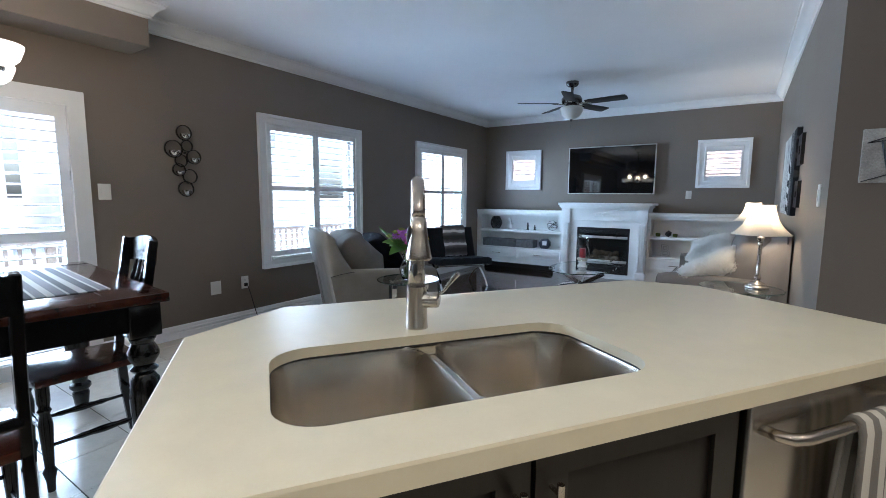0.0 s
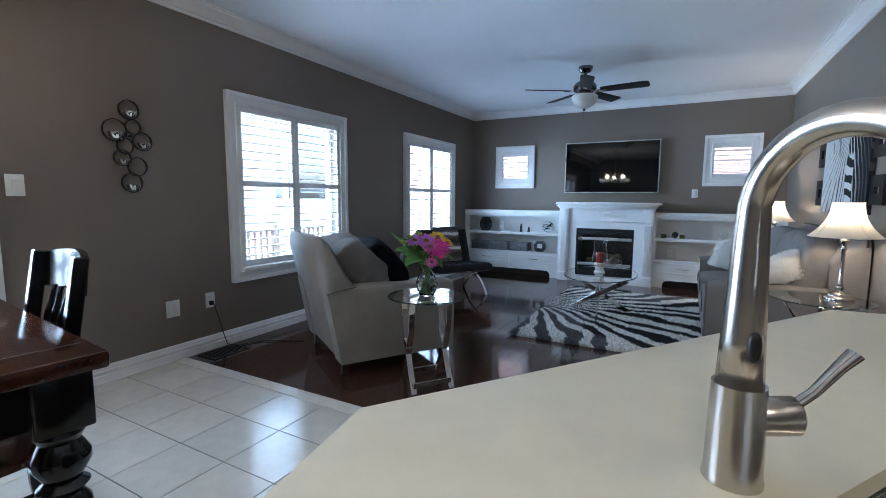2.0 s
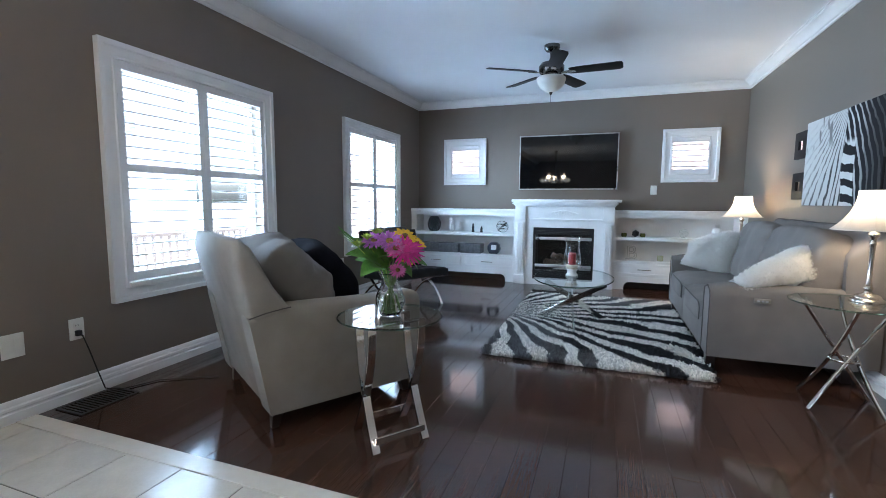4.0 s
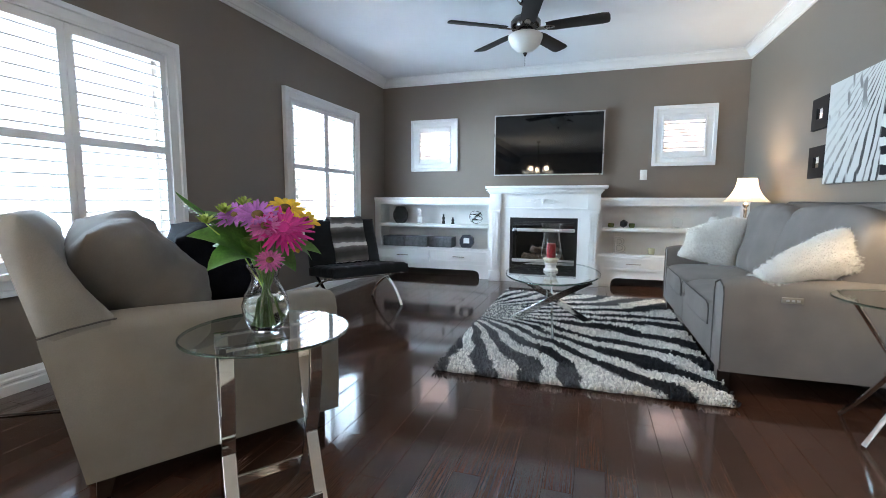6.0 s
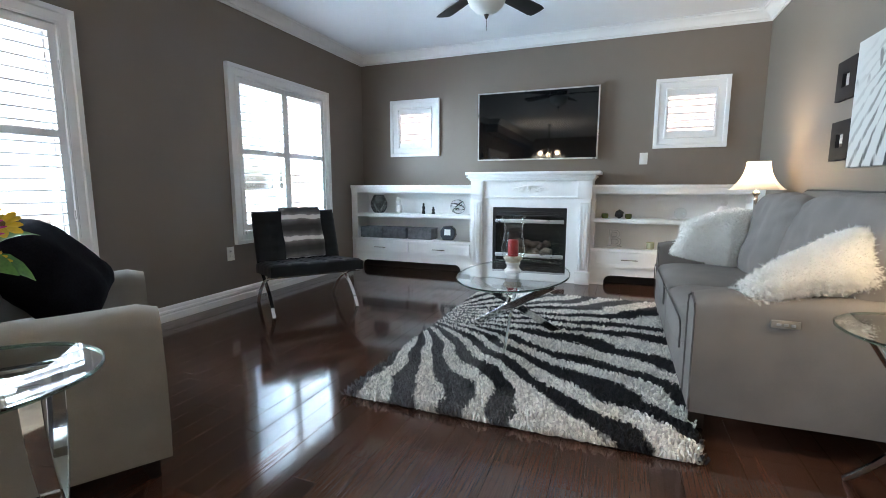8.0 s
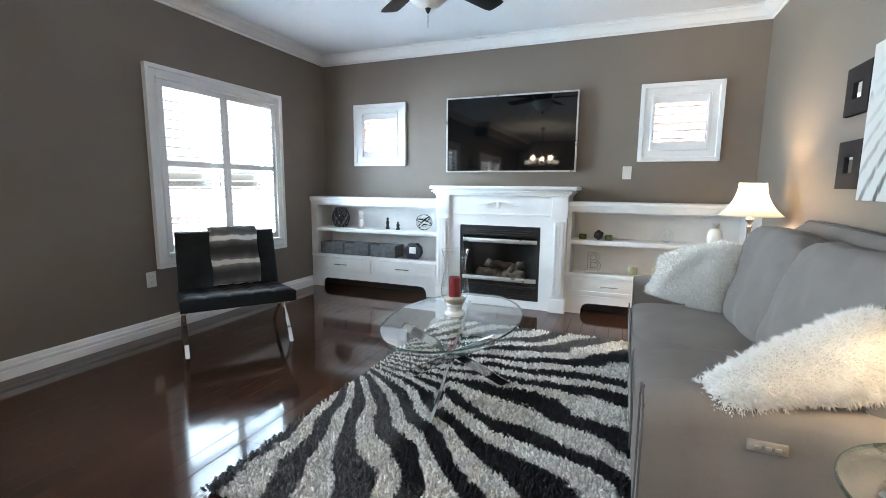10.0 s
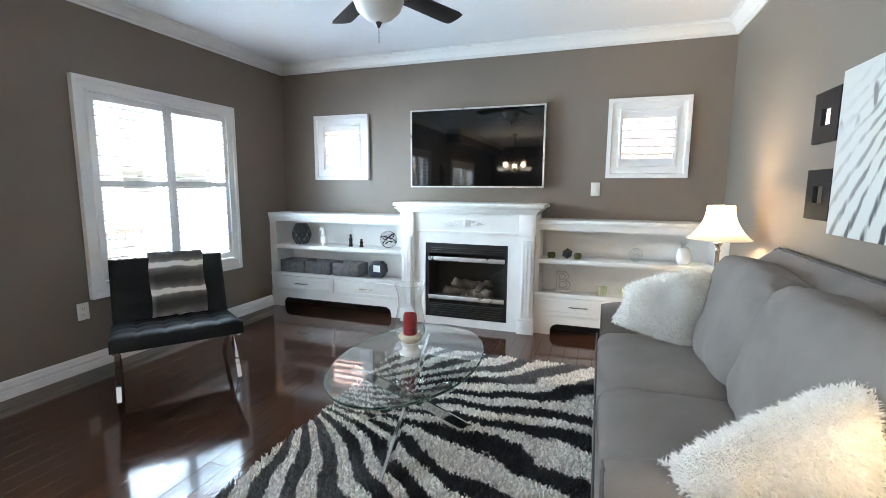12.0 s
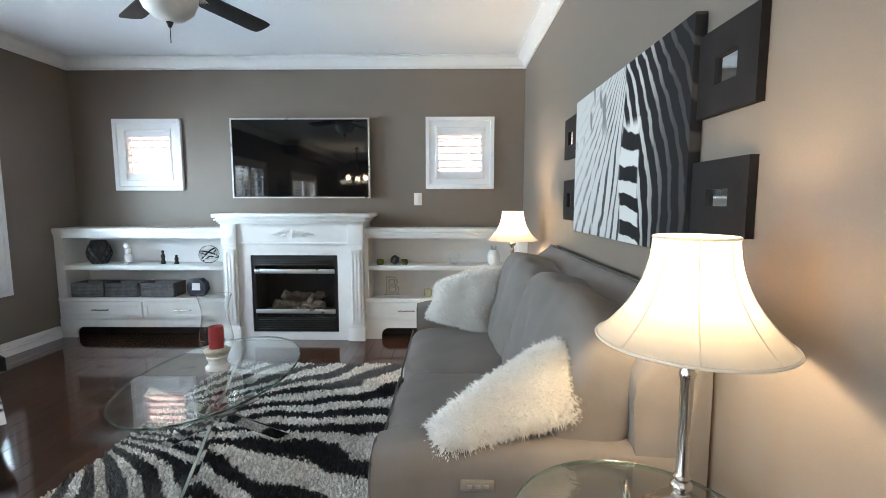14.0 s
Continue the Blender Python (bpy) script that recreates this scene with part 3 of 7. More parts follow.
def louvres(win, axis, fixed, cells, pitch, depth, tilt):
    first = None
    for a, b, z0, z1 in cells:
        n = max(1, int(round((z1 - z0) / pitch)))
        for i in range(n):
            z = z0 + (i + 0.5) * (z1 - z0) / n
            mid = (a + b) / 2
            if first is None:
                bm = B()
                prism(bm, [(-depth / 2, -0.0035), (-depth * 0.3, -0.0055), (depth * 0.3, -0.0055), (depth / 2, -0.0042), (depth / 2, 0.0042), (depth * 0.3, 0.0055), (-depth * 0.3, 0.0055), (-depth / 2, 0.0035)], -0.5, 0.5, axis='y' if axis == 'y' else 'x')
                first = part("louvre", bm, M_LOUVRE, win, smooth=None)
                ob = first
            else:
                ob = repeat(first, "louvre", (0, 0, 0))
            if axis == 'y':
                ob.location, ob.rotation_euler, ob.scale = (fixed, mid, z), (0, tilt, 0), (1, b - a, 1)
            else:
                ob.location, ob.rotation_euler, ob.scale = (mid, fixed, z), (-tilt, 0, 0), (b - a, 1, 1)


def casing(bm, axis, wallpos, out, a0, a1, z0, z1, w, thick, reveal=0.11):
    """A mitred casing on the wall: outer rectangle, width w, stepped profile."""
    def rect(o, k):
        pts = [(a0 + o, z0 + o), (a1 - o, z0 + o), (a1 - o, z1 - o), (a0 + o, z1 - o)]
        h = wallpos + out * k
        return [bm.verts.new((h, a, z) if axis == 'y' else (a, h, z)) for a, z in pts]
    rings = [rect(0, 0), rect(0, thick), rect(w * 0.30, thick), rect(w * 0.36, thick * 0.72), rect(w * 0.82, thick * 0.60), rect(w * 0.88, thick * 0.80), rect(w, thick * 0.80), rect(w, -reveal)]
    for a, b in zip(rings, rings[1:]):
        for i in range(4):
            bm.faces.new((a[i], a[(i + 1) % 4], b[(i + 1) % 4], b[i]))
    bmesh.ops.recalc_face_normals(bm, faces=bm.faces[:])
    return bm


def ring_box(bm, axis, lo, hi, a0, a1, z0, z1, w, wt=None, wb=None):
    wt, wb = wt or w, wb or w
    for p in ((a0, a0 + w, z0, z1), (a1 - w, a1, z0, z1), (a0 + w, a1 - w, z0, z0 + wb), (a0 + w, a1 - w, z1 - wt, z1)):
        if axis == 'y':
            box(bm, lo, p[0], p[2], hi, p[1], p[3])
        else:
            box(bm, p[0], lo, p[2], p[1], hi, p[3])
    return bm


def side_window(name, y0, y1, label):
    win = thing(name, label, "window", kind="structure")
    za, zb = 0.51, 2.085
    bm = B()
    casing(bm, 'y', WX, 1, y0, y1, za, zb, 0.10, 0.04)
    part("window_frame", bm, M_TRIM, win, smooth=0.3)
    bm = B()
    box(bm, WX + 0.0405, y0 + 0.09, za + 0.085, WX + 0.062, y1 - 0.09, za + 0.118, 0.004)
    part("window_sill", bm, M_TRIM, win)
    mid = (y0 + y1) / 2
    cells = []
    for a, b in ((y0 + 0.102, mid - 0.001), (mid + 0.001, y1 - 0.102)):
        bm = B()
        ring_box(bm, 'y', WX - 0.012, WX + 0.018, a, b, za + 0.12, zb - 0.102, 0.042, 0.05, 0.055)
        box(bm, WX - 0.012, a + 0.042, 1.318, WX + 0.018, b - 0.042, 1.366)
        part("shutter_panel", bm, M_LOUVRE, win, smooth=None)
        cells += [(a + 0.042, b - 0.042, za + 0.175, 1.318), (a + 0.042, b - 0.042, 1.366, zb - 0.152)]
        bm = B()
        for hz in (0.85, 1.75):
            tube(bm, [(WX + 0.021, a if a < mid - 0.1 else b, hz - 0.03), (WX + 0.021, a if a < mid - 0.1 else b, hz + 0.03)], 0.006, 8)
        part("hinge", bm, M_SILVER, win)
    louvres(win, 'y', WX - 0.002, cells, 0.0708, 0.060, 0.0)
    # outer sash with its middle post and glass
    bm = B()
    ring_box(bm, 'y', WX - 0.155, WX - 0.105, y0 + 0.102, y1 - 0.102, za + 0.11, zb - 0.105, 0.04)
    box(bm, WX - 0.15, mid - 0.02, za + 0.15, WX - 0.11, mid + 0.02, zb - 0.145)
    part("sash", bm, M_TRIM, win, smooth=None)
    for a, b in ((y0 + 0.142, mid - 0.02), (mid + 0.02, y1 - 0.142)):
        bm = B()
        sheet(bm, [(WX - 0.116, a, za + 0.15), (WX - 0.116, b, za + 0.15), (WX - 0.116, b, zb - 0.145), (WX - 0.116, a, zb - 0.145)])
        p = part("pane", bm, M_PANE, win, smooth=None)
        p.visible_shadow = False
    return win


side_window("window_1", 2.29, 3.745, "white plantation-shuttered window above the armchair")
side_window("window_2", 4.90, 6.345, "white plantation-shuttered window behind the leather chair")


def small_window(name, x0, x1, z0, z1, label):
    win = thing(name, label, "window", kind="structure")
    bm = B()
    casing(bm, 'x', NY, -1, x0, x1, z0, z1, 0.115, 0.035, 0.02)
    part("window_frame", bm, M_TRIM, win, smooth=0.3)
    bm = B()
    ring_box(bm, 'x', NY - 0.008, NY + 0.02, x0 + 0.09, x1 - 0.09, z0 + 0.09, z1 - 0.09, 0.035, 0.08, 0.08)
    part("shutter_panel", bm, M_LOUVRE, win, smooth=None)
    bm = B()
    ring_box(bm, 'x', NY + 0.02, NY + 0.05, x0 + 0.05, x1 - 0.05, z0 + 0.05, z1 - 0.05, 0.066)
    part("jamb", bm, M_TRIM, win, smooth=None)
    louvres(win, 'x', NY + 0.006, [(x0 + 0.125, x1 - 0.125, z0 + 0.17, z1 - 0.17)], 0.07, 0.058, 0.0)
    bm = B()
    sheet(bm, [(x0 + 0.08, NY + 0.053, z0 + 0.08), (x1 - 0.08, NY + 0.053, z0 + 0.08), (x1 - 0.08, NY + 0.053, z1 - 0.08), (x0 + 0.08, NY + 0.053, z1 - 0.08)])
    p = part("pane", bm, M_PANE, win, smooth=None)
    p.visible_shadow = False


small_window("window_3", -3.545, -2.878, 1.405, 2.095, "small square white-shuttered window beside the television")
small_window("window_4", -0.487, 0.175, 1.42, 2.107, "small square white-shuttered window above the sofa end")

# patio door with shutters
door = thing("door_1", "white patio door with plantation shutters", "patio door", kind="structure")
bm = B()
ring_box(bm, 'y', WX, WX + 0.04, -1.16, 0.858, 0.0, 2.0, 0.105)
part("door_frame", bm, M_TRIM, door, smooth=None)
cells = []
for a, b in ((-1.05, -0.16), (-0.14, 0.75)):
    bm = B()
    ring_box(bm, 'y', WX - 0.02, WX + 0.012, a, b, 0.02, 1.895, 0.065, 0.085, 0.09)
    box(bm, WX - 0.02, a + 0.065, 0.93, WX + 0.012, b - 0.065, 1.0)
    part("shutter_panel", bm, M_LOUVRE, door, smooth=None)
    cells += [(a + 0.065, b - 0.065, 0.11, 0.93), (a + 0.065, b - 0.065, 1.0, 1.81)]
    bm = B()
    for hz in (0.4, 1.4):
        tube(bm, [(WX + 0.016, b - 0.005, hz - 0.035), (WX + 0.016, b - 0.005, hz + 0.035)], 0.006, 8)
    part("hinge", bm, M_SILVER, door)
louvres(door, 'y', WX - 0.002, cells, 0.0735, 0.07, 0.0)
bm = B()
sheet(bm, [(WX - 0.116, -1.0, 0.05), (WX - 0.116, 0.72, 0.05), (WX - 0.116, 0.72, 1.88), (WX - 0.116, -1.0, 1.88)])
p = part("pane", bm, M_PANE, door, smooth=None)
p.visible_shadow = False

# ---- outdoors ----
bm = B()
box(bm, -300, -300, -0.9, 300, 300, -0.6)
solo("ground", bm, M_SNOW, "snow-covered ground outside", "ground", kind="structure", smooth=None)


def neighbour(name, x0, y0, x1, y1, h, wallmat, label, windows, face):
    ho = thing(name, label, "house")
    bm = B()
    box(bm, x0, y0, -0.6, x1, y1, h)
    part("wall", bm, wallmat, ho, smooth=None)
    bm = B()
    if face == 'x':
        prism(bm, [(y0 - 0.4, h), (y1 + 0.4, h), ((y0 + y1) / 2, h + 2.4)], x0 - 0.3, x1 + 0.3, axis='x')
    else:
        prism(bm, [(x0 - 0.4, h), (x1 + 0.4, h), ((x0 + x1) / 2, h + 2.4)], y0 - 0.3, y1 + 0.3, axis='y')
    part("roof", bm, M_ROOF, ho, "snow-covered roof", smooth=None)
    for a, z in windows:
        bm, b2 = B(), B()
        if face == 'x':
            ring_box(bm, 'y', x1, x1 + 0.06, a, a + 1.1, z, z + 1.3, 0.08)
            box(b2, x1 + 0.005, a + 0.08, z + 0.08, x1 + 0.02, a + 1.02, z + 1.22)
        else:
            ring_box(bm, 'x', y0 - 0.06, y0, a, a + 1.1, z, z + 1.3, 0.08)
            box(b2, a + 0.08, y0 - 0.02, z + 0.08, a + 1.02, y0 - 0.005, z + 1.22)
        w = part("window", bm, M_TRIM, ho, smooth=None)
        part("pane", b2, M_DARKPANE, w, smooth=None)
    return ho


neighbour("house", -26, -6, -18, 3.5, 5.2, M_SIDING, "pale two-storey house across the yard", [(-4.5, 0.6), (-1.5, 0.6), (1.2, 0.6), (-4.0, 3.2), (0.5, 3.2)], 'x')
neighbour("house", -27, 6, -19, 16, 5.2, M_SIDING, "pale two-storey house across the yard", [(7.5, 0.6), (11.5, 0.6), (8.0, 3.2), (12.5, 3.2)], 'x')
brick_house = neighbour("house", -7, 9.3, 4, 15, 4.6, M_MORTAR, "red brick house next door", [], 'y')

fence = thing("deck_railing", "weathered wooden deck railing in the snow", "railing", pose(-8.4, 0, -0.6))
bm = B()
box(bm, -0.04, -3, 1.12, 0.04, 9, 1.17)
box(bm, -0.03, -3, 0.18, 0.03, 9, 0.23)
part("rail", bm, M_DECK, fence, smooth=None)
bm = B()
box(bm, -0.02, -0.02, 0.23, 0.02, 0.02, 1.12)
slat = part("baluster", bm, M_DECK, fence, smooth=None)
slat.location = (0, -2.9, 0)
for i in range(1, 80):
    repeat(slat, "baluster", (0, -2.9 + i * 0.15, 0))
bm = B()
box(bm, -0.05, -0.05, 0, 0.05, 0.05, 1.25)
post = part("post", bm, M_DECK, fence, smooth=None)
post.location = (0, -3, 0)
for i in range(1, 6):
    repeat(post, "post", (0, -3 + i * 2.4, 0))

# ---- fireplace and built-ins ----


def built_in(name, x0, x1, label, outer):
    """A low white wall unit: shelves over drawers, on a cut-out plinth. outer: the side that meets the room's wall (-1 or 1)."""
    u = thing(name, label, "cabinet")
    yf, yb = 6.815, NY - 0.002
    sl = 0.085 if outer < 0 else 0.035
    sr = 0.085 if outer > 0 else 0.035
    a, b = x0 + sl, x1 - sr
    bm = B()
    box(bm, x0, yf, 0.36, a, yb, 0.955)
    box(bm, b, yf, 0.36, x1, yb, 0.955)
    box(bm, a, yb - 0.02, 0.36, b, yb, 0.955)
    box(bm, x0, yf, 0.175, x1, yb, 0.36)
    part("body", bm, M_CAB, u, smooth=None)
    bm = B()
    box(bm, x0, yf - 0.022, 1.010, x1, yb, 1.047, 0.004)
    box(bm, x0, yf - 0.012, 0.985, x1, yb, 1.010)
    box(bm, x0, yf - 0.003, 0.955, x1, yb, 0.985)
    part("top", bm, M_CAB, u)
    bm = B()
    box(bm, a, yf - 0.006, 0.655, b, yb - 0.02, 0.697, 0.004)
    part("shelf", bm, M_CAB, u)
    bm = B()
    box(bm, x0, yf - 0.010, 0.358, x1, yf + 0.02, 0.388, 0.004)
    part("drawer_rail", bm, M_CAB, u)
    # plinth with rounded brackets
    e, r = 0.15, 0.07
    pts = [(x0, 0.0), (x0 + e, 0.0)]
    pts += [(x0 + e + r - r * math.cos(t), 0.035 + r * math.sin(t)) for t in (0, 0.4, 0.8, 1.2, math.pi / 2)]
    pts += [(x1 - e - r + r * math.sin(t), 0.035 + r * math.cos(t)) for t in (0, 0.4, 0.8, 1.2, math.pi / 2)]
    pts += [(x1 - e, 0.0), (x1, 0.0), (x1, 0.175), (x0, 0.175)]
    bm = B()
    prism(bm, pts, yf - 0.006, yf + 0.018, axis='y')
    part("plinth", bm, M_CAB, u, smooth=None)
    # black box that puts the shade behind the plinth cut-outs into its colour
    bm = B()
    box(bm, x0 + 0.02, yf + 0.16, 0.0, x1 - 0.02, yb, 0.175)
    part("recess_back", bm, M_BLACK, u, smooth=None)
    n = 2
    w = (x1 - x0 - 0.05) / n
    for i in range(n):
        p = x0 + 0.025 + i * w
        bm = B()
        box(bm, p + 0.012, yf - 0.016, 0.198, p + w - 0.012, yf + 0.004, 0.350, 0.003)
        d = part("drawer", bm, M_CAB, u)
        bm = B()
        ring_box(bm, 'x', yf - 0.024, yf - 0.0165, p + 0.012, p + w - 0.012, 0.198, 0.350, 0.028)
        part("drawer_frame", bm, M_CAB, d, smooth=None)
        bm = B()
        m = p + w / 2
        tube(bm, [(m - 0.08, yf - 0.045, 0.278), (m + 0.08, yf - 0.045, 0.278)], 0.005, 8)
        for s in (-0.06, 0.06):
            tube(bm, [(m + s, yf - 0.045, 0.278), (m + s, yf - 0.014, 0.278)], 0.004, 8)
        part("handle", bm, M_NICKEL, d, "slim brushed nickel bar handle")
    return u


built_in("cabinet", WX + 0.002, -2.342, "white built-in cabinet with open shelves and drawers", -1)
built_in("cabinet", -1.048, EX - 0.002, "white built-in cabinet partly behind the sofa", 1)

fp = thing("fireplace", "white painted mantel fireplace with black gas insert", "fireplace")
for x0, x1 in ((-2.34, -2.212), (-1.178, -1.05)):
    bm = B()
    box(bm, x0, 6.735, 0.13, x1, NY - 0.002, 0.90)
    box(bm, x0 + 0.018, 6.725, 0.16, x1 - 0.018, 6.74, 0.86, 0.004)
    pil = part("pilaster", bm, M_CAB, fp)
    for k in range(3):
        gx = x0 + 0.034 + k * 0.03
        bm = B()
        box(bm, gx - 0.009, 6.7205, 0.19, gx + 0.009, 6.7245, 0.83, 0.0015)
        part("flute", bm, M_CAB, pil)
    bm = B()
    box(bm, x0 - 0.012, 6.722, 0.0, x1 + 0.012, NY - 0.002, 0.13, 0.005)
    part("pilaster_base", bm, M_CAB, pil)
    bm = B()
    box(bm, x0 - 0.008, 6.726, 0.90, x1 + 0.008, NY - 0.002, 1.092, 0.004)
    part("pilaster_capital", bm, M_CAB, pil)
bm = B()
box(bm, -2.212, 6.752, 0.905, -1.178, NY - 0.002, 1.092)
box(bm, -2.202, 6.744, 0.905, -1.188, 6.757, 0.925, 0.003)
part("header", bm, M_CAB, fp, smooth=None)
bm = B()
box(bm, -2.212, 6.765, 0.0, -2.098, NY - 0.002, 0.905)
box(bm, -1.290, 6.765, 0.0, -1.178, NY - 0.002, 0.905)
box(bm, -2.098, 6.765, 0.802, -1.290, NY - 0.002, 0.905)
box(bm, -2.098, 6.765, 0.0, -1.290, NY - 0.002, 0.075)
part("slip", bm, M_CAB, fp, smooth=None)
bm = B()
for z0, z1, o in ((1.092, 1.108, 0.045), (1.108, 1.125, 0.058), (1.125, 1.140, 0.075), (1.140, 1.152, 0.062)):
    box(bm, -2.34 - o + 0.03, 6.735 - o + 0.02, z0, -1.05 + o - 0.03, NY - 0.002, z1, 0.003)
box(bm, -2.392, 6.655, 1.152, -0.965, NY - 0.002, 1.186, 0.006)
part("mantel_shelf", bm, M_CAB, fp)
bm = B()
for s in (-1, 1):
    for cx, cz, r0, turn in ((0.055, 1.012, 0.026, 1), (0.105, 0.996, 0.022, -1), (0.150, 1.000, 0.016, 1)):
        tube(bm, [(-1.695 + s * (cx - r0 * (1 - k / 14) * math.cos(turn * k * 0.48)), 6.744, cz + r0 * (1 - k / 14) * math.sin(turn * k * 0.48)) for k in range(12)], [0.009 - 0.0005 * k for k in range(12)], 6, up=(0, 1, 0))
    for lx, lz, w, h in ((0.030, 1.032, 0.030, 0.022), (0.080, 1.022, 0.034, 0.018), (0.130, 1.012, 0.030, 0.016), (0.178, 0.998, 0.034, 0.012), (0.078, 0.988, 0.032, 0.014)):
        puff(bm, w, 0.022, h, 2.2, 3, (-1.695 + s * lx, 6.746, lz))
puff(bm, 0.040, 0.030, 0.052, 2.2, 4, (-1.695, 6.744, 1.014))
puff(bm, 0.020, 0.026, 0.030, 2.2, 4, (-1.695, 6.742, 0.982))
part("ornament", bm, M_CAB, fp, "carved white scroll ornament")
# gas insert
bm = B()
ring_box(bm, 'x', 6.772, 6.80, -2.096, -1.292, 0.077, 0.800, 0.03, 0.10, 0.13)
box(bm, -2.066, 6.80, 0.20, -1.322, 6.81, 0.205)
part("insert_face", bm, M_BLACK, fp, "black metal face of the gas insert", smooth=None)
for z0, z1 in ((0.702, 0.762), (0.090, 0.200)):
    n = 3 if z1 > 0.5 else 5
    for i in range(n):
        bm = B()
        z = z0 + (i + 0.5) * (z1 - z0) / n
        box(bm, -2.05, 6.762, z - 0.006, -1.338, 6.774, z + 0.006, 0.003)
        part("grille_slat", bm, M_BLACK, fp)
for z0, z1 in ((0.632, 0.672), (0.254, 0.294)):
    bm = B()
    box(bm, -2.064, 6.755, z0, -1.318, 6.773, z1, 0.006)
    part("silver_trim", bm, M_SILVER, fp, "brushed silver bar")
bm = B()
box(bm, -2.066, 7.06, 0.08, -1.322, 7.10, 0.80)
box(bm, -2.10, 6.80, 0.08, -2.066, 7.10, 0.80)
box(bm, -1.322, 6.80, 0.08, -1.29, 7.10, 0.80)
box(bm, -2.10, 6.80, 0.20, -1.29, 7.10, 0.245)
box(bm, -2.10, 6.80, 0.72, -1.29, 7.10, 0.80)
part("firebox", bm, M_FIREBOX, fp, smooth=None)
for i, (x, y, z, l, r, rz, ry) in enumerate([(-1.80, 6.93, 0.30, 0.30, 0.050, 15, 4), (-1.58, 6.90, 0.30, 0.26, 0.048, -20, -3), (-1.70, 6.95, 0.38, 0.34, 0.042, 30, 10), (-1.55, 6.95, 0.37, 0.20, 0.036, 60, -12), (-1.68, 6.86, 0.275, 0.16, 0.028, -5, 0)]):
    bm = B()
    m = pose(x, y, z, 0, ry, rz)
    pts = [m @ Vector((-l / 2 + l * k / 8, 0.012 * math.sin(k * 1.7 + i), 0.01 * math.cos(k * 2.1))) for k in range(9)]
    tube(bm, pts, [r * (0.86 + 0.2 * abs(math.sin(k * 2.3 + i))) for k in range(9)], 10)
    part("log", bm, M_LOG, fp, smooth=3.2)
bm = B()
sheet(bm, [(-2.066, 6.790, 0.20), (-1.322, 6.790, 0.20), (-1.322, 6.790, 0.72), (-2.066, 6.790, 0.72)])
p = part("glass_front", bm, M_PANE, fp, smooth=None)
p.visible_shadow = False

# television
tv = thing("television", "wall-mounted flat television with thin silver frame, off", "television")
bm = B()
box(bm, -2.352, 7.045, 1.340, -1.036, 7.085, 2.078, 0.004)
box(bm, -1.95, 7.085, 1.55, -1.45, NY - 0.001, 1.90)
part("body", bm, M_BLACK, tv)
bm = B()
ring_box(bm, 'x', 7.034, 7.060, -2.364, -1.024, 1.328, 2.090, 0.014)
part("bezel", bm, M_SILVER, tv, "thin brushed silver bezel", smooth=None)
bm = B()
box(bm, -2.35, 7.040, 1.342, -1.038, 7.0445, 2.076)
part("screen", bm, M_SCREEN, tv, "glossy black screen", smooth=None)
bm = B()
box(bm, -1.72, 7.032, 1.331, -1.67, 7.0338, 1.339)
part("badge", bm, M_PLATE, tv, smooth=None)


def plate(name, axis, h, a, z, w, hh, label, kindname, cord=False):
    t = thing(name, label, kindname)
    bm = B()
    d = 0.006

    def bx(bm, a0, z0, a1, z1, t0, t1, bev=0.001):
        if axis == 'x':
            s = 1 if h < 0 else -1
            lo, hi = sorted((h + s * t0, h + s * t1))
            box(bm, lo, a0, z0, hi, a1, z1, bev)
        else:
            lo, hi = sorted((h - t0, h - t1))
            box(bm, a0, lo, z0, a1, hi, z1, bev)
    bx(bm, a - w / 2, z - hh / 2, a + w / 2, z + hh / 2, 0.0005, d, 0.002)
    part("plate", bm, M_PLATE, t)
    if kindname == "outlet":
        for s in (-1, 1):
            bm = B()
            bx(bm, a - 0.017, z + s * 0.022 - 0.015, a + 0.017, z + s * 0.022 + 0.015, d, d + 0.003)
            so = part("socket", bm, M_PLATE, t)
            bm = B()
            for q in (-0.006, 0.006):
                bx(bm, a + q - 0.0012, z + s * 0.022 - 0.005, a + q + 0.0012, z + s * 0.022 + 0.006, d + 0.003, d + 0.0035, 0)
            part("slot", bm, M_BLACK, so, smooth=None)
    else:
        bm = B()
        n = 2 if w > 0.085 else 1
        for i in range(n):
            c = a + (i - (n - 1) / 2) * 0.046
            bx(bm, c - 0.016, z - 0.033, c + 0.016, z + 0.033, d, d + 0.004)
        part("rocker", bm, M_PLATE, t)
    return t


plate("blank_plate", 'x', WX, 1.79, 0.395, 0.10, 0.125, "white blank plate on the taupe wall", "wall plate")
plate("outlet", 'x', WX, 2.088, 0.405, 0.078, 0.122, "white outlet with a plugged black cord", "outlet")
plate("outlet", 'x', WX, 4.846, 0.435, 0.078, 0.122, "white outlet beside the leather chair", "outlet")
plate("light_switch", 'x', WX, 0.955, 1.285, 0.085, 0.122, "white light switch beside the patio door", "light switch")
plate("light_switch", 'y', NY, -0.566, 1.32, 0.078, 0.120, "white switch plate above the built-in", "light switch")
plate("light_switch", 'x', EX, 2.72, 1.285, 0.085, 0.122, "white light switch on the east wall", "light switch")
bm = B()
tube(bm, [(WX + 0.016, 2.085, 0.385), (WX + 0.05, 2.09, 0.37), (WX + 0.045, 2.12, 0.28), (WX + 0.04, 2.16, 0.14), (WX + 0.05, 2.19, 0.02), (WX + 0.12, 2.24, 0.006), (WX + 0.20, 2.42, 0.006), (WX + 0.50, 2.60, 0.006)], 0.004, 6)
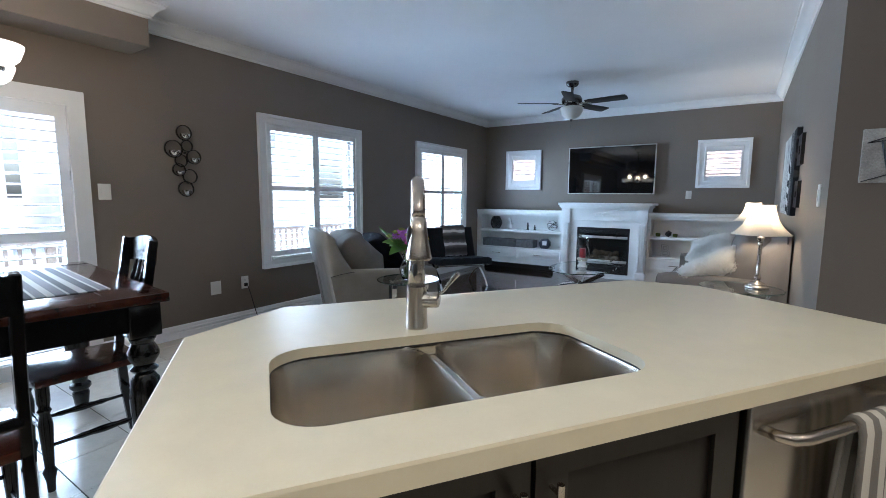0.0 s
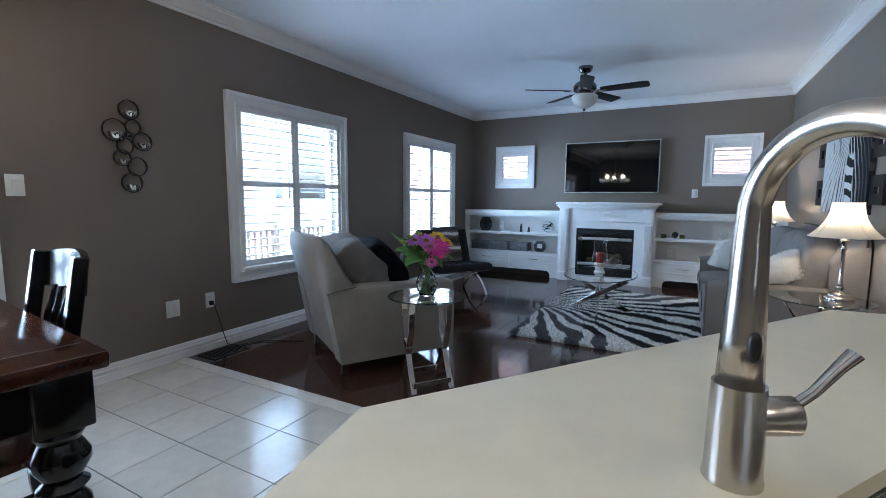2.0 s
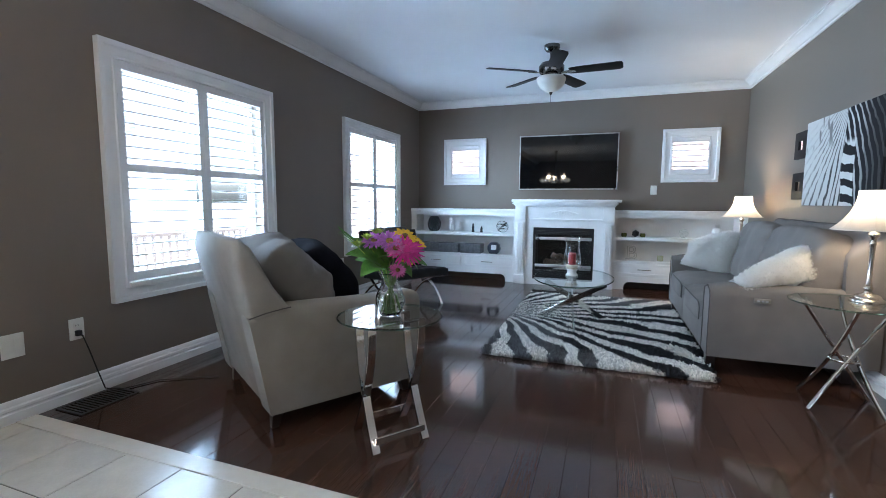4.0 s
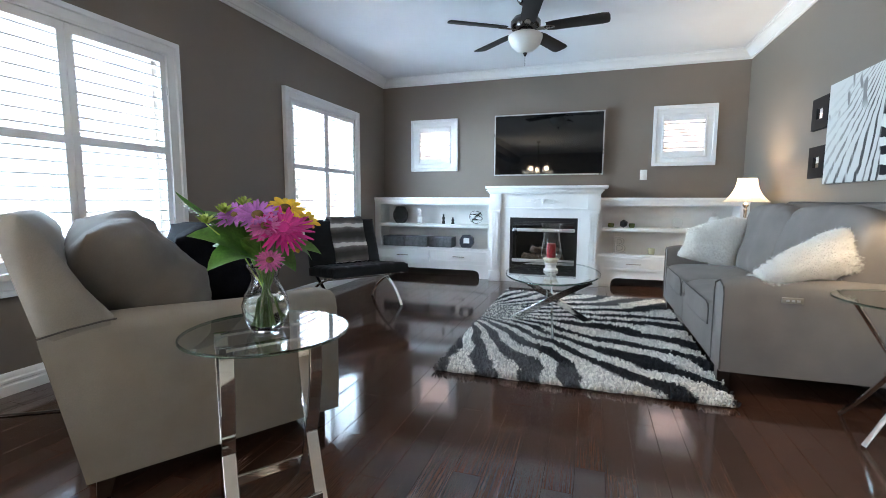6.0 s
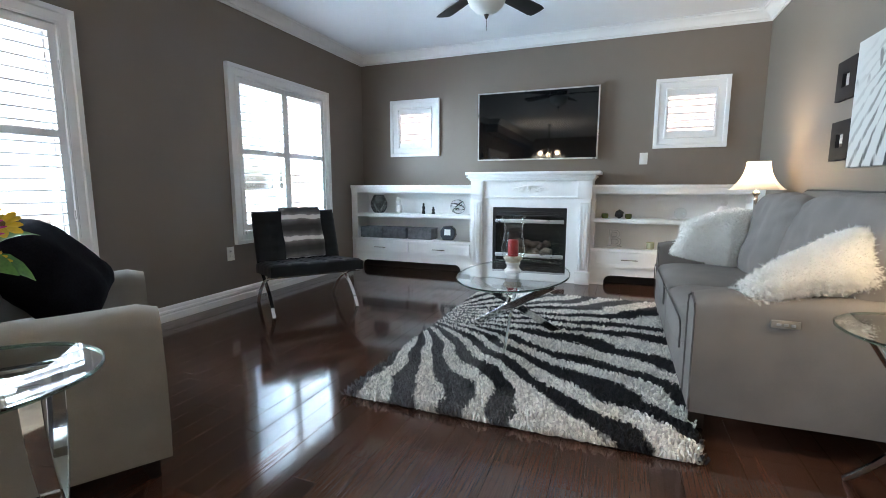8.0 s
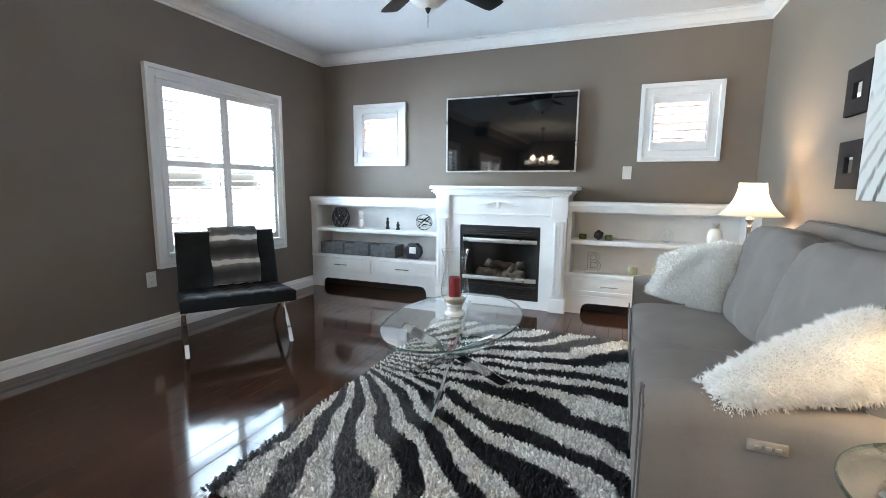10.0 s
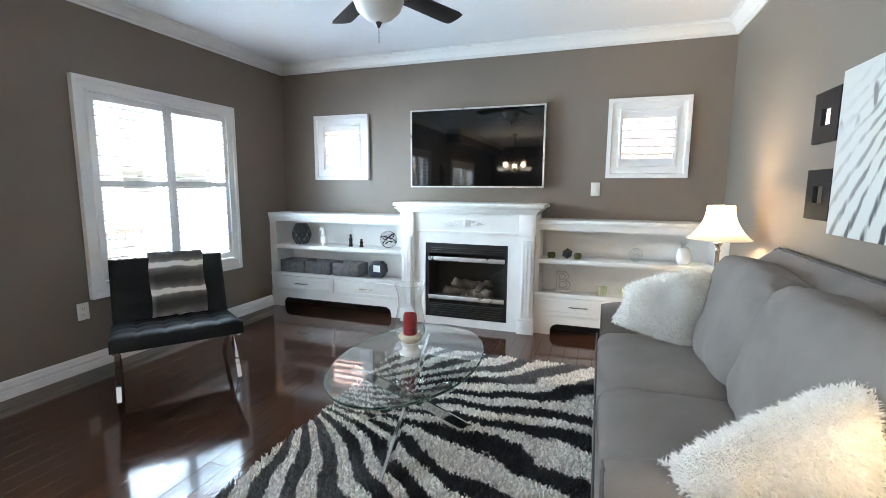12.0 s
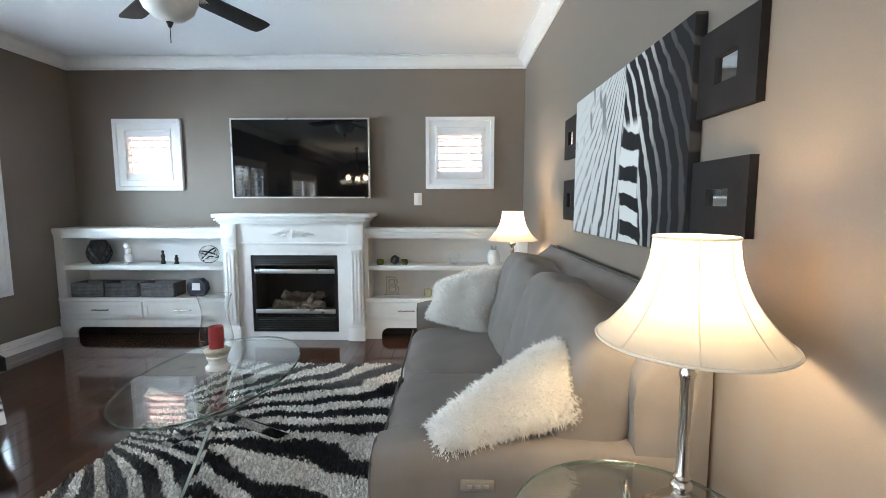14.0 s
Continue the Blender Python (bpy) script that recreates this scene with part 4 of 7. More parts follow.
box(bm, WX + 0.009, 2.072, 0.368, WX + 0.035, 2.100, 0.400, 0.004)
solo("power_cord", bm, M_BLACK, "black cord hanging from the outlet to the floor", "cord")

vent = thing("floor_vent", "dark brown slotted register in the plank floor", "floor vent")
bm = B()
for q in ((-3.93, 1.93, -3.72, 1.945), (-3.93, 2.235, -3.72, 2.25), (-3.93, 1.945, -3.915, 2.235), (-3.735, 1.945, -3.72, 2.235)):
    box(bm, q[0], q[1], 0.001, q[2], q[3], 0.006)
part("rim", bm, M_BLACK, vent, smooth=None)
bm = B()
box(bm, -3.913, -0.005, 0.001, -3.737, 0.005, 0.005)
sl = part("slat", bm, M_BLACK, vent, smooth=None)
sl.location = (0, 1.96, 0)
for i in range(1, 13):
    repeat(sl, "slat", (0, 1.96 + i * 0.0215, 0))

# ---- ceiling fan ----
FX, FY = -1.71, 5.08
FZ = CZ - 0.035
fan = thing("ceiling_fan", "dark bladed ceiling fan with frosted bowl light, at rest", "ceiling fan", pose(FX, FY, 0))
bm = B()
lathe(bm, [(0.0, CZ), (0.075, CZ), (0.075, CZ - 0.03), (0.055, CZ - 0.055), (0.022, CZ - 0.065), (0.016, CZ - 0.10), (0.016, CZ - 0.17), (0.0, CZ - 0.17)], 28)
part("canopy", bm, M_MOTOR, fan)
bm = B()
lathe(bm, [(0.0, FZ - 0.115), (0.05, FZ - 0.118), (0.10, FZ - 0.135), (0.122, FZ - 0.165), (0.122, FZ - 0.205), (0.11, FZ - 0.225), (0.07, FZ - 0.235), (0.065, FZ - 0.27), (0.0, FZ - 0.27)], 32)
part("motor_housing", bm, M_MOTOR, fan, "dark nickel motor housing")
bm = B()
z = FZ - 0.265
lathe(bm, [(0.0, z), (0.125, z), (0.140, z - 0.012), (0.138, z - 0.035), (0.118, z - 0.085), (0.075, z - 0.125), (0.03, z - 0.142), (0.0, z - 0.145)], 36)
part("light_bowl", bm, M_FROST, fan, "frosted alabaster glass bowl", smooth=3.2)
bm = B()
lathe(bm, [(0.0, z - 0.143), (0.018, z - 0.145), (0.012, z - 0.16), (0.006, z - 0.172), (0.0, z - 0.175)], 14)
tube(bm, [(0, 0, z - 0.17), (0, 0, z - 0.25)], 0.0018, 6)
part("finial_and_chain", bm, M_DARKIRON, fan)
for k in range(5):
    ang = math.atan2(-0.05, 0.632) + k * 2 * math.pi / 5
    m = Matrix.Rotation(ang, 4, 'Z')
    bm = B()
    prism(bm, [(0.17, -0.052), (0.24, -0.062), (0.60, -0.070), (0.645, -0.062), (0.655, -0.03), (0.655, 0.03), (0.645, 0.062), (0.60, 0.070), (0.24, 0.062), (0.17, 0.052)], -0.004, 0.004, 0.002)
    bm.transform(m @ Matrix.Translation((0, 0, FZ - 0.222)) @ Matrix.Rotation(radians(-12), 4, 'X'))
    b = part("blade", bm, M_BLADE, fan, "dark espresso fan blade")
    bm = B()
    prism(bm, [(0.09, -0.016), (0.19, -0.028), (0.235, -0.012), (0.235, 0.012), (0.19, 0.028), (0.09, 0.016)], -0.013, -0.006, 0.002)
    bm.transform(m @ Matrix.Translation((0, 0, FZ - 0.222)) @ Matrix.Rotation(radians(-12), 4, 'X'))
    part("blade_arm", bm, M_NICKEL, b)

# ---- rug ----
RX0, RX1, RY0, RY1 = -1.995, -0.43, 3.625, 6.06
rug = thing("rug", "black, grey and cream striped shag rug on planks", "rug", pose((RX0 + RX1) / 2, (RY0 + RY1) / 2, 0))
rw, rl = RX1 - RX0, RY1 - RY0
bm = B()
nx, ny = 50, 76
g = [[bm.verts.new((0.984 * (-rw / 2 + rw * i / nx) + (0 if 0 < i < nx else random.uniform(-0.008, 0.008)), 0.988 * (-rl / 2 + rl * j / ny) + (0 if 0 < j < ny else random.uniform(-0.008, 0.008)), 0.018 if 0 < i < nx and 0 < j < ny else 0.002)) for j in range(ny + 1)] for i in range(nx + 1)]
for i in range(nx):
    for j in range(ny):
        bm.faces.new((g[i][j], g[i + 1][j], g[i + 1][j + 1], g[i][j + 1]))
part("backing", bm, M_RUG, rug, smooth=3.2)
vs, fs = [], []
rng = random.Random(4)
tx, ty = 150, 232
for i in range(tx):
    for j in range(ty):
        x = -rw / 2 + rw * (i + rng.random()) / tx
        y = -rl / 2 + rl * (j + rng.random()) / ty
        h = rng.uniform(0.016, 0.036)
        lx, ly = rng.uniform(-0.018, 0.018), rng.uniform(-0.018, 0.018)
        a0 = rng.random() * 6.28
        n = len(vs)
        r = rng.uniform(0.0050, 0.0078)
        for k in range(3):
            t = a0 + k * 2.094
            vs.append((x + r * math.cos(t), y + r * math.sin(t), 0.010))
        for k in range(3):
            t = a0 + 0.5 + k * 2.094
            vs.append((x + lx * 0.7 + r * 0.95 * math.cos(t), y + ly * 0.7 + r * 0.95 * math.sin(t), 0.008 + h * 0.85))
        vs.append((x + lx, y + ly, 0.008 + h))
        for k in range(3):
            q = (k + 1) % 3
            fs.append((n + k, n + q, n + 3 + q, n + 3 + k))
            fs.append((n + 3 + k, n + 3 + q, n + 6))
me = bpy.data.meshes.new("pile")
me.from_pydata(vs, [], fs)
me.materials.append(M_RUG)
me.polygons.foreach_set("use_smooth", [True] * len(me.polygons))
pile = new("pile", me)
pile.parent = rug
tagged(pile, "deep shag pile", kind="stuff")


def fur(parent, verts_normals, count, length, mat, seed, droop=0.4):
    rng = random.Random(seed)
    vs, fs = [], []
    for _ in range(count):
        p, nrm = verts_normals[rng.randrange(len(verts_normals))]
        p = p + Vector((rng.uniform(-1, 1), rng.uniform(-1, 1), rng.uniform(-1, 1))) * 0.012
        d = (nrm * 0.6 + Vector((rng.uniform(-1, 1), rng.uniform(-1, 1), rng.uniform(-1, 1))) * 0.75).normalized()
        l = length * rng.uniform(0.5, 1.2)
        s = d.cross(Vector((rng.uniform(-1, 1), rng.uniform(-1, 1), rng.uniform(-1, 1)))).normalized() * rng.uniform(0.0012, 0.0026)
        n = len(vs)
        q = p + d * l * 0.55
        e = q + (d + Vector((0, 0, -droop))).normalized() * l * 0.5
        vs += [p - s, p + s, q + s * 0.8, q - s * 0.8, e]
        fs += [(n, n + 1, n + 2, n + 3), (n + 3, n + 2, n + 4)]
    me = bpy.data.meshes.new("fur")
    me.from_pydata(vs, [], fs)
    me.materials.append(mat)
    ob = new("fur", me)
    ob.parent = parent
    return tagged(ob, kind="stuff")


def fur_pillow(name, label, m, w, h, t, seed, slump=0.5, lean=0.0):
    th = thing(name, label, "pillow", m)
    bm = B()
    pillow(bm, w, h, t, 20, 0.012, seed)
    for v in bm.verts:
        k = 1 - slump * (1 - min(1.0, max(0.0, v.co.x / w + 0.5) * 1.5)) ** 1.3
        v.co.z = -h / 2 + (v.co.z + h / 2) * k
        v.co.y *= 0.55 + 0.45 * k
        v.co.x += lean * v.co.z
    bm.normal_update()
    vn = [(v.co.copy(), v.normal.copy()) for v in bm.verts]
    part("cushion", bm, M_FUR, th, smooth=3.2)
    fur(th, vn, 70000, 0.021, M_STRAND, int(seed * 10))
    return th


# ---- sofa ----
M_TAUPE = surface("taupe_plastic", (0.26, 0.235, 0.20), 0.4, vary=0.05, scale=10, fine=100, bump=0.02)
M_SEAM = surface("dark_grey_piping", (0.085, 0.076, 0.070), 0.85, vary=0.1, scale=20, fine=300, bump=0.2)
sofa = thing("sofa", "grey microfibre two-seat reclining sofa with fur pillows", "sofa")
SF, SB, S0, S1, AT = -0.485, 0.42, 3.88, 5.78, 0.13
bm = B()
box(bm, SF + 0.03, S0 + 0.10, 0.11, SB - 0.02, S1 - 0.10, 0.34, 0.02)
part("base", bm, M_SOFA, sofa)


def sofa_arm(y0, y1):
    bm = B()
    n, k = 14, 9
    prof = []
    for i in range(n + 1):
        t = i / n
        x = SF + 0.012 + t * (SB - SF - 0.047)
        prof.append((x, 0.612 + 0.008 * math.sin(t * 3.1) - 0.02 * max(0.0, 1 - t * 9)))
    rows = []
    for x, top in prof:
        r = []
        for s, zz in ((0.02, 0.12), (0.0, 0.22), (0.0, 0.38), (0.0, top - 0.08), (0.03, top - 0.045), (0.09, top - 0.022), (0.2, top - 0.006), (0.4, top), (0.72, top - 0.002), (0.9, top - 0.014), (0.97, top - 0.035), (1.0, top - 0.07), (1.0, 0.35), (1.0, 0.12)):
            yy = y0 + s * (y1 - y0)
            r.append(bm.verts.new((x, yy + 0.004 * math.sin(x * 9 + zz * 7), zz)))
        rows.append(r)
    for a, b in zip(rows, rows[1:]):
        for j in range(len(a) - 1):
            bm.faces.new((a[j], a[j + 1], b[j + 1], b[j]))
        bm.faces.new((a[-1], a[0], b[0], b[-1]))
    bm.faces.new(rows[0])
    bm.faces.new(rows[-1][::-1])
    bmesh.ops.recalc_face_normals(bm, faces=bm.faces[:])
    return bm


for y0, y1 in ((S0 - 0.065, S0 + AT), (S1 - AT, S1)):
    a = part("arm", sofa_arm(y0, y1), M_SOFA, sofa, smooth=0.9)
    bm = B()
    for yy in (y0 + 0.004, y1 - 0.004):
        tube(bm, [(SF + 0.011, yy, 0.13), (SF + 0.010, yy, 0.35), (SF + 0.010, yy, 0.525), (SF + 0.010, (yy + (y0 + y1) / 2 * 0.15) / 1.15, 0.566), (SF + 0.011, (y0 + y1) / 2, 0.592)], 0.005, 6)
    part("piping", bm, M_SEAM, a)
    if y0 < S0:
        SP = y0 - 0.001
        bm = B()
        box(bm, -0.225, SP - 0.006, 0.504, -0.133, SP + 0.006, 0.533, 0.003)
        c = part("control_plate", bm, M_TAUPE, a, "beige recliner control plate with buttons")
        bm = B()
        for q in (-0.201, -0.178, -0.156):
            box(bm, q - 0.007, SP - 0.009, 0.513, q + 0.007, SP - 0.005, 0.523, 0.001)
        part("button", bm, M_SILVER, c)
half = (S1 - S0 - 2 * AT) / 2
for i in range(2):
    y0 = S0 + AT + i * half
    cy = y0 + half / 2
    bm = B()
    puff(bm, 0.72, half - 0.012, 0.19, 6.0, 16, (SF + 0.345, cy, 0.365), 0.006, i * 3.1, 0.03)
    sc_ = part("seat_cushion", bm, M_SOFA, sofa, smooth=3.2)
    bm = B()
    hw = half / 2 - 0.014
    tube(bm, [(SF - 0.012, cy + hw * c1, 0.365 + 0.078 * c2) for c1, c2 in ((-1, -0.6), (-1, 0.5), (-0.96, 0.84), (-0.85, 0.97), (0.85, 0.97), (0.96, 0.84), (1, 0.5), (1, -0.6))], 0.0045, 6)
    part("piping", bm, M_SEAM, sc_, smooth=3.2)
    bm = B()
    box(bm, SF + 0.005, y0 + 0.004, 0.125, SF + 0.04, y0 + half - 0.004, 0.33, 0.012)
    part("footrest_panel", bm, M_SOFA, sofa)
    bm = B()
    lo, hi = (y0 - 0.135, y0 + half + 0.012) if i == 0 else (y0 - 0.012, y0 + half + 0.005)
    m = pose(0.175, (lo + hi) / 2, 0.70, 0, 17, 0)
    puff(bm, 0.29, hi - lo, 0.57, 4.2, 24, (0, 0, 0), 0.012, 5 + i * 2.3, 0.0, m)
    # the cover is drawn in at the top where the two cushions meet
    for v in bm.verts:
        q = m.inverted() @ v.co
        near_top = max(0.0, min(1.0, (q.z - 0.02) / 0.24))
        side = abs(v.co.y - (S0 + S1) / 2)
        fold = math.exp(-(side / 0.22) ** 2) * near_top
        v.co += Vector((0.010, 0, 0.006)) * fold * math.sin(q.z * 70 + side * 26)
        v.co.x -= 0.012 * near_top * math.exp(-((side - 0.45) / 0.3) ** 2) * (1 + math.sin(v.co.y * 9 + i))
    part("back_cushion", bm, M_SOFA, sofa, smooth=3.2)
# padded back whose top slopes forward from a piped rear edge
bm = B()
PROF = [(0.29, 0.13), (0.245, 0.78), (0.252, 0.84), (0.285, 0.885), (0.345, 0.940), (0.405, 0.985), (0.430, 1.000), (0.446, 0.998), (0.455, 0.985), (0.458, 0.13)]
rows = []
for y, drop in ((S0 - 0.045, 0.085), (S0 - 0.035, 0.045), (S0 - 0.005, 0.016), (S0 + 0.05, 0.0), (S0 + 0.5, 0.0), (S0 + 0.95, 0.004), (S0 + 1.4, 0.0), (S1 - 0.10, 0.0), (S1 - 0.04, 0.016), (S1 - 0.012, 0.045), (S1 - 0.002, 0.085)):
    rows.append([bm.verts.new((x, y, z - drop * min(1.0, max(0.0, (z - 0.7) / 0.2)))) for x, z in PROF])
for a, b in zip(rows, rows[1:]):
    for k in range(len(PROF)):
        k2 = (k + 1) % len(PROF)
        bm.faces.new((a[k], a[k2], b[k2], b[k]))
bm.faces.new(rows[0][::-1])
bm.faces.new(rows[-1])
bmesh.ops.recalc_face_normals(bm, faces=bm.faces[:])
edge = [r[6].co + Vector((0.0, 0, 0.003)) for r in rows]
bf = part("back_frame", bm, M_SOFA, sofa, smooth=0.9)
bm = B()
tube(bm, edge, 0.006, 6)
part("piping", bm, M_SEAM, bf, smooth=3.2)
for x in (SF + 0.06, SB - 0.08):
    for y in (S0 + 0.08, S1 - 0.08):
        bm = B()
        prism(bm, [(x - 0.03, y - 0.03), (x + 0.03, y - 0.03), (x + 0.03, y + 0.03), (x - 0.03, y + 0.03)], 0.0, 0.13, 0.004)
        part("leg", bm, M_LEG, sofa)



def frame_of(centre, ex, ez):
    """A pose from two directions in a pillow's plane."""
    ex, ez = Vector(ex).normalized(), Vector(ez)
    ez = (ez - ex * ez.dot(ex)).normalized()
    ey = ez.cross(ex)
    return Matrix.Translation(centre) @ Matrix((ex, ey, ez)).transposed().to_4x4()


fur_pillow("throw_pillow", "white fluffy faux-fur pillow leaning on the sofa back", frame_of((-0.135, 5.50, 0.695), (0.34, -0.09, -0.10), (0.17, 0.06, 0.42)), 0.42, 0.43, 0.17, 1.3)
fur_pillow("throw_pillow", "white fluffy faux-fur pillow slumped over the sofa arm", frame_of((-0.068, 3.985, 0.684), (0.92, 0.08, 0.25), (0.02, 0.60, 0.70)), 0.52, 0.245, 0.22, 4.7, 0.56, 0.5)

# ---- armchair ----
ac = thing("armchair", "beige-grey upholstered armchair with dark tapered legs", "armchair", pose(-2.811, 2.738, 0, 0, 0, -32.3))
AW, AD = 0.96, 0.88


def along(knots, z):
    """The value at height z on a line of (height, value) knots."""
    for (z0, v0), (z1, v1) in zip(knots, knots[1:]):
        if z <= z1:
            return v0 + (v1 - v0) * max(0.0, (z - z0) / (z1 - z0))
    return knots[-1][1]


REAR = [(0.10, -0.430), (0.58, -0.515), (0.86, -0.578), (0.96, -0.572)]
WING = [(0.10, -0.250), (0.60, -0.300), (0.626, -0.322), (0.73, -0.394), (0.85, -0.455), (0.91, -0.482), (0.945, -0.515), (0.96, -0.535)]
bm = B()
box(bm, -AW / 2 + 0.12, -AD / 2 + 0.06, 0.105, AW / 2 - 0.12, AD / 2 - 0.03, 0.34, 0.02)
part("base", bm, M_ARM, ac)
for s in (-1, 1):
    bm = B()
    rows = []
    for i in range(17):
        t = i / 16
        top = 0.628 - 0.030 * max(0.0, 1 - t / 0.16) + 0.006 * math.sin(t * 7)
        top -= 0.020 * max(0.0, (t - 0.93) / 0.07) ** 2
        xo, xi = s * AW / 2, s * (AW / 2 - 0.155)
        r = []
        for k, zz in ((0.015, 0.10), (0, 0.20), (-0.01, 0.38), (-0.02, top - 0.06), (0.02, top - 0.028), (0.10, top - 0.010), (0.3, top), (0.6, top + 0.002), (0.85, top - 0.010), (0.98, top - 0.03), (1.02, top - 0.06), (1, 0.10)):
            y0 = along(REAR, zz)
            r.append(bm.verts.new((xo + (xi - xo) * k, y0 + t * (AD / 2 - y0) + (0.006 * math.sin(zz * 5) if i == 16 else 0), zz)))
        rows.append(r)
    for a, b in zip(rows, rows[1:]):
        for j in range(len(a)):
            bm.faces.new((a[j], a[(j + 1) % len(a)], b[(j + 1) % len(a)], b[j]))
    bm.faces.new(rows[0])
    bm.faces.new(rows[-1][::-1])
    bmesh.ops.recalc_face_normals(bm, faces=bm.faces[:])
    am = part("arm", bm, M_ARM, ac, smooth=0.8)
    bm = B()
    tube(bm, [(s * (AW / 2 + 0.0015), y, z) for y, z in ((-0.517, 0.594), (-0.44, 0.612), (-0.36, 0.6235), (-0.32, 0.6265))], 0.003, 6)
    part("seam", bm, M_SEAM, am)
# leaning back whose sides sweep down to the arms
bm = B()
rows = []
zs = [0.12, 0.35, 0.56, 0.60, 0.626, 0.66, 0.70, 0.73, 0.77, 0.81, 0.85, 0.88, 0.91, 0.93, 0.945, 0.955, 0.96]
for z in zs:
    yr, yw = along(REAR, z) + (0.006 if z < 0.6 else 0.0), along(WING, z)
    wdt = AW / 2 - 0.004 - 0.05 * max(0.0, (z - 0.86) / 0.10) ** 2
    yi = min(yr + 0.13, yw + 0.02)
    rows.append([bm.verts.new(p) for p in ((-wdt, yr + 0.035, z), (-wdt + 0.03, yr, z), (wdt - 0.03, yr, z), (wdt, yr + 0.035, z), (wdt, max(yw - 0.03, yr + 0.037), z), (wdt - 0.025, yw, z), (wdt - 0.09, yw - 0.008, z), (wdt - 0.13, yi, z), (-wdt + 0.13, yi, z), (-wdt + 0.09, yw - 0.008, z), (-wdt + 0.025, yw, z), (-wdt, max(yw - 0.03, yr + 0.037), z))])
for a, b in zip(rows, rows[1:]):
    for j in range(12):
        bm.faces.new((a[j], a[(j + 1) % 12], b[(j + 1) % 12], b[j]))
bm.faces.new(rows[0][::-1])
bm.faces.new(rows[-1])
bmesh.ops.recalc_face_normals(bm, faces=bm.faces[:])
part("back", bm, M_ARM, ac, smooth=1.0)
bm = B()
puff(bm, AW - 0.31, 0.66, 0.17, 5.0, 12, (0, 0.10, 0.40), 0.006, 1.0, 0.03)
part("seat_cushion", bm, M_ARM, ac, smooth=3.2)
for x in (-AW / 2 + 0.09, AW / 2 - 0.09):
    for y, k in ((-AD / 2 + 0.07, -1), (AD / 2 - 0.07, 1)):
        bm = B()
        hi = [bm.verts.new((x + a * 0.032, y + b * 0.032, 0.115)) for a, b in ((-1, -1), (1, -1), (1, 1), (-1, 1))]
        lo = [bm.verts.new((x + a * 0.018, y + b * 0.018 + k * 0.02, 0.0)) for a, b in ((-1, -1), (1, -1), (1, 1), (-1, 1))]
        for j in range(4):
            bm.faces.new((lo[j], lo[(j + 1) % 4], hi[(j + 1) % 4], hi[j]))
        bm.faces.new(lo[::-1])
        bm.faces.new(hi)
        part("leg", bm, M_LEG, ac, "dark tapered wooden leg", smooth=None)
AM = pose(-2.811, 2.738, 0, 0, 0, -32.3)
bm = B()
pillow(bm, 0.60, 0.52, 0.33, 44, 0.030, 2.2)
for v in bm.verts:
    a_ = v.co.x * 26 + v.co.z * 14 + 2.0 * math.sin(v.co.z * 9)
    v.co.y += 0.006 * math.sin(a_) * math.exp(-((v.co.z - 0.16) / 0.10) ** 2) + 0.004 * math.sin(a_ * 0.6 + 1.0)
solo("back_pillow", bm, M_PILLOW, "plump beige-grey back pillow in the armchair", "pillow", smooth=3.2, m=AM @ pose(0.10, -0.225, 0.710, 40, 3, 2))
bm = B()
pillow(bm, 0.48, 0.48, 0.26, 18, 0.014, 6.1)
solo("throw_pillow", bm, M_BLACKFUR, "black plush throw pillow in the armchair", "pillow", smooth=3.2, m=AM @ pose(-0.17, 0.115, 0.690, 44, 5, -6))

# ---- leather lounge chair ----
LM = pose(-3.305, 5.02, 0, 0, 0, -126)
lc = thing("lounge_chair", "black tufted leather lounge chair on crossed chrome legs", "chair", LM)


def tufted(bm, w, l, t, nx, ny, m):
    """A flat pad with buttoned dimples, in x and y, thick along z."""
    R, S = nx * 6, ny * 6
    top = []
    for i in range(R + 1):
        row = []
        for j in range(S + 1):
            u, v = i / R, j / S
            d = 0.0
            e = min(u, 1 - u, v, 1 - v)
            fu, fv = u * nx % 1.0, v * ny % 1.0
            q = math.hypot(min(fu, 1 - fu), min(fv, 1 - fv))
            if 0.02 < u < 0.98 and 0.02 < v < 0.98:
                d = -0.016 * math.exp(-(q / 0.16) ** 2) - 0.005 * math.exp(-(min(fu, 1 - fu) / 0.07) ** 2) - 0.005 * math.exp(-(min(fv, 1 - fv) / 0.07) ** 2)
            edge = -0.02 * math.exp(-(e / 0.02))
            row.append(bm.verts.new(m @ Vector(((u - 0.5) * w, (v - 0.5) * l, t / 2 + d + edge))))
        top.append(row)
    for i in range(R):
        for j in range(S):
            bm.faces.new((top[i][j], top[i + 1][j], top[i + 1][j + 1], top[i][j + 1]))
    rim = [top[i][0] for i in range(R + 1)] + [top[R][j] for j in range(1, S + 1)] + [top[i][S] for i in range(R - 1, -1, -1)] + [top[0][j] for j in range(S - 1, 0, -1)]
    bot = [bm.verts.new(v.co - (m.to_3x3() @ Vector((0, 0, t - 0.02)))) for v in rim]
    n = len(rim)
    for i in range(n):
        bm.faces.new((rim[(i + 1) % n], rim[i], bot[i], bot[(i + 1) % n]))
    bm.faces.new(bot[::-1])
    bmesh.ops.recalc_face_normals(bm, faces=bm.faces[:])
    return bm


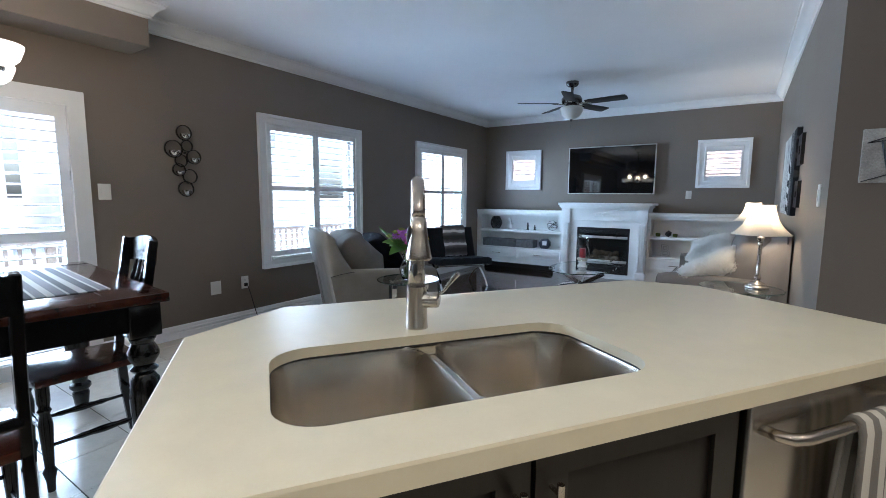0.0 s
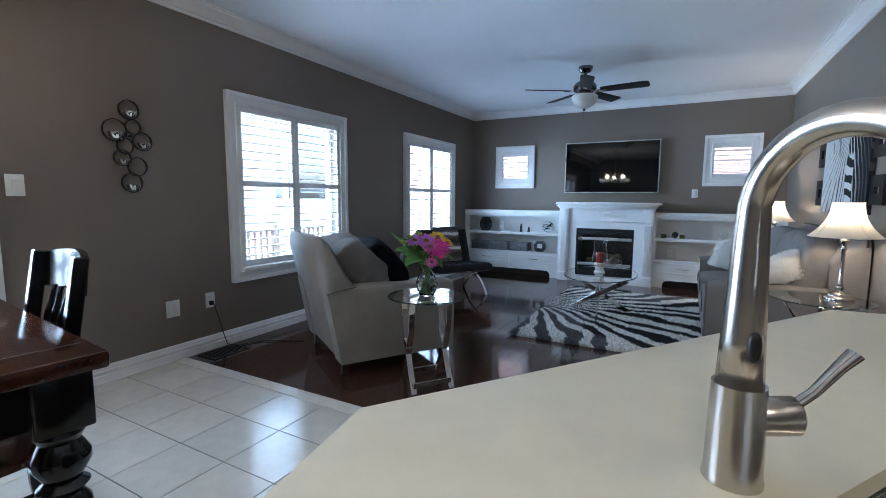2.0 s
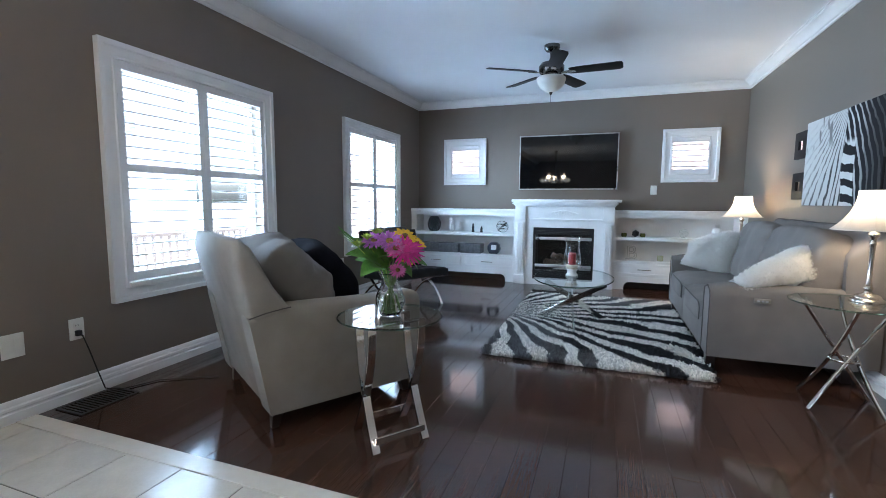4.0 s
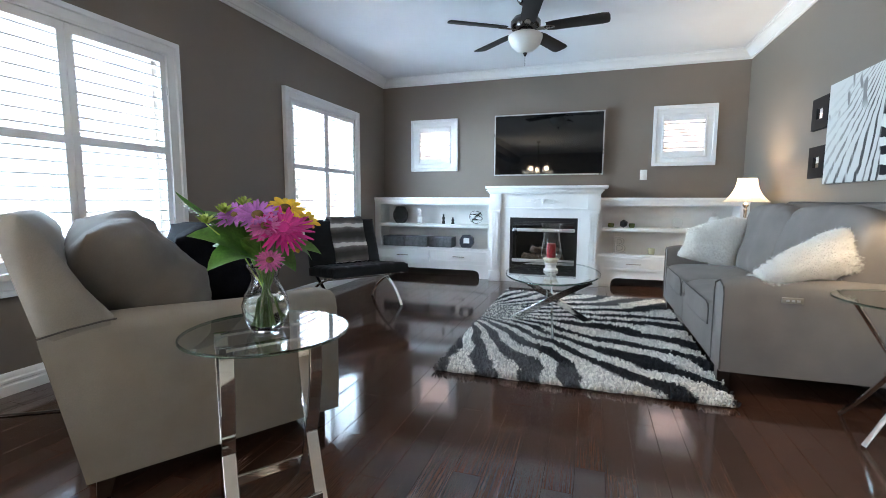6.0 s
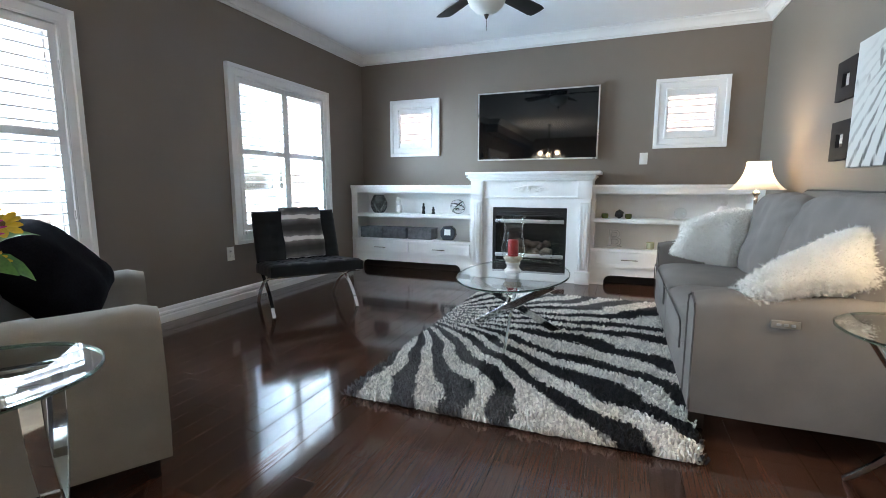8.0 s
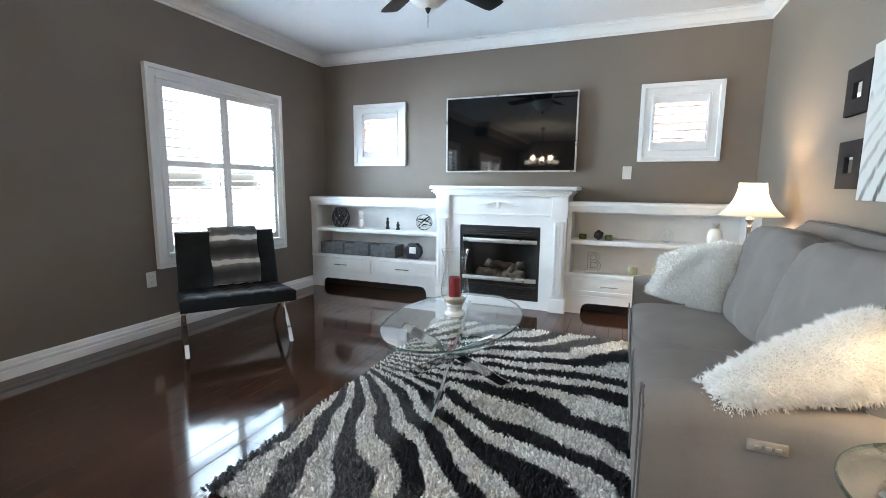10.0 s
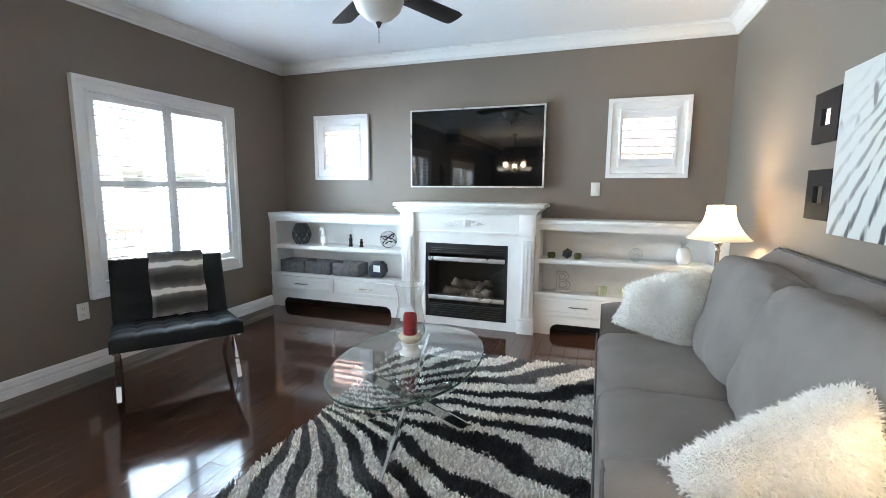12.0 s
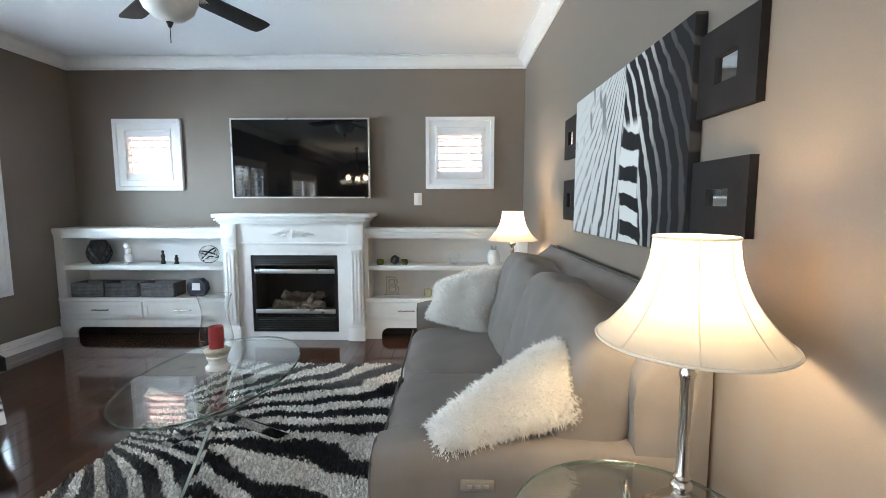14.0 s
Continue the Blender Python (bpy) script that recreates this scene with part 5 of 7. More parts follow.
bm = B()
tufted(bm, 0.74, 0.60, 0.095, 5, 4, pose(0, 0.10, 0.362, 5, 0, 0))
part("seat", bm, M_LEATHER, lc, smooth=1.2)
bm = B()
tufted(bm, 0.72, 0.48, 0.085, 5, 4, pose(0, -0.242, 0.578, -70, 0, 0))
part("backrest", bm, M_LEATHER, lc, smooth=1.2)
for s in (-1, 1):
    x = s * 0.345
    bm = B()
    bar(bm, quad_bez((x, 0.315, 0.0), (x, 0.21, 0.17), (x, 0.02, 0.25), 8) + quad_bez((x, 0.02, 0.25), (x, -0.21, 0.34), (x, -0.345, 0.75), 9)[1:], 0.028, 0.011, (1, 0, 0))
    part("leg", bm, M_CHROME, lc, "curved flat chrome leg")
    bm = B()
    bar(bm, quad_bez((x, -0.315, 0.0), (x, -0.17, 0.18), (x, 0.03, 0.245), 8) + quad_bez((x, 0.03, 0.245), (x, 0.20, 0.31), (x, 0.35, 0.322), 6)[1:], 0.028, 0.010, (1, 0, 0))
    part("leg", bm, M_CHROME, lc, "curved flat chrome leg")
for y, z in ((0.12, 0.290), (-0.18, 0.350), (-0.335, 0.71)):
    bm = B()
    box(bm, -0.345, y - 0.005, z - 0.015, 0.345, y + 0.005, z + 0.015, 0.002)
    part("cross_bar", bm, M_CHROME, lc)
# throw over the back
bm = B()
pth = [(-0.33, 0.56), (-0.365, 0.66), (-0.395, 0.76), (-0.402, 0.82), (-0.372, 0.866), (-0.310, 0.870), (-0.270, 0.83), (-0.242, 0.76), (-0.205, 0.66), (-0.168, 0.56), (-0.128, 0.46), (-0.118, 0.435)]
rows = []
for k, (y, z) in enumerate(pth):
    rows.append([bm.verts.new((-0.05 - 0.175 + 0.35 * i / 10 + 0.006 * math.sin(k * 1.9), y + 0.004 * math.sin(i * 1.7 + k), z + 0.004 * math.sin(i * 2.3))) for i in range(11)])
for a, b in zip(rows, rows[1:]):
    for i in range(10):
        bm.faces.new((a[i], a[i + 1], b[i + 1], b[i]))
bmesh.ops.recalc_face_normals(bm, faces=bm.faces[:])
bmesh.ops.solidify(bm, geom=bm.faces[:], thickness=0.014)
th = thing("throw_blanket", "grey striped faux-fur throw over the leather chair back", "blanket", LM @ pose(0, 0.004, -0.030))
tb = part("cloth", bm, M_THROW, th, smooth=3.2)

# ---- glass tables ----


def disc(bm, rx, ry, z0, z1, seg=72):
    pts = [(rx * math.cos(2 * math.pi * i / seg), ry * math.sin(2 * math.pi * i / seg)) for i in range(seg)]
    return prism(bm, pts, z0, z1, 0.002)


def glass_top(t, rx, ry, z0, z1):
    bm = B()
    sheet(bm, [((rx - 0.004) * math.cos(2 * math.pi * i / 72), (ry - 0.004) * math.sin(2 * math.pi * i / 72), z1) for i in range(72)])
    p = part("glass_top", bm, M_TOP, t, "clear tempered glass top", smooth=None)
    p.visible_shadow = False
    bm = B()
    n = 72
    rings = [[bm.verts.new(((rx - o) * math.cos(2 * math.pi * i / n), (ry - o) * math.sin(2 * math.pi * i / n), z)) for i in range(n)] for o, z in ((0.005, z0), (0.0, z0 + 0.002), (0.0, z1 - 0.002), (0.005, z1), (0.005, z0))]
    for a, b in zip(rings, rings[1:]):
        for i in range(n):
            bm.faces.new((a[i], a[(i + 1) % n], b[(i + 1) % n], b[i]))
    part("glass_rim", bm, M_EDGE, p, "greenish polished glass edge", smooth=3.2)


ct = thing("coffee_table", "oval glass coffee table on crossed chrome bars", "coffee table", pose(-1.415, 4.825, 0))
glass_top(ct, 0.362, 0.59, 0.438, 0.450)
for a, b in (((-0.325, 0.035), (0.295, -0.225)), ((0.285, 0.13), (-0.235, -0.20)), ((0.045, -0.455), (-0.05, 0.40))):
    bm = B()
    d = Vector((b[0] - a[0], b[1] - a[1], 0))
    rise = Vector((b[0] - a[0], b[1] - a[1], 0.41))
    side = rise.cross(Vector((-d.y, d.x, 0))).normalized()
    bar(bm, [(a[0], a[1], 0.026), ((a[0] + b[0]) / 2, (a[1] + b[1]) / 2, 0.235), (b[0], b[1], 0.425)], 0.046, 0.018, side)
    part("leg", bm, M_CHROME, ct, "flat polished chrome bar")

st = thing("side_table", "round glass side table on crossed chrome frames", "side table", pose(-2.105, 2.345, 0))
glass_top(st, 0.252, 0.252, 0.590, 0.600)
u = Vector((0.593, 0.805, 0))    # along each frame's foot bar
w = Vector((-0.752, 0.660, 0))   # across
for s in (1, -1):
    foot = -w * 0.135 * s
    head = w * 0.085 * s
    for q in (-0.13, 0.13):
        bm = B()
        mid = head * 1.25
        bar(bm, quad_bez(foot + u * q + Vector((0, 0, 0.0)), mid + u * q + Vector((0, 0, 0.34)), head + u * q + Vector((0, 0, 0.589)), 12), 0.040, 0.014, u)
        part("leg", bm, M_CHROME, st, "curved flat chrome leg")
    bm = B()
    bar(bm, [foot - u * 0.13 + Vector((0, 0, 0.055)) + w * 0.012 * s, foot + u * 0.13 + Vector((0, 0, 0.055)) + w * 0.012 * s], 0.032, 0.012, (0, 0, 1))
    part("foot_bar", bm, M_CHROME, st)
    bm = B()
    bar(bm, [head - u * 0.13 + Vector((0, 0, 0.580)), head + u * 0.13 + Vector((0, 0, 0.580))], 0.030, 0.010, w)
    part("head_bar", bm, M_CHROME, st)


def end_table(m, label):
    t = thing("end_table", label, "end table", m, group="end tables by the sofa")
    glass_top(t, 0.275, 0.275, 0.588, 0.598)
    for k in range(4):
        a = radians(35 + 90 * k)
        f, h = Vector((math.cos(a), math.sin(a), 0)), Vector((math.cos(a + 2.35), math.sin(a + 2.35), 0))
        bm = B()
        tube(bm, quad_bez(f * 0.235 + Vector((0, 0, 0.004)), (f * 0.10 + h * 0.05) * 0.6 + Vector((0, 0, 0.24)), h * 0.20 + Vector((0, 0, 0.587)), 14), 0.011, 10)
        part("leg", bm, M_CHROME, t, "curved chrome tube leg")
    bm = B()
    n = 40
    tube(bm, [(0.07 * math.cos(2 * math.pi * i / n), 0.07 * math.sin(2 * math.pi * i / n), 0.27) for i in range(n)], 0.006, 8, closed=True)
    part("ring", bm, M_CHROME, t)
    return t


end_table(pose(0.150, 3.540, 0), "round glass end table with curved chrome legs")
end_table(pose(0.17, 6.20, 0, 0, 0, 20), "round glass end table at the far sofa end")


def table_lamp(m, label):
    t = thing("table_lamp", label, "table lamp", m, group="matching table lamps")
    bm = B()
    lathe(bm, [(0.0, 0.0), (0.078, 0.0), (0.080, 0.010), (0.074, 0.018), (0.060, 0.024), (0.058, 0.034), (0.046, 0.042), (0.022, 0.050), (0.015, 0.062), (0.023, 0.072), (0.023, 0.082), (0.015, 0.090), (0.018, 0.098), (0.0125, 0.106), (0.0120, 0.20), (0.0135, 0.318), (0.0170, 0.324), (0.0170, 0.332), (0.0130, 0.338), (0.0135, 0.356), (0.023, 0.366), (0.027, 0.376), (0.024, 0.386), (0.015, 0.393), (0.011, 0.40), (0.010, 0.45), (0.0, 0.45)], 32)
    part("base", bm, M_NICKEL, t, "brushed nickel turned lamp base", smooth=0.9)
    # fluted bell shade, open above and below
    bm = B()
    n, ns = 96, 14
    rings = []
    for i in range(ns + 1):
        q = i / ns
        r = 0.078 + 0.012 * q + 0.095 * q ** 2.4
        rings.append([bm.verts.new((r * (1 + 0.010 * q * abs(math.cos(4 * a))) * math.cos(a), r * (1 + 0.010 * q * abs(math.cos(4 * a))) * math.sin(a), 0.620 - 0.215 * q)) for a in (2 * math.pi * k / n for k in range(n))])
    for a, b in zip(rings, rings[1:]):
        for k in range(n):
            bm.faces.new((a[k], b[k], b[(k + 1) % n], a[(k + 1) % n]))
    bmesh.ops.solidify(bm, geom=bm.faces[:], thickness=0.0015)
    sh = part("shade", bm, M_SHADE, t, "lit cream bell-shaped fabric shade", smooth=0.9)
    bm = B()
    for z, r in ((0.620, 0.079), (0.405, 0.187)):
        tube(bm, [(r * math.cos(2 * math.pi * k / 64), r * math.sin(2 * math.pi * k / 64), z) for k in range(64)], 0.0035, 6, closed=True)
    for k in range(8):
        a = 2 * math.pi * (k + 0.5) / 8
        pts = [((0.0795 + 0.012 * q + 0.0955 * q ** 2.4) * math.cos(a), (0.0795 + 0.012 * q + 0.0955 * q ** 2.4) * math.sin(a), 0.620 - 0.215 * q) for q in (i / 12 for i in range(13))]
        tube(bm, pts, 0.0016, 5)
    part("shade_trim", bm, M_SHADE, sh, smooth=3.2)
    bm = B()
    lathe(bm, [(0.0, 0.45), (0.012, 0.45), (0.018, 0.475), (0.028, 0.505), (0.026, 0.525), (0.0, 0.542)], 14)
    part("bulb", bm, M_BOWL, t, "lit warm bulb", smooth=3.2)
    return t


for m, lab, watts in ((pose(0.250, 3.585, 0.5985), "lit table lamp, nickel stem and cream bell shade", 4.6), (pose(0.225, 6.09, 0.5985, 0, 0, 15), "lit table lamp behind the far sofa end", 9.0)):
    table_lamp(m, lab)
    q = m.translation
    bulb("lamp_bulb_light", (q.x, q.y, q.z + 0.53), watts, WARM, 0.05)

# ---- hurricane candle ----
hu = thing("hurricane_candle", "glass hurricane with red candle on cream sand", "candle holder", pose(-1.435, 4.855, 0.4505))
bm = B()
prof = [(0.040, 0.062), (0.060, 0.080), (0.078, 0.12), (0.080, 0.16), (0.070, 0.22), (0.060, 0.27), (0.062, 0.31), (0.076, 0.365), (0.080, 0.375)]
lathe(bm, prof, 40, cap=False)
tube(bm, [(0.080 * math.cos(2 * math.pi * k / 48), 0.080 * math.sin(2 * math.pi * k / 48), 0.375) for k in range(48)], 0.0018, 6, closed=True)
p = part("glass", bm, pane_glass("hurricane_glass", (0.97, 0.985, 0.98), 0.07), hu, "clear flared glass", smooth=3.2)
p.visible_shadow = False
bm = B()
lathe(bm, [(0.0, 0.064), (0.045, 0.064), (0.066, 0.096), (0.05, 0.106), (0.0, 0.110)], 24)
part("sand", bm, M_SAND, hu, smooth=3.2)
bm = B()
lathe(bm, [(0.0, 0.10), (0.035, 0.10), (0.036, 0.20), (0.033, 0.218), (0.026, 0.214), (0.0, 0.208)], 28)
tube(bm, [(0, 0, 0.205), (0.002, 0, 0.225)], 0.0018, 6)
part("candle", bm, M_CANDLE, hu, "red pillar candle", smooth=0.8)
bm = B()
lathe(bm, [(0.0, 0.0), (0.057, 0.0), (0.058, 0.012), (0.050, 0.020), (0.043, 0.026), (0.042, 0.046), (0.050, 0.054), (0.051, 0.064), (0.040, 0.068), (0.0, 0.068)], 36)
part("foot", bm, M_CERAMIC, hu, "cream turned base", smooth=0.7)

# ---- vase of flowers ----
VM = pose(-2.10, 2.335, 0.6005)
va = thing("flower_vase", "clear glass vase with pink, lilac and yellow flowers", "vase", VM)
bm = B()
prof = [(0.044, 0.0), (0.046, 0.004), (0.058, 0.030), (0.068, 0.060), (0.070, 0.085), (0.060, 0.115), (0.044, 0.145), (0.038, 0.165), (0.042, 0.185), (0.052, 0.203), (0.055, 0.207)]
rib = 40
bm = B()
rings = []
for r, z in prof + [(r - 0.004, max(z, 0.008)) for r, z in prof[::-1]]:
    rings.append([bm.verts.new((r * (1 + 0.02 * math.cos(10 * a + z * 40)) * math.cos(a), r * (1 + 0.02 * math.cos(10 * a + z * 40)) * math.sin(a), z)) for a in (2 * math.pi * k / 80 for k in range(80))])
for a, b in zip(rings, rings[1:]):
    for k in range(80):
        bm.faces.new((a[k], a[(k + 1) % 80], b[(k + 1) % 80], b[k]))
bm.faces.new(rings[0][::-1])
bm.faces.new(rings[-1])
part("vase", bm, M_GLASS, va, "clear fluted glass vase", smooth=3.2)
bm = B()
lathe(bm, [(0.0, 0.010), (0.040, 0.010), (0.054, 0.034), (0.0625, 0.062), (0.065, 0.085), (0.058, 0.108), (0.0, 0.108)], 32)
part("water", bm, glass("water", (0.86, 0.92, 0.82), 0.0, 1.33), va, smooth=3.2)
bq = thing("flower_bouquet", "mixed bouquet of pink, lilac and yellow daisies", "flowers", VM)
RV = Vector((0.84, 0.54, 0))    # across, as the bouquet spreads
FV = Vector((0.54, -0.84, 0))   # towards the room
FLOWERS = [
    (0.135, 0.365, 0.02, 0.066, M_YELLOW, 13), (0.205, 0.33, 0.02, 0.046, M_YELLOW, 11), (0.16, 0.25, 0.0, 0.036, M_YELLOW, 10),
    (0.13, 0.305, 0.07, 0.082, M_MAGENTA, 30), (0.045, 0.345, 0.05, 0.062, M_LILAC, 22), (-0.035, 0.345, 0.0, 0.056, M_LILAC, 20),
    (0.075, 0.315, 0.08, 0.058, M_PINK, 20), (0.085, 0.215, 0.085, 0.044, M_PINK, 18), (0.02, 0.30, -0.05, 0.05, M_PINK, 18), (0.06, 0.33, -0.07, 0.055, M_MAGENTA, 24),
]
frng = random.Random(9)
for fx, fz, fd, r, mat, n in FLOWERS:
    fx, fz, r = fx * 0.84 - 0.045, fz + 0.014, r * (1.12 if mat in (M_LILAC, M_MAGENTA) else 0.98)
    c = RV * fx + FV * fd + Vector((0, 0, fz))
    d = (RV * fx * 0.9 + FV * (0.6 + fd * 4) * 0.6 + Vector((0, 0, 0.55))).normalized()
    rot = d.to_track_quat('Z', 'Y').to_matrix().to_4x4()
    bm = B()
    layers = 1 if n < 14 else (2 if n < 24 else 3)
    for ly in range(layers):
        for k in range(n):
            a = 2 * math.pi * (k + 0.5 * ly) / n + frng.uniform(-0.08, 0.08)
            l = r * (1 - 0.22 * ly) * frng.uniform(0.88, 1.06)
            wd = 3.4 * r / n * (1.25 if n < 14 else 1.0)
            up = 0.10 + 0.28 * ly + frng.uniform(-0.08, 0.08)
            mm = Matrix.Translation(c) @ rot @ Matrix.Rotation(a, 4, 'Z')
            pts = []
            for q, k2 in ((0.12, 0.45), (0.45, 0.95), (0.8, 1.0), (1.0, 0.35)):
                z = l * (up * q - 0.10 * q * q)
                pts.append((mm @ Vector((l * q, -wd * k2 / 2, z)), mm @ Vector((l * q, 0, z - 0.002)), mm @ Vector((l * q, wd * k2 / 2, z))))
            vv = [[bm.verts.new(p) for p in row] for row in pts]
            for p0, p1 in zip(vv, vv[1:]):
                bm.faces.new((p0[0], p0[1], p1[1], p1[0]))
                bm.faces.new((p0[1], p0[2], p1[2], p1[1]))
    f = part("flower_head", bm, mat, bq, smooth=3.2)
    bm = B()
    puff(bm, r * 0.5, r * 0.5, r * 0.26, 2.2, 4, (0, 0, r * 0.06), 0.002, fx, 0, Matrix.Translation(c) @ rot)
    part("flower_centre", bm, M_CENTRE if mat is not M_MAGENTA else mat, f, smooth=3.2)
    bm = B()
    tube(bm, quad_bez((RV * fx * -0.15 + FV * fd * -0.2) + Vector((0, 0, 0.02)), RV * fx * 0.10 + Vector((0, 0, 0.20)), c - d * 0.006, 9), 0.0028, 6)
    part("stem", bm, M_STEM, f, smooth=3.2)


def leaf(bm, base, tip, wid, fold=0.3, bend=0.03):
    base, tip = Vector(base), Vector(tip)
    d = tip - base
    s = d.cross(Vector((0.2, -0.5, 1))).normalized()
    nrm = s.cross(d).normalized()
    rows = []
    for q, k in ((0, 0.06), (0.15, 0.55), (0.35, 0.95), (0.55, 1.0), (0.75, 0.72), (0.9, 0.36), (1, 0.02)):
        p = base + d * q - nrm * bend * 4 * q * (1 - q) * -1
        rows.append([bm.verts.new(p - s * wid * k / 2 + nrm * fold * wid * k / 2), bm.verts.new(p), bm.verts.new(p + s * wid * k / 2 + nrm * fold * wid * k / 2)])
    for a, b in zip(rows, rows[1:]):
        bm.faces.new((a[0], a[1], b[1], b[0]))
        bm.faces.new((a[1], a[2], b[2], b[1]))


for fx0, z0, fx1, z1, dd, wd in [(-0.03, 0.23, -0.19, 0.30, 0.03, 0.085), (-0.03, 0.22, -0.13, 0.205, 0.09, 0.09), (-0.02, 0.25, -0.10, 0.355, 0.0, 0.075), (-0.01, 0.26, -0.05, 0.34, 0.09, 0.06), (0.0, 0.22, -0.15, 0.26, -0.08, 0.08), (0.02, 0.24, 0.09, 0.19, 0.06, 0.05), (0.03, 0.25, 0.13, 0.21, -0.05, 0.05), (-0.02, 0.21, -0.02, 0.30, 0.10, 0.05), (0.05, 0.24, 0.16, 0.24, 0.05, 0.045), (0.0, 0.25, 0.02, 0.37, -0.09, 0.06), (0.04, 0.25, 0.12, 0.31, -0.10, 0.06), (-0.03, 0.24, -0.17, 0.37, -0.05, 0.05)]:
    bm = B()
    leaf(bm, RV * fx0 + Vector((0, 0, z0)), RV * fx1 * 1.08 + FV * dd + Vector((0, 0, z1)), wd * 1.25)
    tube(bm, [Vector((0, 0, 0.10)), RV * fx0 * 0.6 + Vector((0, 0, 0.18)), RV * fx0 + Vector((0, 0, z0))], 0.002, 5)
    part("leaf", bm, M_LEAF, bq, "broad green leaf", smooth=3.2)
bm = B()
for k in range(22):
    q = k / 21
    c = RV * (-0.07 - 0.15 * q) + Vector((0, 0, 0.29 + 0.11 * q)) - FV * 0.02
    for s in (-1, 1):
        leaf(bm, c, c + RV * (-0.032 + 0.012 * q) + Vector((0, 0, 0.020 * s + 0.012)) + FV * 0.012 * s, 0.006, 0.1, 0.0)
tube(bm, [Vector((0, 0, 0.12)), RV * -0.04 + Vector((0, 0, 0.24)), RV * -0.22 + Vector((0, 0, 0.40)) - FV * 0.02], 0.0022, 5)
part("grass_spray", bm, M_LEAF, bq, "feathery green spray", smooth=3.2)
for bx, bz, bd in ((-0.105, 0.365, 0.0), (-0.055, 0.385, -0.04), (-0.15, 0.335, 0.03)):
    bm = B()
    c0 = RV * bx + FV * bd + Vector((0, 0, bz))
    for k in range(14):
        a, e_ = k * 2.4, 0.012 * math.sqrt(k)
        leaf(bm, c0, c0 + RV * e_ * math.cos(a) * 0.8 + FV * e_ * math.sin(a) * 0.8 + Vector((0, 0, 0.034 - 0.0012 * k)), 0.012, 0.3, 0.002)
    tube(bm, [Vector((0, 0, 0.12)), RV * bx * 0.4 + Vector((0, 0, 0.24)), c0], 0.002, 5)
    part("filler_sprig", bm, M_BUD, bq, "yellow-green filler bloom", smooth=3.2)
bm = B()
for k in range(12):
    a, r = k * 2.4, 0.012 + 0.02 * (k % 3) / 2
    tube(bm, [(r * math.cos(a) * 1.5, r * math.sin(a) * 1.5, 0.014), (-r * math.cos(a) * 0.4, -r * math.sin(a) * 0.4, 0.20)], 0.0028, 6)
part("stem", bm, M_STEM, bq, smooth=3.2)

# ---- shelf pieces ----
Z1, Z2 = 0.6975, 0.3895     # upper and lower shelf tops
vs_ = thing("lattice_vase", "dark glass vase wrapped in black lattice on the shelf", "vase", pose(-3.64, 6.93, Z1))
bm = B()
lathe(bm, [(0.0, 0.0), (0.055, 0.0), (0.085, 0.05), (0.098, 0.11), (0.090, 0.17), (0.066, 0.215), (0.060, 0.228), (0.054, 0.228), (0.08, 0.17), (0.0, 0.02)], 32)
p = part("body", bm, pane_glass("smoky_glass", (0.62, 0.65, 0.66), 0.08), vs_, "pale smoky glass", smooth=3.2)
bm = B()
for s in (-1, 1):
    for k in range(10):
        pts = []
        for i in range(11):
            q = i / 10
            z = 0.004 + 0.222 * q
            r = 0.058 + 0.044 * math.sin(math.pi * min(1, q * 1.02) ** 0.95)
            a = 2 * math.pi * k / 10 + s * q * 1.5
            pts.append((r * math.cos(a), r * math.sin(a), z))
        tube(bm, pts, 0.0042, 5)
part("lattice", bm, M_BLACK, vs_, smooth=3.2)

bm = B()
puff(bm, 0.075, 0.06, 0.11, 2.6, 6, (0, 0, 0.055))
puff(bm, 0.05, 0.05, 0.075, 2.4, 5, (0, -0.005, 0.13))
puff(bm, 0.055, 0.045, 0.05, 2.3, 5, (-0.012, -0.012, 0.175))
puff(bm, 0.03, 0.05, 0.02, 2.3, 4, (-0.02, -0.03, 0.012))
puff(bm, 0.03, 0.05, 0.02, 2.3, 4, (0.02, -0.03, 0.012))
solo("figurine", bm, M_CERAMIC, "white ceramic seated figurine on the shelf", "figurine", smooth=3.2, m=pose(-3.345, 6.92, Z1))
for x, h in ((-3.015, 0.135), (-2.885, 0.09)):
    bm = B()
    lathe(bm, [(0.0, 0.0), (0.024, 0.0), (0.020, 0.02 * h / 0.1), (0.014, 0.35 * h), (0.020, 0.55 * h), (0.015, 0.70 * h), (0.009, 0.75 * h), (0.014, 0.87 * h), (0.008, 0.97 * h), (0.0, h)], 16)
    solo("figurine", bm, M_BLACK, "small black carved figurine on the shelf", "figurine", smooth=3.2, m=pose(x, 6.92, Z1))
orb = thing("wire_orb", "round sculpture of silver and black rings", "sculpture", pose(-2.572, 6.93, Z1 + 0.094))
for k in range(6):
    bm = B()
    m = Matrix.Rotation(k * 0.55, 4, 'Z') @ Matrix.Rotation(0.5 + k * 0.62, 4, 'X')
    bar(bm, [m @ Vector((0.088 * math.cos(2 * math.pi * i / 36), 0.088 * math.sin(2 * math.pi * i / 36), 0)) for i in range(37)], 0.014, 0.003, m @ Vector((0, 0, 1)) - m @ Vector((0, 0, 0)))
    part("ring", bm, M_DARKIRON if k % 2 else M_SILVER, orb)


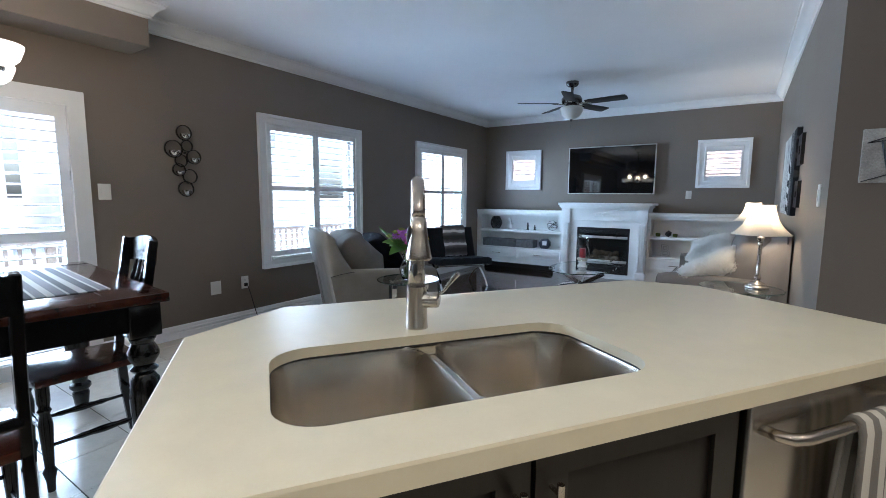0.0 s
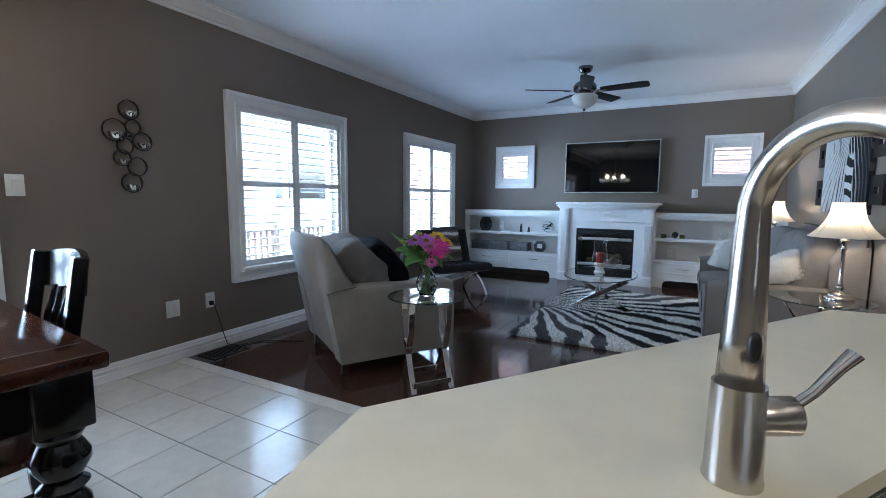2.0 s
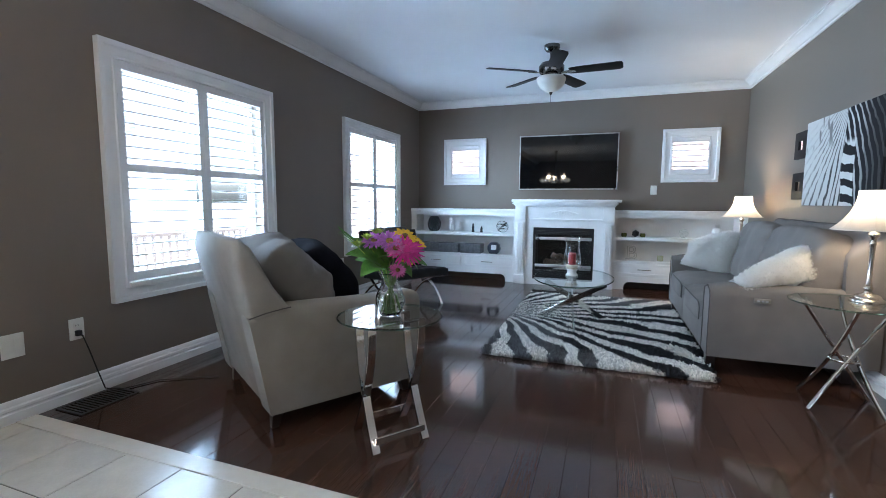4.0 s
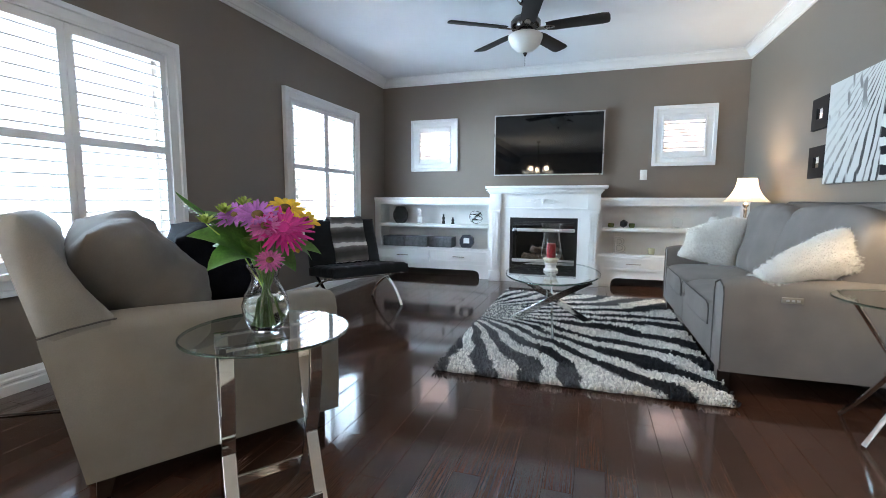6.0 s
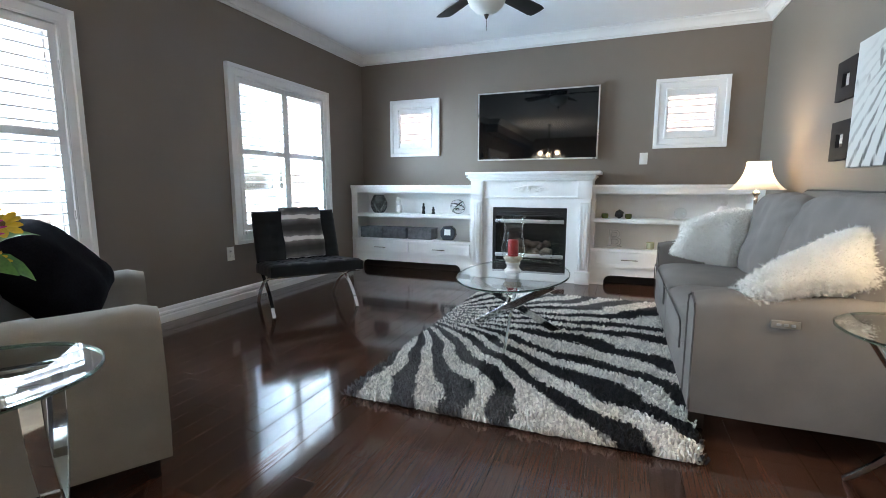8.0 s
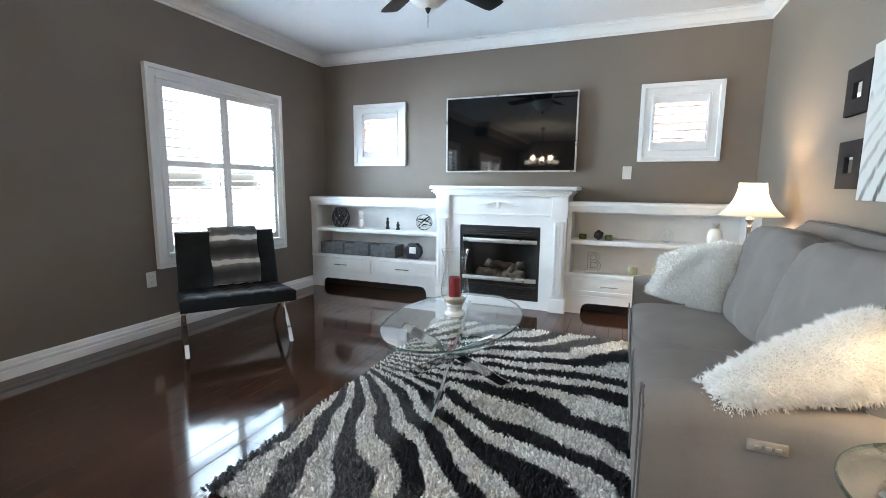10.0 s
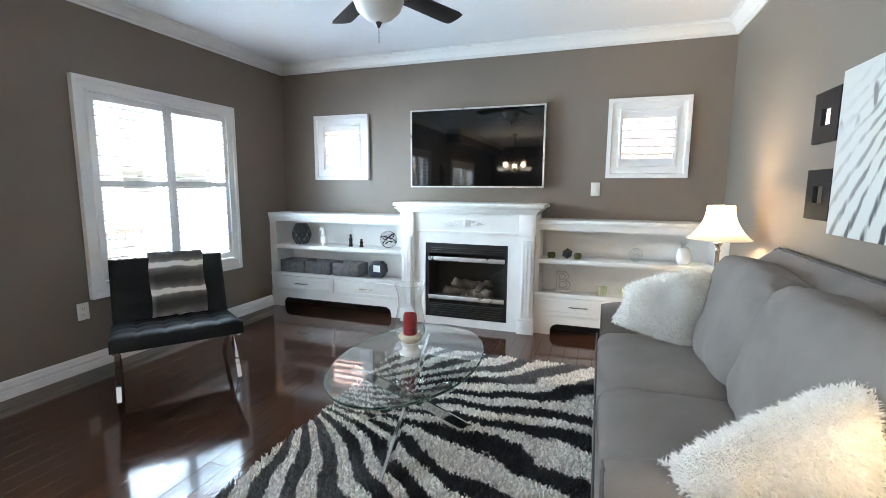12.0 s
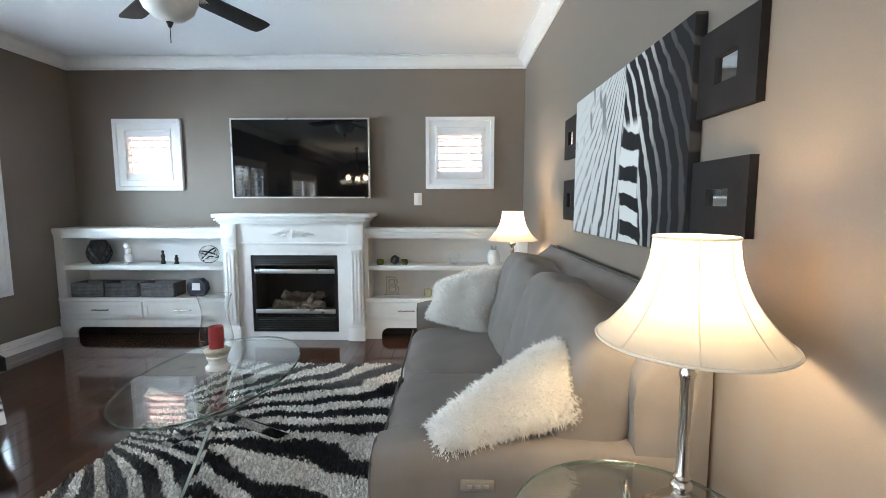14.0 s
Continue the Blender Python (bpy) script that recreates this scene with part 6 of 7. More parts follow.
def basket(x, label):
    t = thing("storage_basket", label, "basket", pose(x, 6.93, Z2), group="baskets on the shelf")
    bm = B()
    w, d, h = 0.155, 0.10, 0.128
    for q in ((-w, -d, w, -d + 0.008), (-w, d - 0.008, w, d), (-w, -d + 0.008, -w + 0.008, d - 0.008), (w - 0.008, -d + 0.008, w, d - 0.008)):
        box(bm, q[0], q[1], 0.0, q[2], q[3], h)
    box(bm, -w, -d, 0.0, w, d, 0.006)
    part("body", bm, M_BASKET, t, smooth=None)
    bm = B()
    for i in range(9):
        z = 0.010 + i * 0.0135
        pts = []
        for k in range(24):
            pts.append((-w + 2 * w * k / 23, -d - 0.002 - 0.002 * ((k + i) % 2), z))
        tube(bm, pts, 0.0062, 5)
    tube(bm, [(-w, -d, h), (w, -d, h), (w, d, h), (-w, d, h)], 0.007, 6, closed=True)
    part("weave", bm, M_BASKET, t, smooth=0.8)


for x in (-3.70, -3.375, -3.03):
    basket(x, "grey woven storage basket on the lower shelf")
clock = thing("photo_cube", "dark faceted photo holder with a pale screen", "ornament", pose(-2.69, 6.92, Z2 + 0.0))
bm = B()
prism(bm, [(-0.06, 0.0), (0.06, 0.0), (0.095, 0.06), (0.085, 0.13), (0.04, 0.17), (-0.05, 0.165), (-0.09, 0.11), (-0.09, 0.05)], -0.045, 0.045, 0.008, axis='y')
part("body", bm, surface("dark_blue_ceramic", (0.045, 0.05, 0.065), 0.2, vary=0.2), clock)
bm = B()
prism(bm, [(-0.035, 0.06), (0.045, 0.06), (0.045, 0.13), (-0.03, 0.13)], -0.049, -0.0455, axis='y')
part("face", bm, M_CERAMIC, clock, smooth=None)

for x, r, mat, lab in ((-0.915, 0.036, M_GREENGLASS, "small green glass votive holder"), (-0.775, 0.050, M_BLACK, "black faceted round ornament"), (-0.685, 0.034, M_GREENGLASS, "small green glass votive holder")):
    bm = B()
    if mat is M_BLACK:
        bmesh.ops.create_icosphere(bm, subdivisions=1, radius=r, matrix=Matrix.Translation((0, 0, r * 0.93)))
        solo("ornament", bm, mat, lab + " on the shelf", "ornament", smooth=None, m=pose(x, 6.90, Z1))
    else:
        lathe(bm, [(0.0, 0.0), (r * 0.8, 0.0), (r, 0.02), (r * 0.95, 0.045), (r * 0.85, 0.050), (r * 0.8, 0.03), (0.0, 0.02)], 20)
        solo("votive_holder", bm, mat, lab + " on the shelf", "candle holder", smooth=0.8, m=pose(x, 6.90, Z1))
bm = B()
bmesh.ops.create_uvsphere(bm, u_segments=28, v_segments=16, radius=0.058, matrix=Matrix.Translation((0, 0, 0.064)))
lathe(bm, [(0.022, 0.0), (0.026, 0.002), (0.020, 0.010), (0.016, 0.010), (0.018, 0.002), (0.022, 0.0)], 20, cap=False)
solo("glass_ball", bm, M_PANE, "clear round glass ball on the shelf", "ornament", smooth=3.2, m=pose(-0.205, 6.92, Z1))
pj = thing("lidded_jar", "white pineapple-shaped ceramic jar on the shelf", "jar", pose(0.165, 6.92, Z1))
bm = B()
lathe(bm, [(0.0, 0.0), (0.040, 0.0), (0.056, 0.03), (0.060, 0.075), (0.050, 0.12), (0.034, 0.142), (0.0, 0.142)], 24)
part("body", bm, M_CERAMIC, pj, smooth=3.2)
bm = B()
for k in range(8):
    a = k * 0.785
    leaf(bm, (0.012 * math.cos(a), 0.012 * math.sin(a), 0.14), (0.032 * math.cos(a), 0.032 * math.sin(a), 0.185 + 0.01 * (k % 2)), 0.016, 0.2, 0.004)
bmesh.ops.solidify(bm, geom=bm.faces[:], thickness=0.003)
part("lid", bm, M_CERAMIC, pj, smooth=3.2)
mono = thing("letter_ornament", "clear letter B ornament standing on the lower shelf", "ornament", pose(-0.81, 6.93, Z2))
cu = bpy.data.curves.new("letter", 'FONT')
cu.body, cu.size, cu.extrude, cu.bevel_depth = "B", 0.25, 0.006, 0.004
cu.fill_mode = 'NONE'
cu.align_x = 'CENTER'
tmp = bpy.data.objects.new("tmp", cu)
scene.collection.objects.link(tmp)
bpy.context.view_layer.update()
me = bpy.data.meshes.new_from_object(tmp)
bpy.data.objects.remove(tmp)
me.name = "letter"
me.materials.append(surface("acrylic", (0.55, 0.55, 0.53), 0.15, vary=0.05, bump=0.0))
lb = new("letter", me)
lb.parent, lb.rotation_euler, lb.location = mono, (math.pi / 2, 0, 0), (0, 0, 0.012)
bm = B()
box(bm, -0.075, -0.03, 0.0, 0.075, 0.03, 0.012, 0.003)
part("base", bm, M_CERAMIC, mono)
for x in (-0.462, -0.26):
    bm = B()
    lathe(bm, [(0.0, 0.0), (0.032, 0.0), (0.038, 0.02), (0.038, 0.07), (0.034, 0.07), (0.032, 0.02), (0.0, 0.015)], 20)
    solo("votive_holder", bm, surface("pale_green_glass", (0.50, 0.50, 0.33), 0.15, vary=0.1, bump=0.0), "pale green glass votive on the lower shelf", "candle holder", smooth=0.8, m=pose(x, 6.91, Z2))

# ---- pictures ----
cv = thing("canvas_print", "large black and white striped canvas print", "canvas print", pose(EX - 0.001, 4.578, 1.478))
bm = B()
box(bm, -0.036, -0.592, -0.345, 0.0, 0.592, 0.345, 0.003)
part("stretched_canvas", bm, M_CANVAS, cv)
frng = random.Random(3)


def small_frame(y, z, w, h, label):
    t = thing("picture_frame", label, "picture frame", pose(EX - 0.001, y, z), group="small mirrored frames")
    bm = B()
    ring_box(bm, 'y', -0.022, 0.0, -w / 2, w / 2, -h / 2, h / 2, w * 0.31)
    part("frame", bm, M_FRAMEDARK, t, smooth=None)
    bm = B()
    box(bm, -0.012, -w * 0.19, -h * 0.19, -0.004, w * 0.19, h * 0.19)
    part("mirror", bm, M_MIRROR, t, "small square mirror", smooth=None)


small_frame(3.855, 1.635, 0.25, 0.225, "dark square frame with a small mirror")
small_frame(3.86, 1.302, 0.25, 0.20, "dark square frame with a small mirror")
small_frame(5.34, 1.662, 0.25, 0.235, "dark square frame with a small mirror")
small_frame(5.335, 1.302, 0.25, 0.235, "dark square frame with a small mirror")
kp = thing("canvas_print", "small grey canvas with dark branch lines", "canvas print", pose(0.72, EY - 0.001, 1.468))
bm = B()
box(bm, -0.145, -0.025, -0.125, 0.145, 0.0, 0.125, 0.003)
part("stretched_canvas", bm, surface("grey_wash_canvas", (0.36, 0.34, 0.31), 0.7, vary=0.3, scale=12), kp)
bm = B()
for a, b, r in (((-0.13, -0.028, 0.06), (0.02, -0.028, 0.115), 0.006), ((-0.13, -0.028, 0.06), (0.14, -0.028, 0.09), 0.004), ((-0.08, -0.028, 0.07), (-0.05, -0.028, -0.08), 0.008), ((-0.14, -0.028, -0.12), (0.14, -0.028, -0.02), 0.006)):
    tube(bm, [a, b], r, 6, flat=0.4)
part("painted_branch", bm, M_BLACK, kp)

# ---- wall candle sconce ----
sc = thing("wall_sconce", "dark metal wall sconce of linked rings with cups", "wall sconce", pose(WX, 1.55, 0))
for y, z, r, cup in ((0.015, 1.800, 0.062, 1), (-0.078, 1.655, 0.072, 1), (0.035, 1.690, 0.047, 0), (0.090, 1.598, 0.060, 1), (-0.020, 1.560, 0.050, 0), (-0.042, 1.480, 0.052, 1), (0.048, 1.428, 0.060, 0), (0.008, 1.318, 0.064, 1)):
    bm = B()
    bar(bm, [(0.022, y + r * math.cos(2 * math.pi * i / 32), z + r * math.sin(2 * math.pi * i / 32)) for i in range(33)], 0.018, 0.006, (1, 0, 0))
    rg = part("ring", bm, M_DARKIRON, sc)
    if cup:
        bm = B()
        lathe(bm, [(0.0, 0.0), (r * 0.45, 0.002), (r * 0.62, r * 0.3), (r * 0.66, r * 0.62), (r * 0.60, r * 0.62), (r * 0.5, r * 0.2), (0.0, r * 0.1)], 20, (0.042, y, z - r * 0.80))
        cp = part("cup", bm, M_CHROME, rg, "mirrored votive cup", smooth=0.8)
bm = B()
for y, z in ((0.015, 1.735), (-0.02, 1.51), (0.03, 1.372), (0.02, 1.63)):
    tube(bm, [(0.0, y, z), (0.024, y, z)], 0.008, 8)
part("wall_mount", bm, M_DARKIRON, sc)

# ---- kitchen island ----
IM = Matrix.Translation((-0.443, -0.354, 0)) @ Matrix.Rotation(math.atan2(0.82, 0.572), 4, 'Z')


def rrect(x0, y0, x1, y1, r, n=6):
    out = []
    for cx, cy, a0 in ((x1 - r, y1 - r, 0), (x0 + r, y1 - r, 90), (x0 + r, y0 + r, 180), (x1 - r, y0 + r, 270)):
        for i in range(n + 1):
            a = radians(a0 + 90 * i / n)
            out.append((cx + r * math.cos(a), cy + r * math.sin(a)))
    return out


top = thing("worktop", "cream speckled quartz worktop with a sink cut-out", "worktop", IM)
OUT = [(0.0, -0.024), (1.81, -0.024), (1.81, 0.715), (1.635, 0.918), (0.235, 0.912), (0.0, 0.672)]
HOLE = rrect(0.195, 0.112, 0.955, 0.492, 0.085, 8)


def slab(bm, outer, hole, z0, z1, ease=0.005):
    """A slab with one opening, its outer rim eased."""
    def ins(poly, d):
        c = Vector((sum(p[0] for p in poly) / len(poly), sum(p[1] for p in poly) / len(poly)))
        return [(p[0] + (c.x - p[0]) * d / max(0.1, (c - Vector(p)).length), p[1] + (c.y - p[1]) * d / max(0.1, (c - Vector(p)).length)) for p in poly]
    o_lo = [bm.verts.new((*p, z0)) for p in outer]
    o_md = [bm.verts.new((*p, z1 - ease)) for p in outer]
    o_hi = [bm.verts.new((*p, z1)) for p in ins(outer, ease)]
    h_hi = [bm.verts.new((*p, z1)) for p in hole]
    h_lo = [bm.verts.new((*p, z0 + 0.013)) for p in hole]
    n, k = len(outer), len(hole)
    for i in range(n):
        j = (i + 1) % n
        bm.faces.new((o_lo[i], o_lo[j], o_md[j], o_md[i]))
        bm.faces.new((o_md[i], o_md[j], o_hi[j], o_hi[i]))
    for i in range(k):
        j = (i + 1) % k
        bm.faces.new((h_lo[j], h_lo[i], h_hi[i], h_hi[j]))
    for a, b in ((o_hi, h_hi), (o_lo, h_lo)):
        es = [bm.edges.get((a[i], a[(i + 1) % n])) for i in range(n)] + [bm.edges.get((b[i], b[(i + 1) % k])) for i in range(k)]
        bmesh.ops.triangle_fill(bm, edges=es, use_beauty=True)
    bmesh.ops.recalc_face_normals(bm, faces=bm.faces[:])


bm = B()
slab(bm, OUT, HOLE, 0.877, 0.916)
part("quartz_slab", bm, M_QUARTZ, top, smooth=0.3)

sink = thing("sink", "double-bowl brushed steel undermount sink", "sink", IM @ pose(0, 0, 0.013))
for x0, x1 in ((0.185, 0.548), (0.572, 0.965)):
    bm = B()
    prof = [(0.0, 0.8765), (0.006, 0.86), (0.012, 0.74), (0.022, 0.695), (0.055, 0.680)]
    rings = []
    for o, z in prof:
        rings.append([bm.verts.new((*p, z)) for p in rrect(x0 + o, 0.102 + o, x1 - o, 0.502 - o, 0.075, 8)])
    for a, b in zip(rings, rings[1:]):
        for i in range(len(a)):
            bm.faces.new((a[i], a[(i + 1) % len(a)], b[(i + 1) % len(a)], b[i]))
    bm.faces.new(rings[-1])
    bmesh.ops.recalc_face_normals(bm, faces=bm.faces[:])
    bo = part("bowl", bm, M_STEEL, sink, smooth=0.8)
    bm = B()
    lathe(bm, [(0.0, 0.002), (0.028, 0.002), (0.045, 0.006), (0.050, 0.004), (0.050, 0.0), (0.0, 0.0)], 24, ((x0 + x1) / 2, 0.32, 0.681))
    part("drain", bm, M_CHROME, bo, smooth=0.8)
bm = B()
box(bm, 0.543, 0.105, 0.835, 0.577, 0.499, 0.8735, 0.012, 3)
for y0, sg in ((0.102, 1), (0.502, -1)):
    arc = [(0.075 * (1 - math.sin(a)), 0.075 * (1 - math.cos(a))) for a in (math.pi / 2 * k / 8 for k in range(9))]
    prism(bm, [(0.546 - q, y0 + sg * p) for p, q in arc] + [(0.574 + q, y0 + sg * p) for p, q in arc[::-1]], 0.858, 0.8745)
part("divider", bm, M_STEEL, sink)
# thin dark line round the sink opening, below the slab's inner edge
bm = B()
tube(bm, [(*p, 0.8765) for p in rrect(0.1935, 0.1105, 0.9565, 0.4935, 0.085, 8)], 0.003, 6, closed=True)
part("seal", bm, M_BLACK, sink, "thin dark line under the worktop edge", smooth=3.2)

fa = thing("faucet", "brushed nickel gooseneck pull-down faucet with side lever", "faucet", Matrix.Translation((-0.580, 0.430, 0.9165)))
SD = Vector((0.62, -0.785, 0))
bm = B()
lathe(bm, [(0.0, 0.0), (0.0305, 0.0), (0.0305, 0.004), (0.0290, 0.010), (0.0268, 0.112), (0.0, 0.112)], 32)
part("body", bm, M_NICKEL, fa, smooth=0.8)
bm = B()
pts = [Vector((0, 0, 0.112)), Vector((0, 0, 0.16)), Vector((0, 0, 0.22)), Vector((0, 0, 0.28))]
R = 0.088
for i in range(1, 21):
    a = math.pi * i / 20 * 0.97
    pts.append(SD * (R - R * math.cos(a)) + Vector((0, 0, 0.292 + R * math.sin(a))))
rad = [0.0235, 0.0215, 0.019, 0.0165] + [0.0155] * 20
tube(bm, pts, rad, 20, up=(SD.y, -SD.x, 0))
part("spout", bm, M_NICKEL, fa, smooth=3.2)
bm = B()
e = pts[-1]
d = (pts[-1] - pts[-2]).normalized()
tube(bm, [e, e + d * 0.004, e + d * 0.006, e + d * 0.032, e + d * 0.062, e + d * 0.086, e + d * 0.092, e + d * 0.096], [0.016, 0.016, 0.018, 0.0195, 0.0235, 0.0285, 0.0285, 0.024], 20, up=(SD.y, -SD.x, 0))
hd = part("spray_head", bm, M_NICKEL, fa, smooth=0.8)
bm = B()
sv = Vector((-0.7, -0.7, 0.0)).normalized()
puff(bm, 0.015, 0.015, 0.052, 2.6, 5, e + d * 0.045 + sv * 0.0185)
part("spray_button", bm, M_BLACK, hd, smooth=3.2)
bm = B()
puff(bm, 0.014, 0.014, 0.034, 2.4, 5, Vector((0.0085, -0.0185, 0.158)))
part("sensor_window", bm, M_BLACK, fa, smooth=3.2)
bm = B()
hv = Vector((0.93, 0.36, 0)).normalized()
tube(bm, [hv * 0.02 + Vector((0, 0, 0.075)), hv * 0.058 + Vector((0, 0, 0.078)), hv * 0.062 + Vector((0, 0, 0.078))], [0.021, 0.021, 0.016], 18)
tube(bm, [hv * 0.052 + Vector((0, 0, 0.085)), hv * 0.075 + Vector((0, 0, 0.105)), hv * 0.098 + Vector((0, 0, 0.135)), hv * 0.112 + Vector((0, 0, 0.150))], [0.008, 0.0075, 0.009, 0.011], 12, flat=0.6)
part("lever", bm, M_NICKEL, fa, "curved side lever", smooth=0.9)

isl = thing("island_cabinet", "dark espresso kitchen island cabinet with two doors", "cabinet", IM)
bm = B()
pts = [(0.06, 0.07), (1.09, 0.07), (1.09, 0.60), (1.72, 0.60), (1.72, 0.69), (1.60, 0.82), (0.27, 0.82), (0.06, 0.60)]
lo = [bm.verts.new((*p, 0.10)) for p in pts]
hi = [bm.verts.new((*p, 0.876)) for p in pts]
for i in range(len(pts)):
    j = (i + 1) % len(pts)
    bm.faces.new((lo[i], lo[j], hi[j], hi[i]))
bm.faces.new(lo[::-1])
bmesh.ops.recalc_face_normals(bm, faces=bm.faces[:])
part("body", bm, M_ESPRESSO, isl, smooth=None)
bm = B()
prism(bm, [(0.09, 0.12), (1.69, 0.12), (1.69, 0.66), (1.58, 0.78), (0.29, 0.78), (0.09, 0.58)], 0.001, 0.10)
part("toe_kick", bm, M_ESPRESSO, isl, smooth=None)
for x0, x1 in ((0.10, 0.59), (0.60, 1.085)):
    bm = B()
    box(bm, x0, 0.046, 0.13, x1, 0.069, 0.862, 0.003)
    dr = part("cabinet_door", bm, M_ESPRESSO, isl)
    bm = B()
    ring_box(bm, 'x', 0.036, 0.0455, x0, x1, 0.13, 0.862, 0.065)
    part("door_frame", bm, M_ESPRESSO, dr, smooth=None)
    bm = B()
    hx = x1 - 0.03 if x0 < 0.3 else x0 + 0.03
    tube(bm, [(hx, 0.008, 0.67), (hx, 0.008, 0.80)], 0.0065, 10)
    for z in (0.69, 0.78):
        tube(bm, [(hx, 0.008, z), (hx, 0.037, z)], 0.004, 8)
    part("handle", bm, M_NICKEL, dr, "brushed nickel bar handle")
dw = thing("dishwasher", "stainless steel dishwasher built into the island", "dishwasher", IM)
bm = B()
box(bm, 1.10, 0.05, 0.10, 1.70, 0.59, 0.865, 0.004)
part("body", bm, M_BLACK, dw)
bm = B()
box(bm, 1.10, 0.020, 0.11, 1.70, 0.0495, 0.866, 0.006)
part("door", bm, M_STEEL, dw, "brushed stainless door")
bm = B()
n = 14
tube(bm, [(1.135, 0.022, 0.792), (1.137, -0.010, 0.792), (1.15, -0.030, 0.792), (1.18, -0.038, 0.792), (1.40, -0.040, 0.792), (1.62, -0.038, 0.792), (1.65, -0.030, 0.792), (1.663, -0.010, 0.792), (1.665, 0.022, 0.792)], 0.0125, 14)
part("handle", bm, M_NICKEL, dw, "tubular steel handle", smooth=3.2)
tw = thing("tea_towel", "grey and cream striped towel over the dishwasher handle", "towel", IM)
bm = B()
rows = []
for k, (y, z) in enumerate(((-0.008, 0.50), (-0.010, 0.62), (-0.016, 0.74), (-0.020, 0.795), (-0.030, 0.812), (-0.042, 0.814), (-0.055, 0.806), (-0.062, 0.78), (-0.064, 0.68), (-0.066, 0.56), (-0.066, 0.44))):
    rows.append([bm.verts.new((1.325 + 0.25 * i / 16, y + 0.008 * math.sin(i * 1.1) * (abs(k - 5) / 5), z)) for i in range(17)])
for a, b in zip(rows, rows[1:]):
    for i in range(16):
        bm.faces.new((a[i], a[i + 1], b[i + 1], b[i]))
bmesh.ops.recalc_face_normals(bm, faces=bm.faces[:])
bmesh.ops.solidify(bm, geom=bm.faces[:], thickness=0.010)
part("cloth", bm, M_TOWEL, tw, smooth=3.2)

# ---- dining corner ----
TH = 0.868
DM = pose(-2.54, -0.125, 0, 0, 0, -6)
dt = thing("dining_table", "dark cherry and black dining table with turned legs", "dining table", DM)
DW, DD = 0.665, 0.585
bm = B()
box(bm, -DW, -DD, TH - 0.042, DW, DD, TH - 0.001, 0.008)
part("tabletop", bm, M_CHERRY, dt, "glossy dark cherry planked top")
bm = B()
for k in range(-2, 3):
    box(bm, -DW + 0.12, k * 0.19 - 0.0015, TH - 0.0012, DW - 0.12, k * 0.19 + 0.0015, TH - 0.0003)
for s in (-1, 1):
    box(bm, s * (DW - 0.12) - 0.0015, -DD + 0.01, TH - 0.0012, s * (DW - 0.12) + 0.0015, DD - 0.01, TH - 0.0003)
part("plank_seam", bm, M_BLACK, dt, smooth=None)
bm = B()
for s in (-1, 1):
    box(bm, -DW + 0.10, s * (DD - 0.06) - 0.012, TH - 0.155, DW - 0.10, s * (DD - 0.06) + 0.012, TH - 0.042)
    box(bm, s * (DW - 0.06) - 0.012, -DD + 0.10, TH - 0.155, s * (DW - 0.06) + 0.012, DD - 0.10, TH - 0.042)
part("apron", bm, M_BLACKWOOD, dt, smooth=None)
LEGP = [(0.0, 0.0), (0.030, 0.0), (0.034, 0.03), (0.042, 0.10), (0.036, 0.115), (0.052, 0.135), (0.052, 0.155), (0.036, 0.17), (0.040, 0.20), (0.056, 0.30), (0.060, 0.42), (0.052, 0.50), (0.036, 0.525), (0.052, 0.545), (0.036, 0.56), (0.058, 0.60), (0.058, 0.62), (0.040, 0.655), (0.050, 0.675), (0.044, 0.69), (0.0, 0.69)]
for x in (-DW + 0.085, DW - 0.085):
    for y in (-DD + 0.085, DD - 0.085):
        bm = B()
        lathe(bm, LEGP, 24, (x, y, 0))
        box(bm, x - 0.058, y - 0.058, 0.688, x + 0.058, y + 0.058, TH - 0.042, 0.006)
        part("leg", bm, M_BLACKWOOD, dt, "thick turned black leg", smooth=0.8)
rn = thing("table_runner", "grey and white striped runner on the dining table", "table runner", DM @ Matrix.Translation((0, 0, TH)))
bm = B()
box(bm, -0.44, -0.16, 0.0, 0.44, 0.44, 0.004, 0.0015)
part("cloth", bm, M_RUNNER, rn)


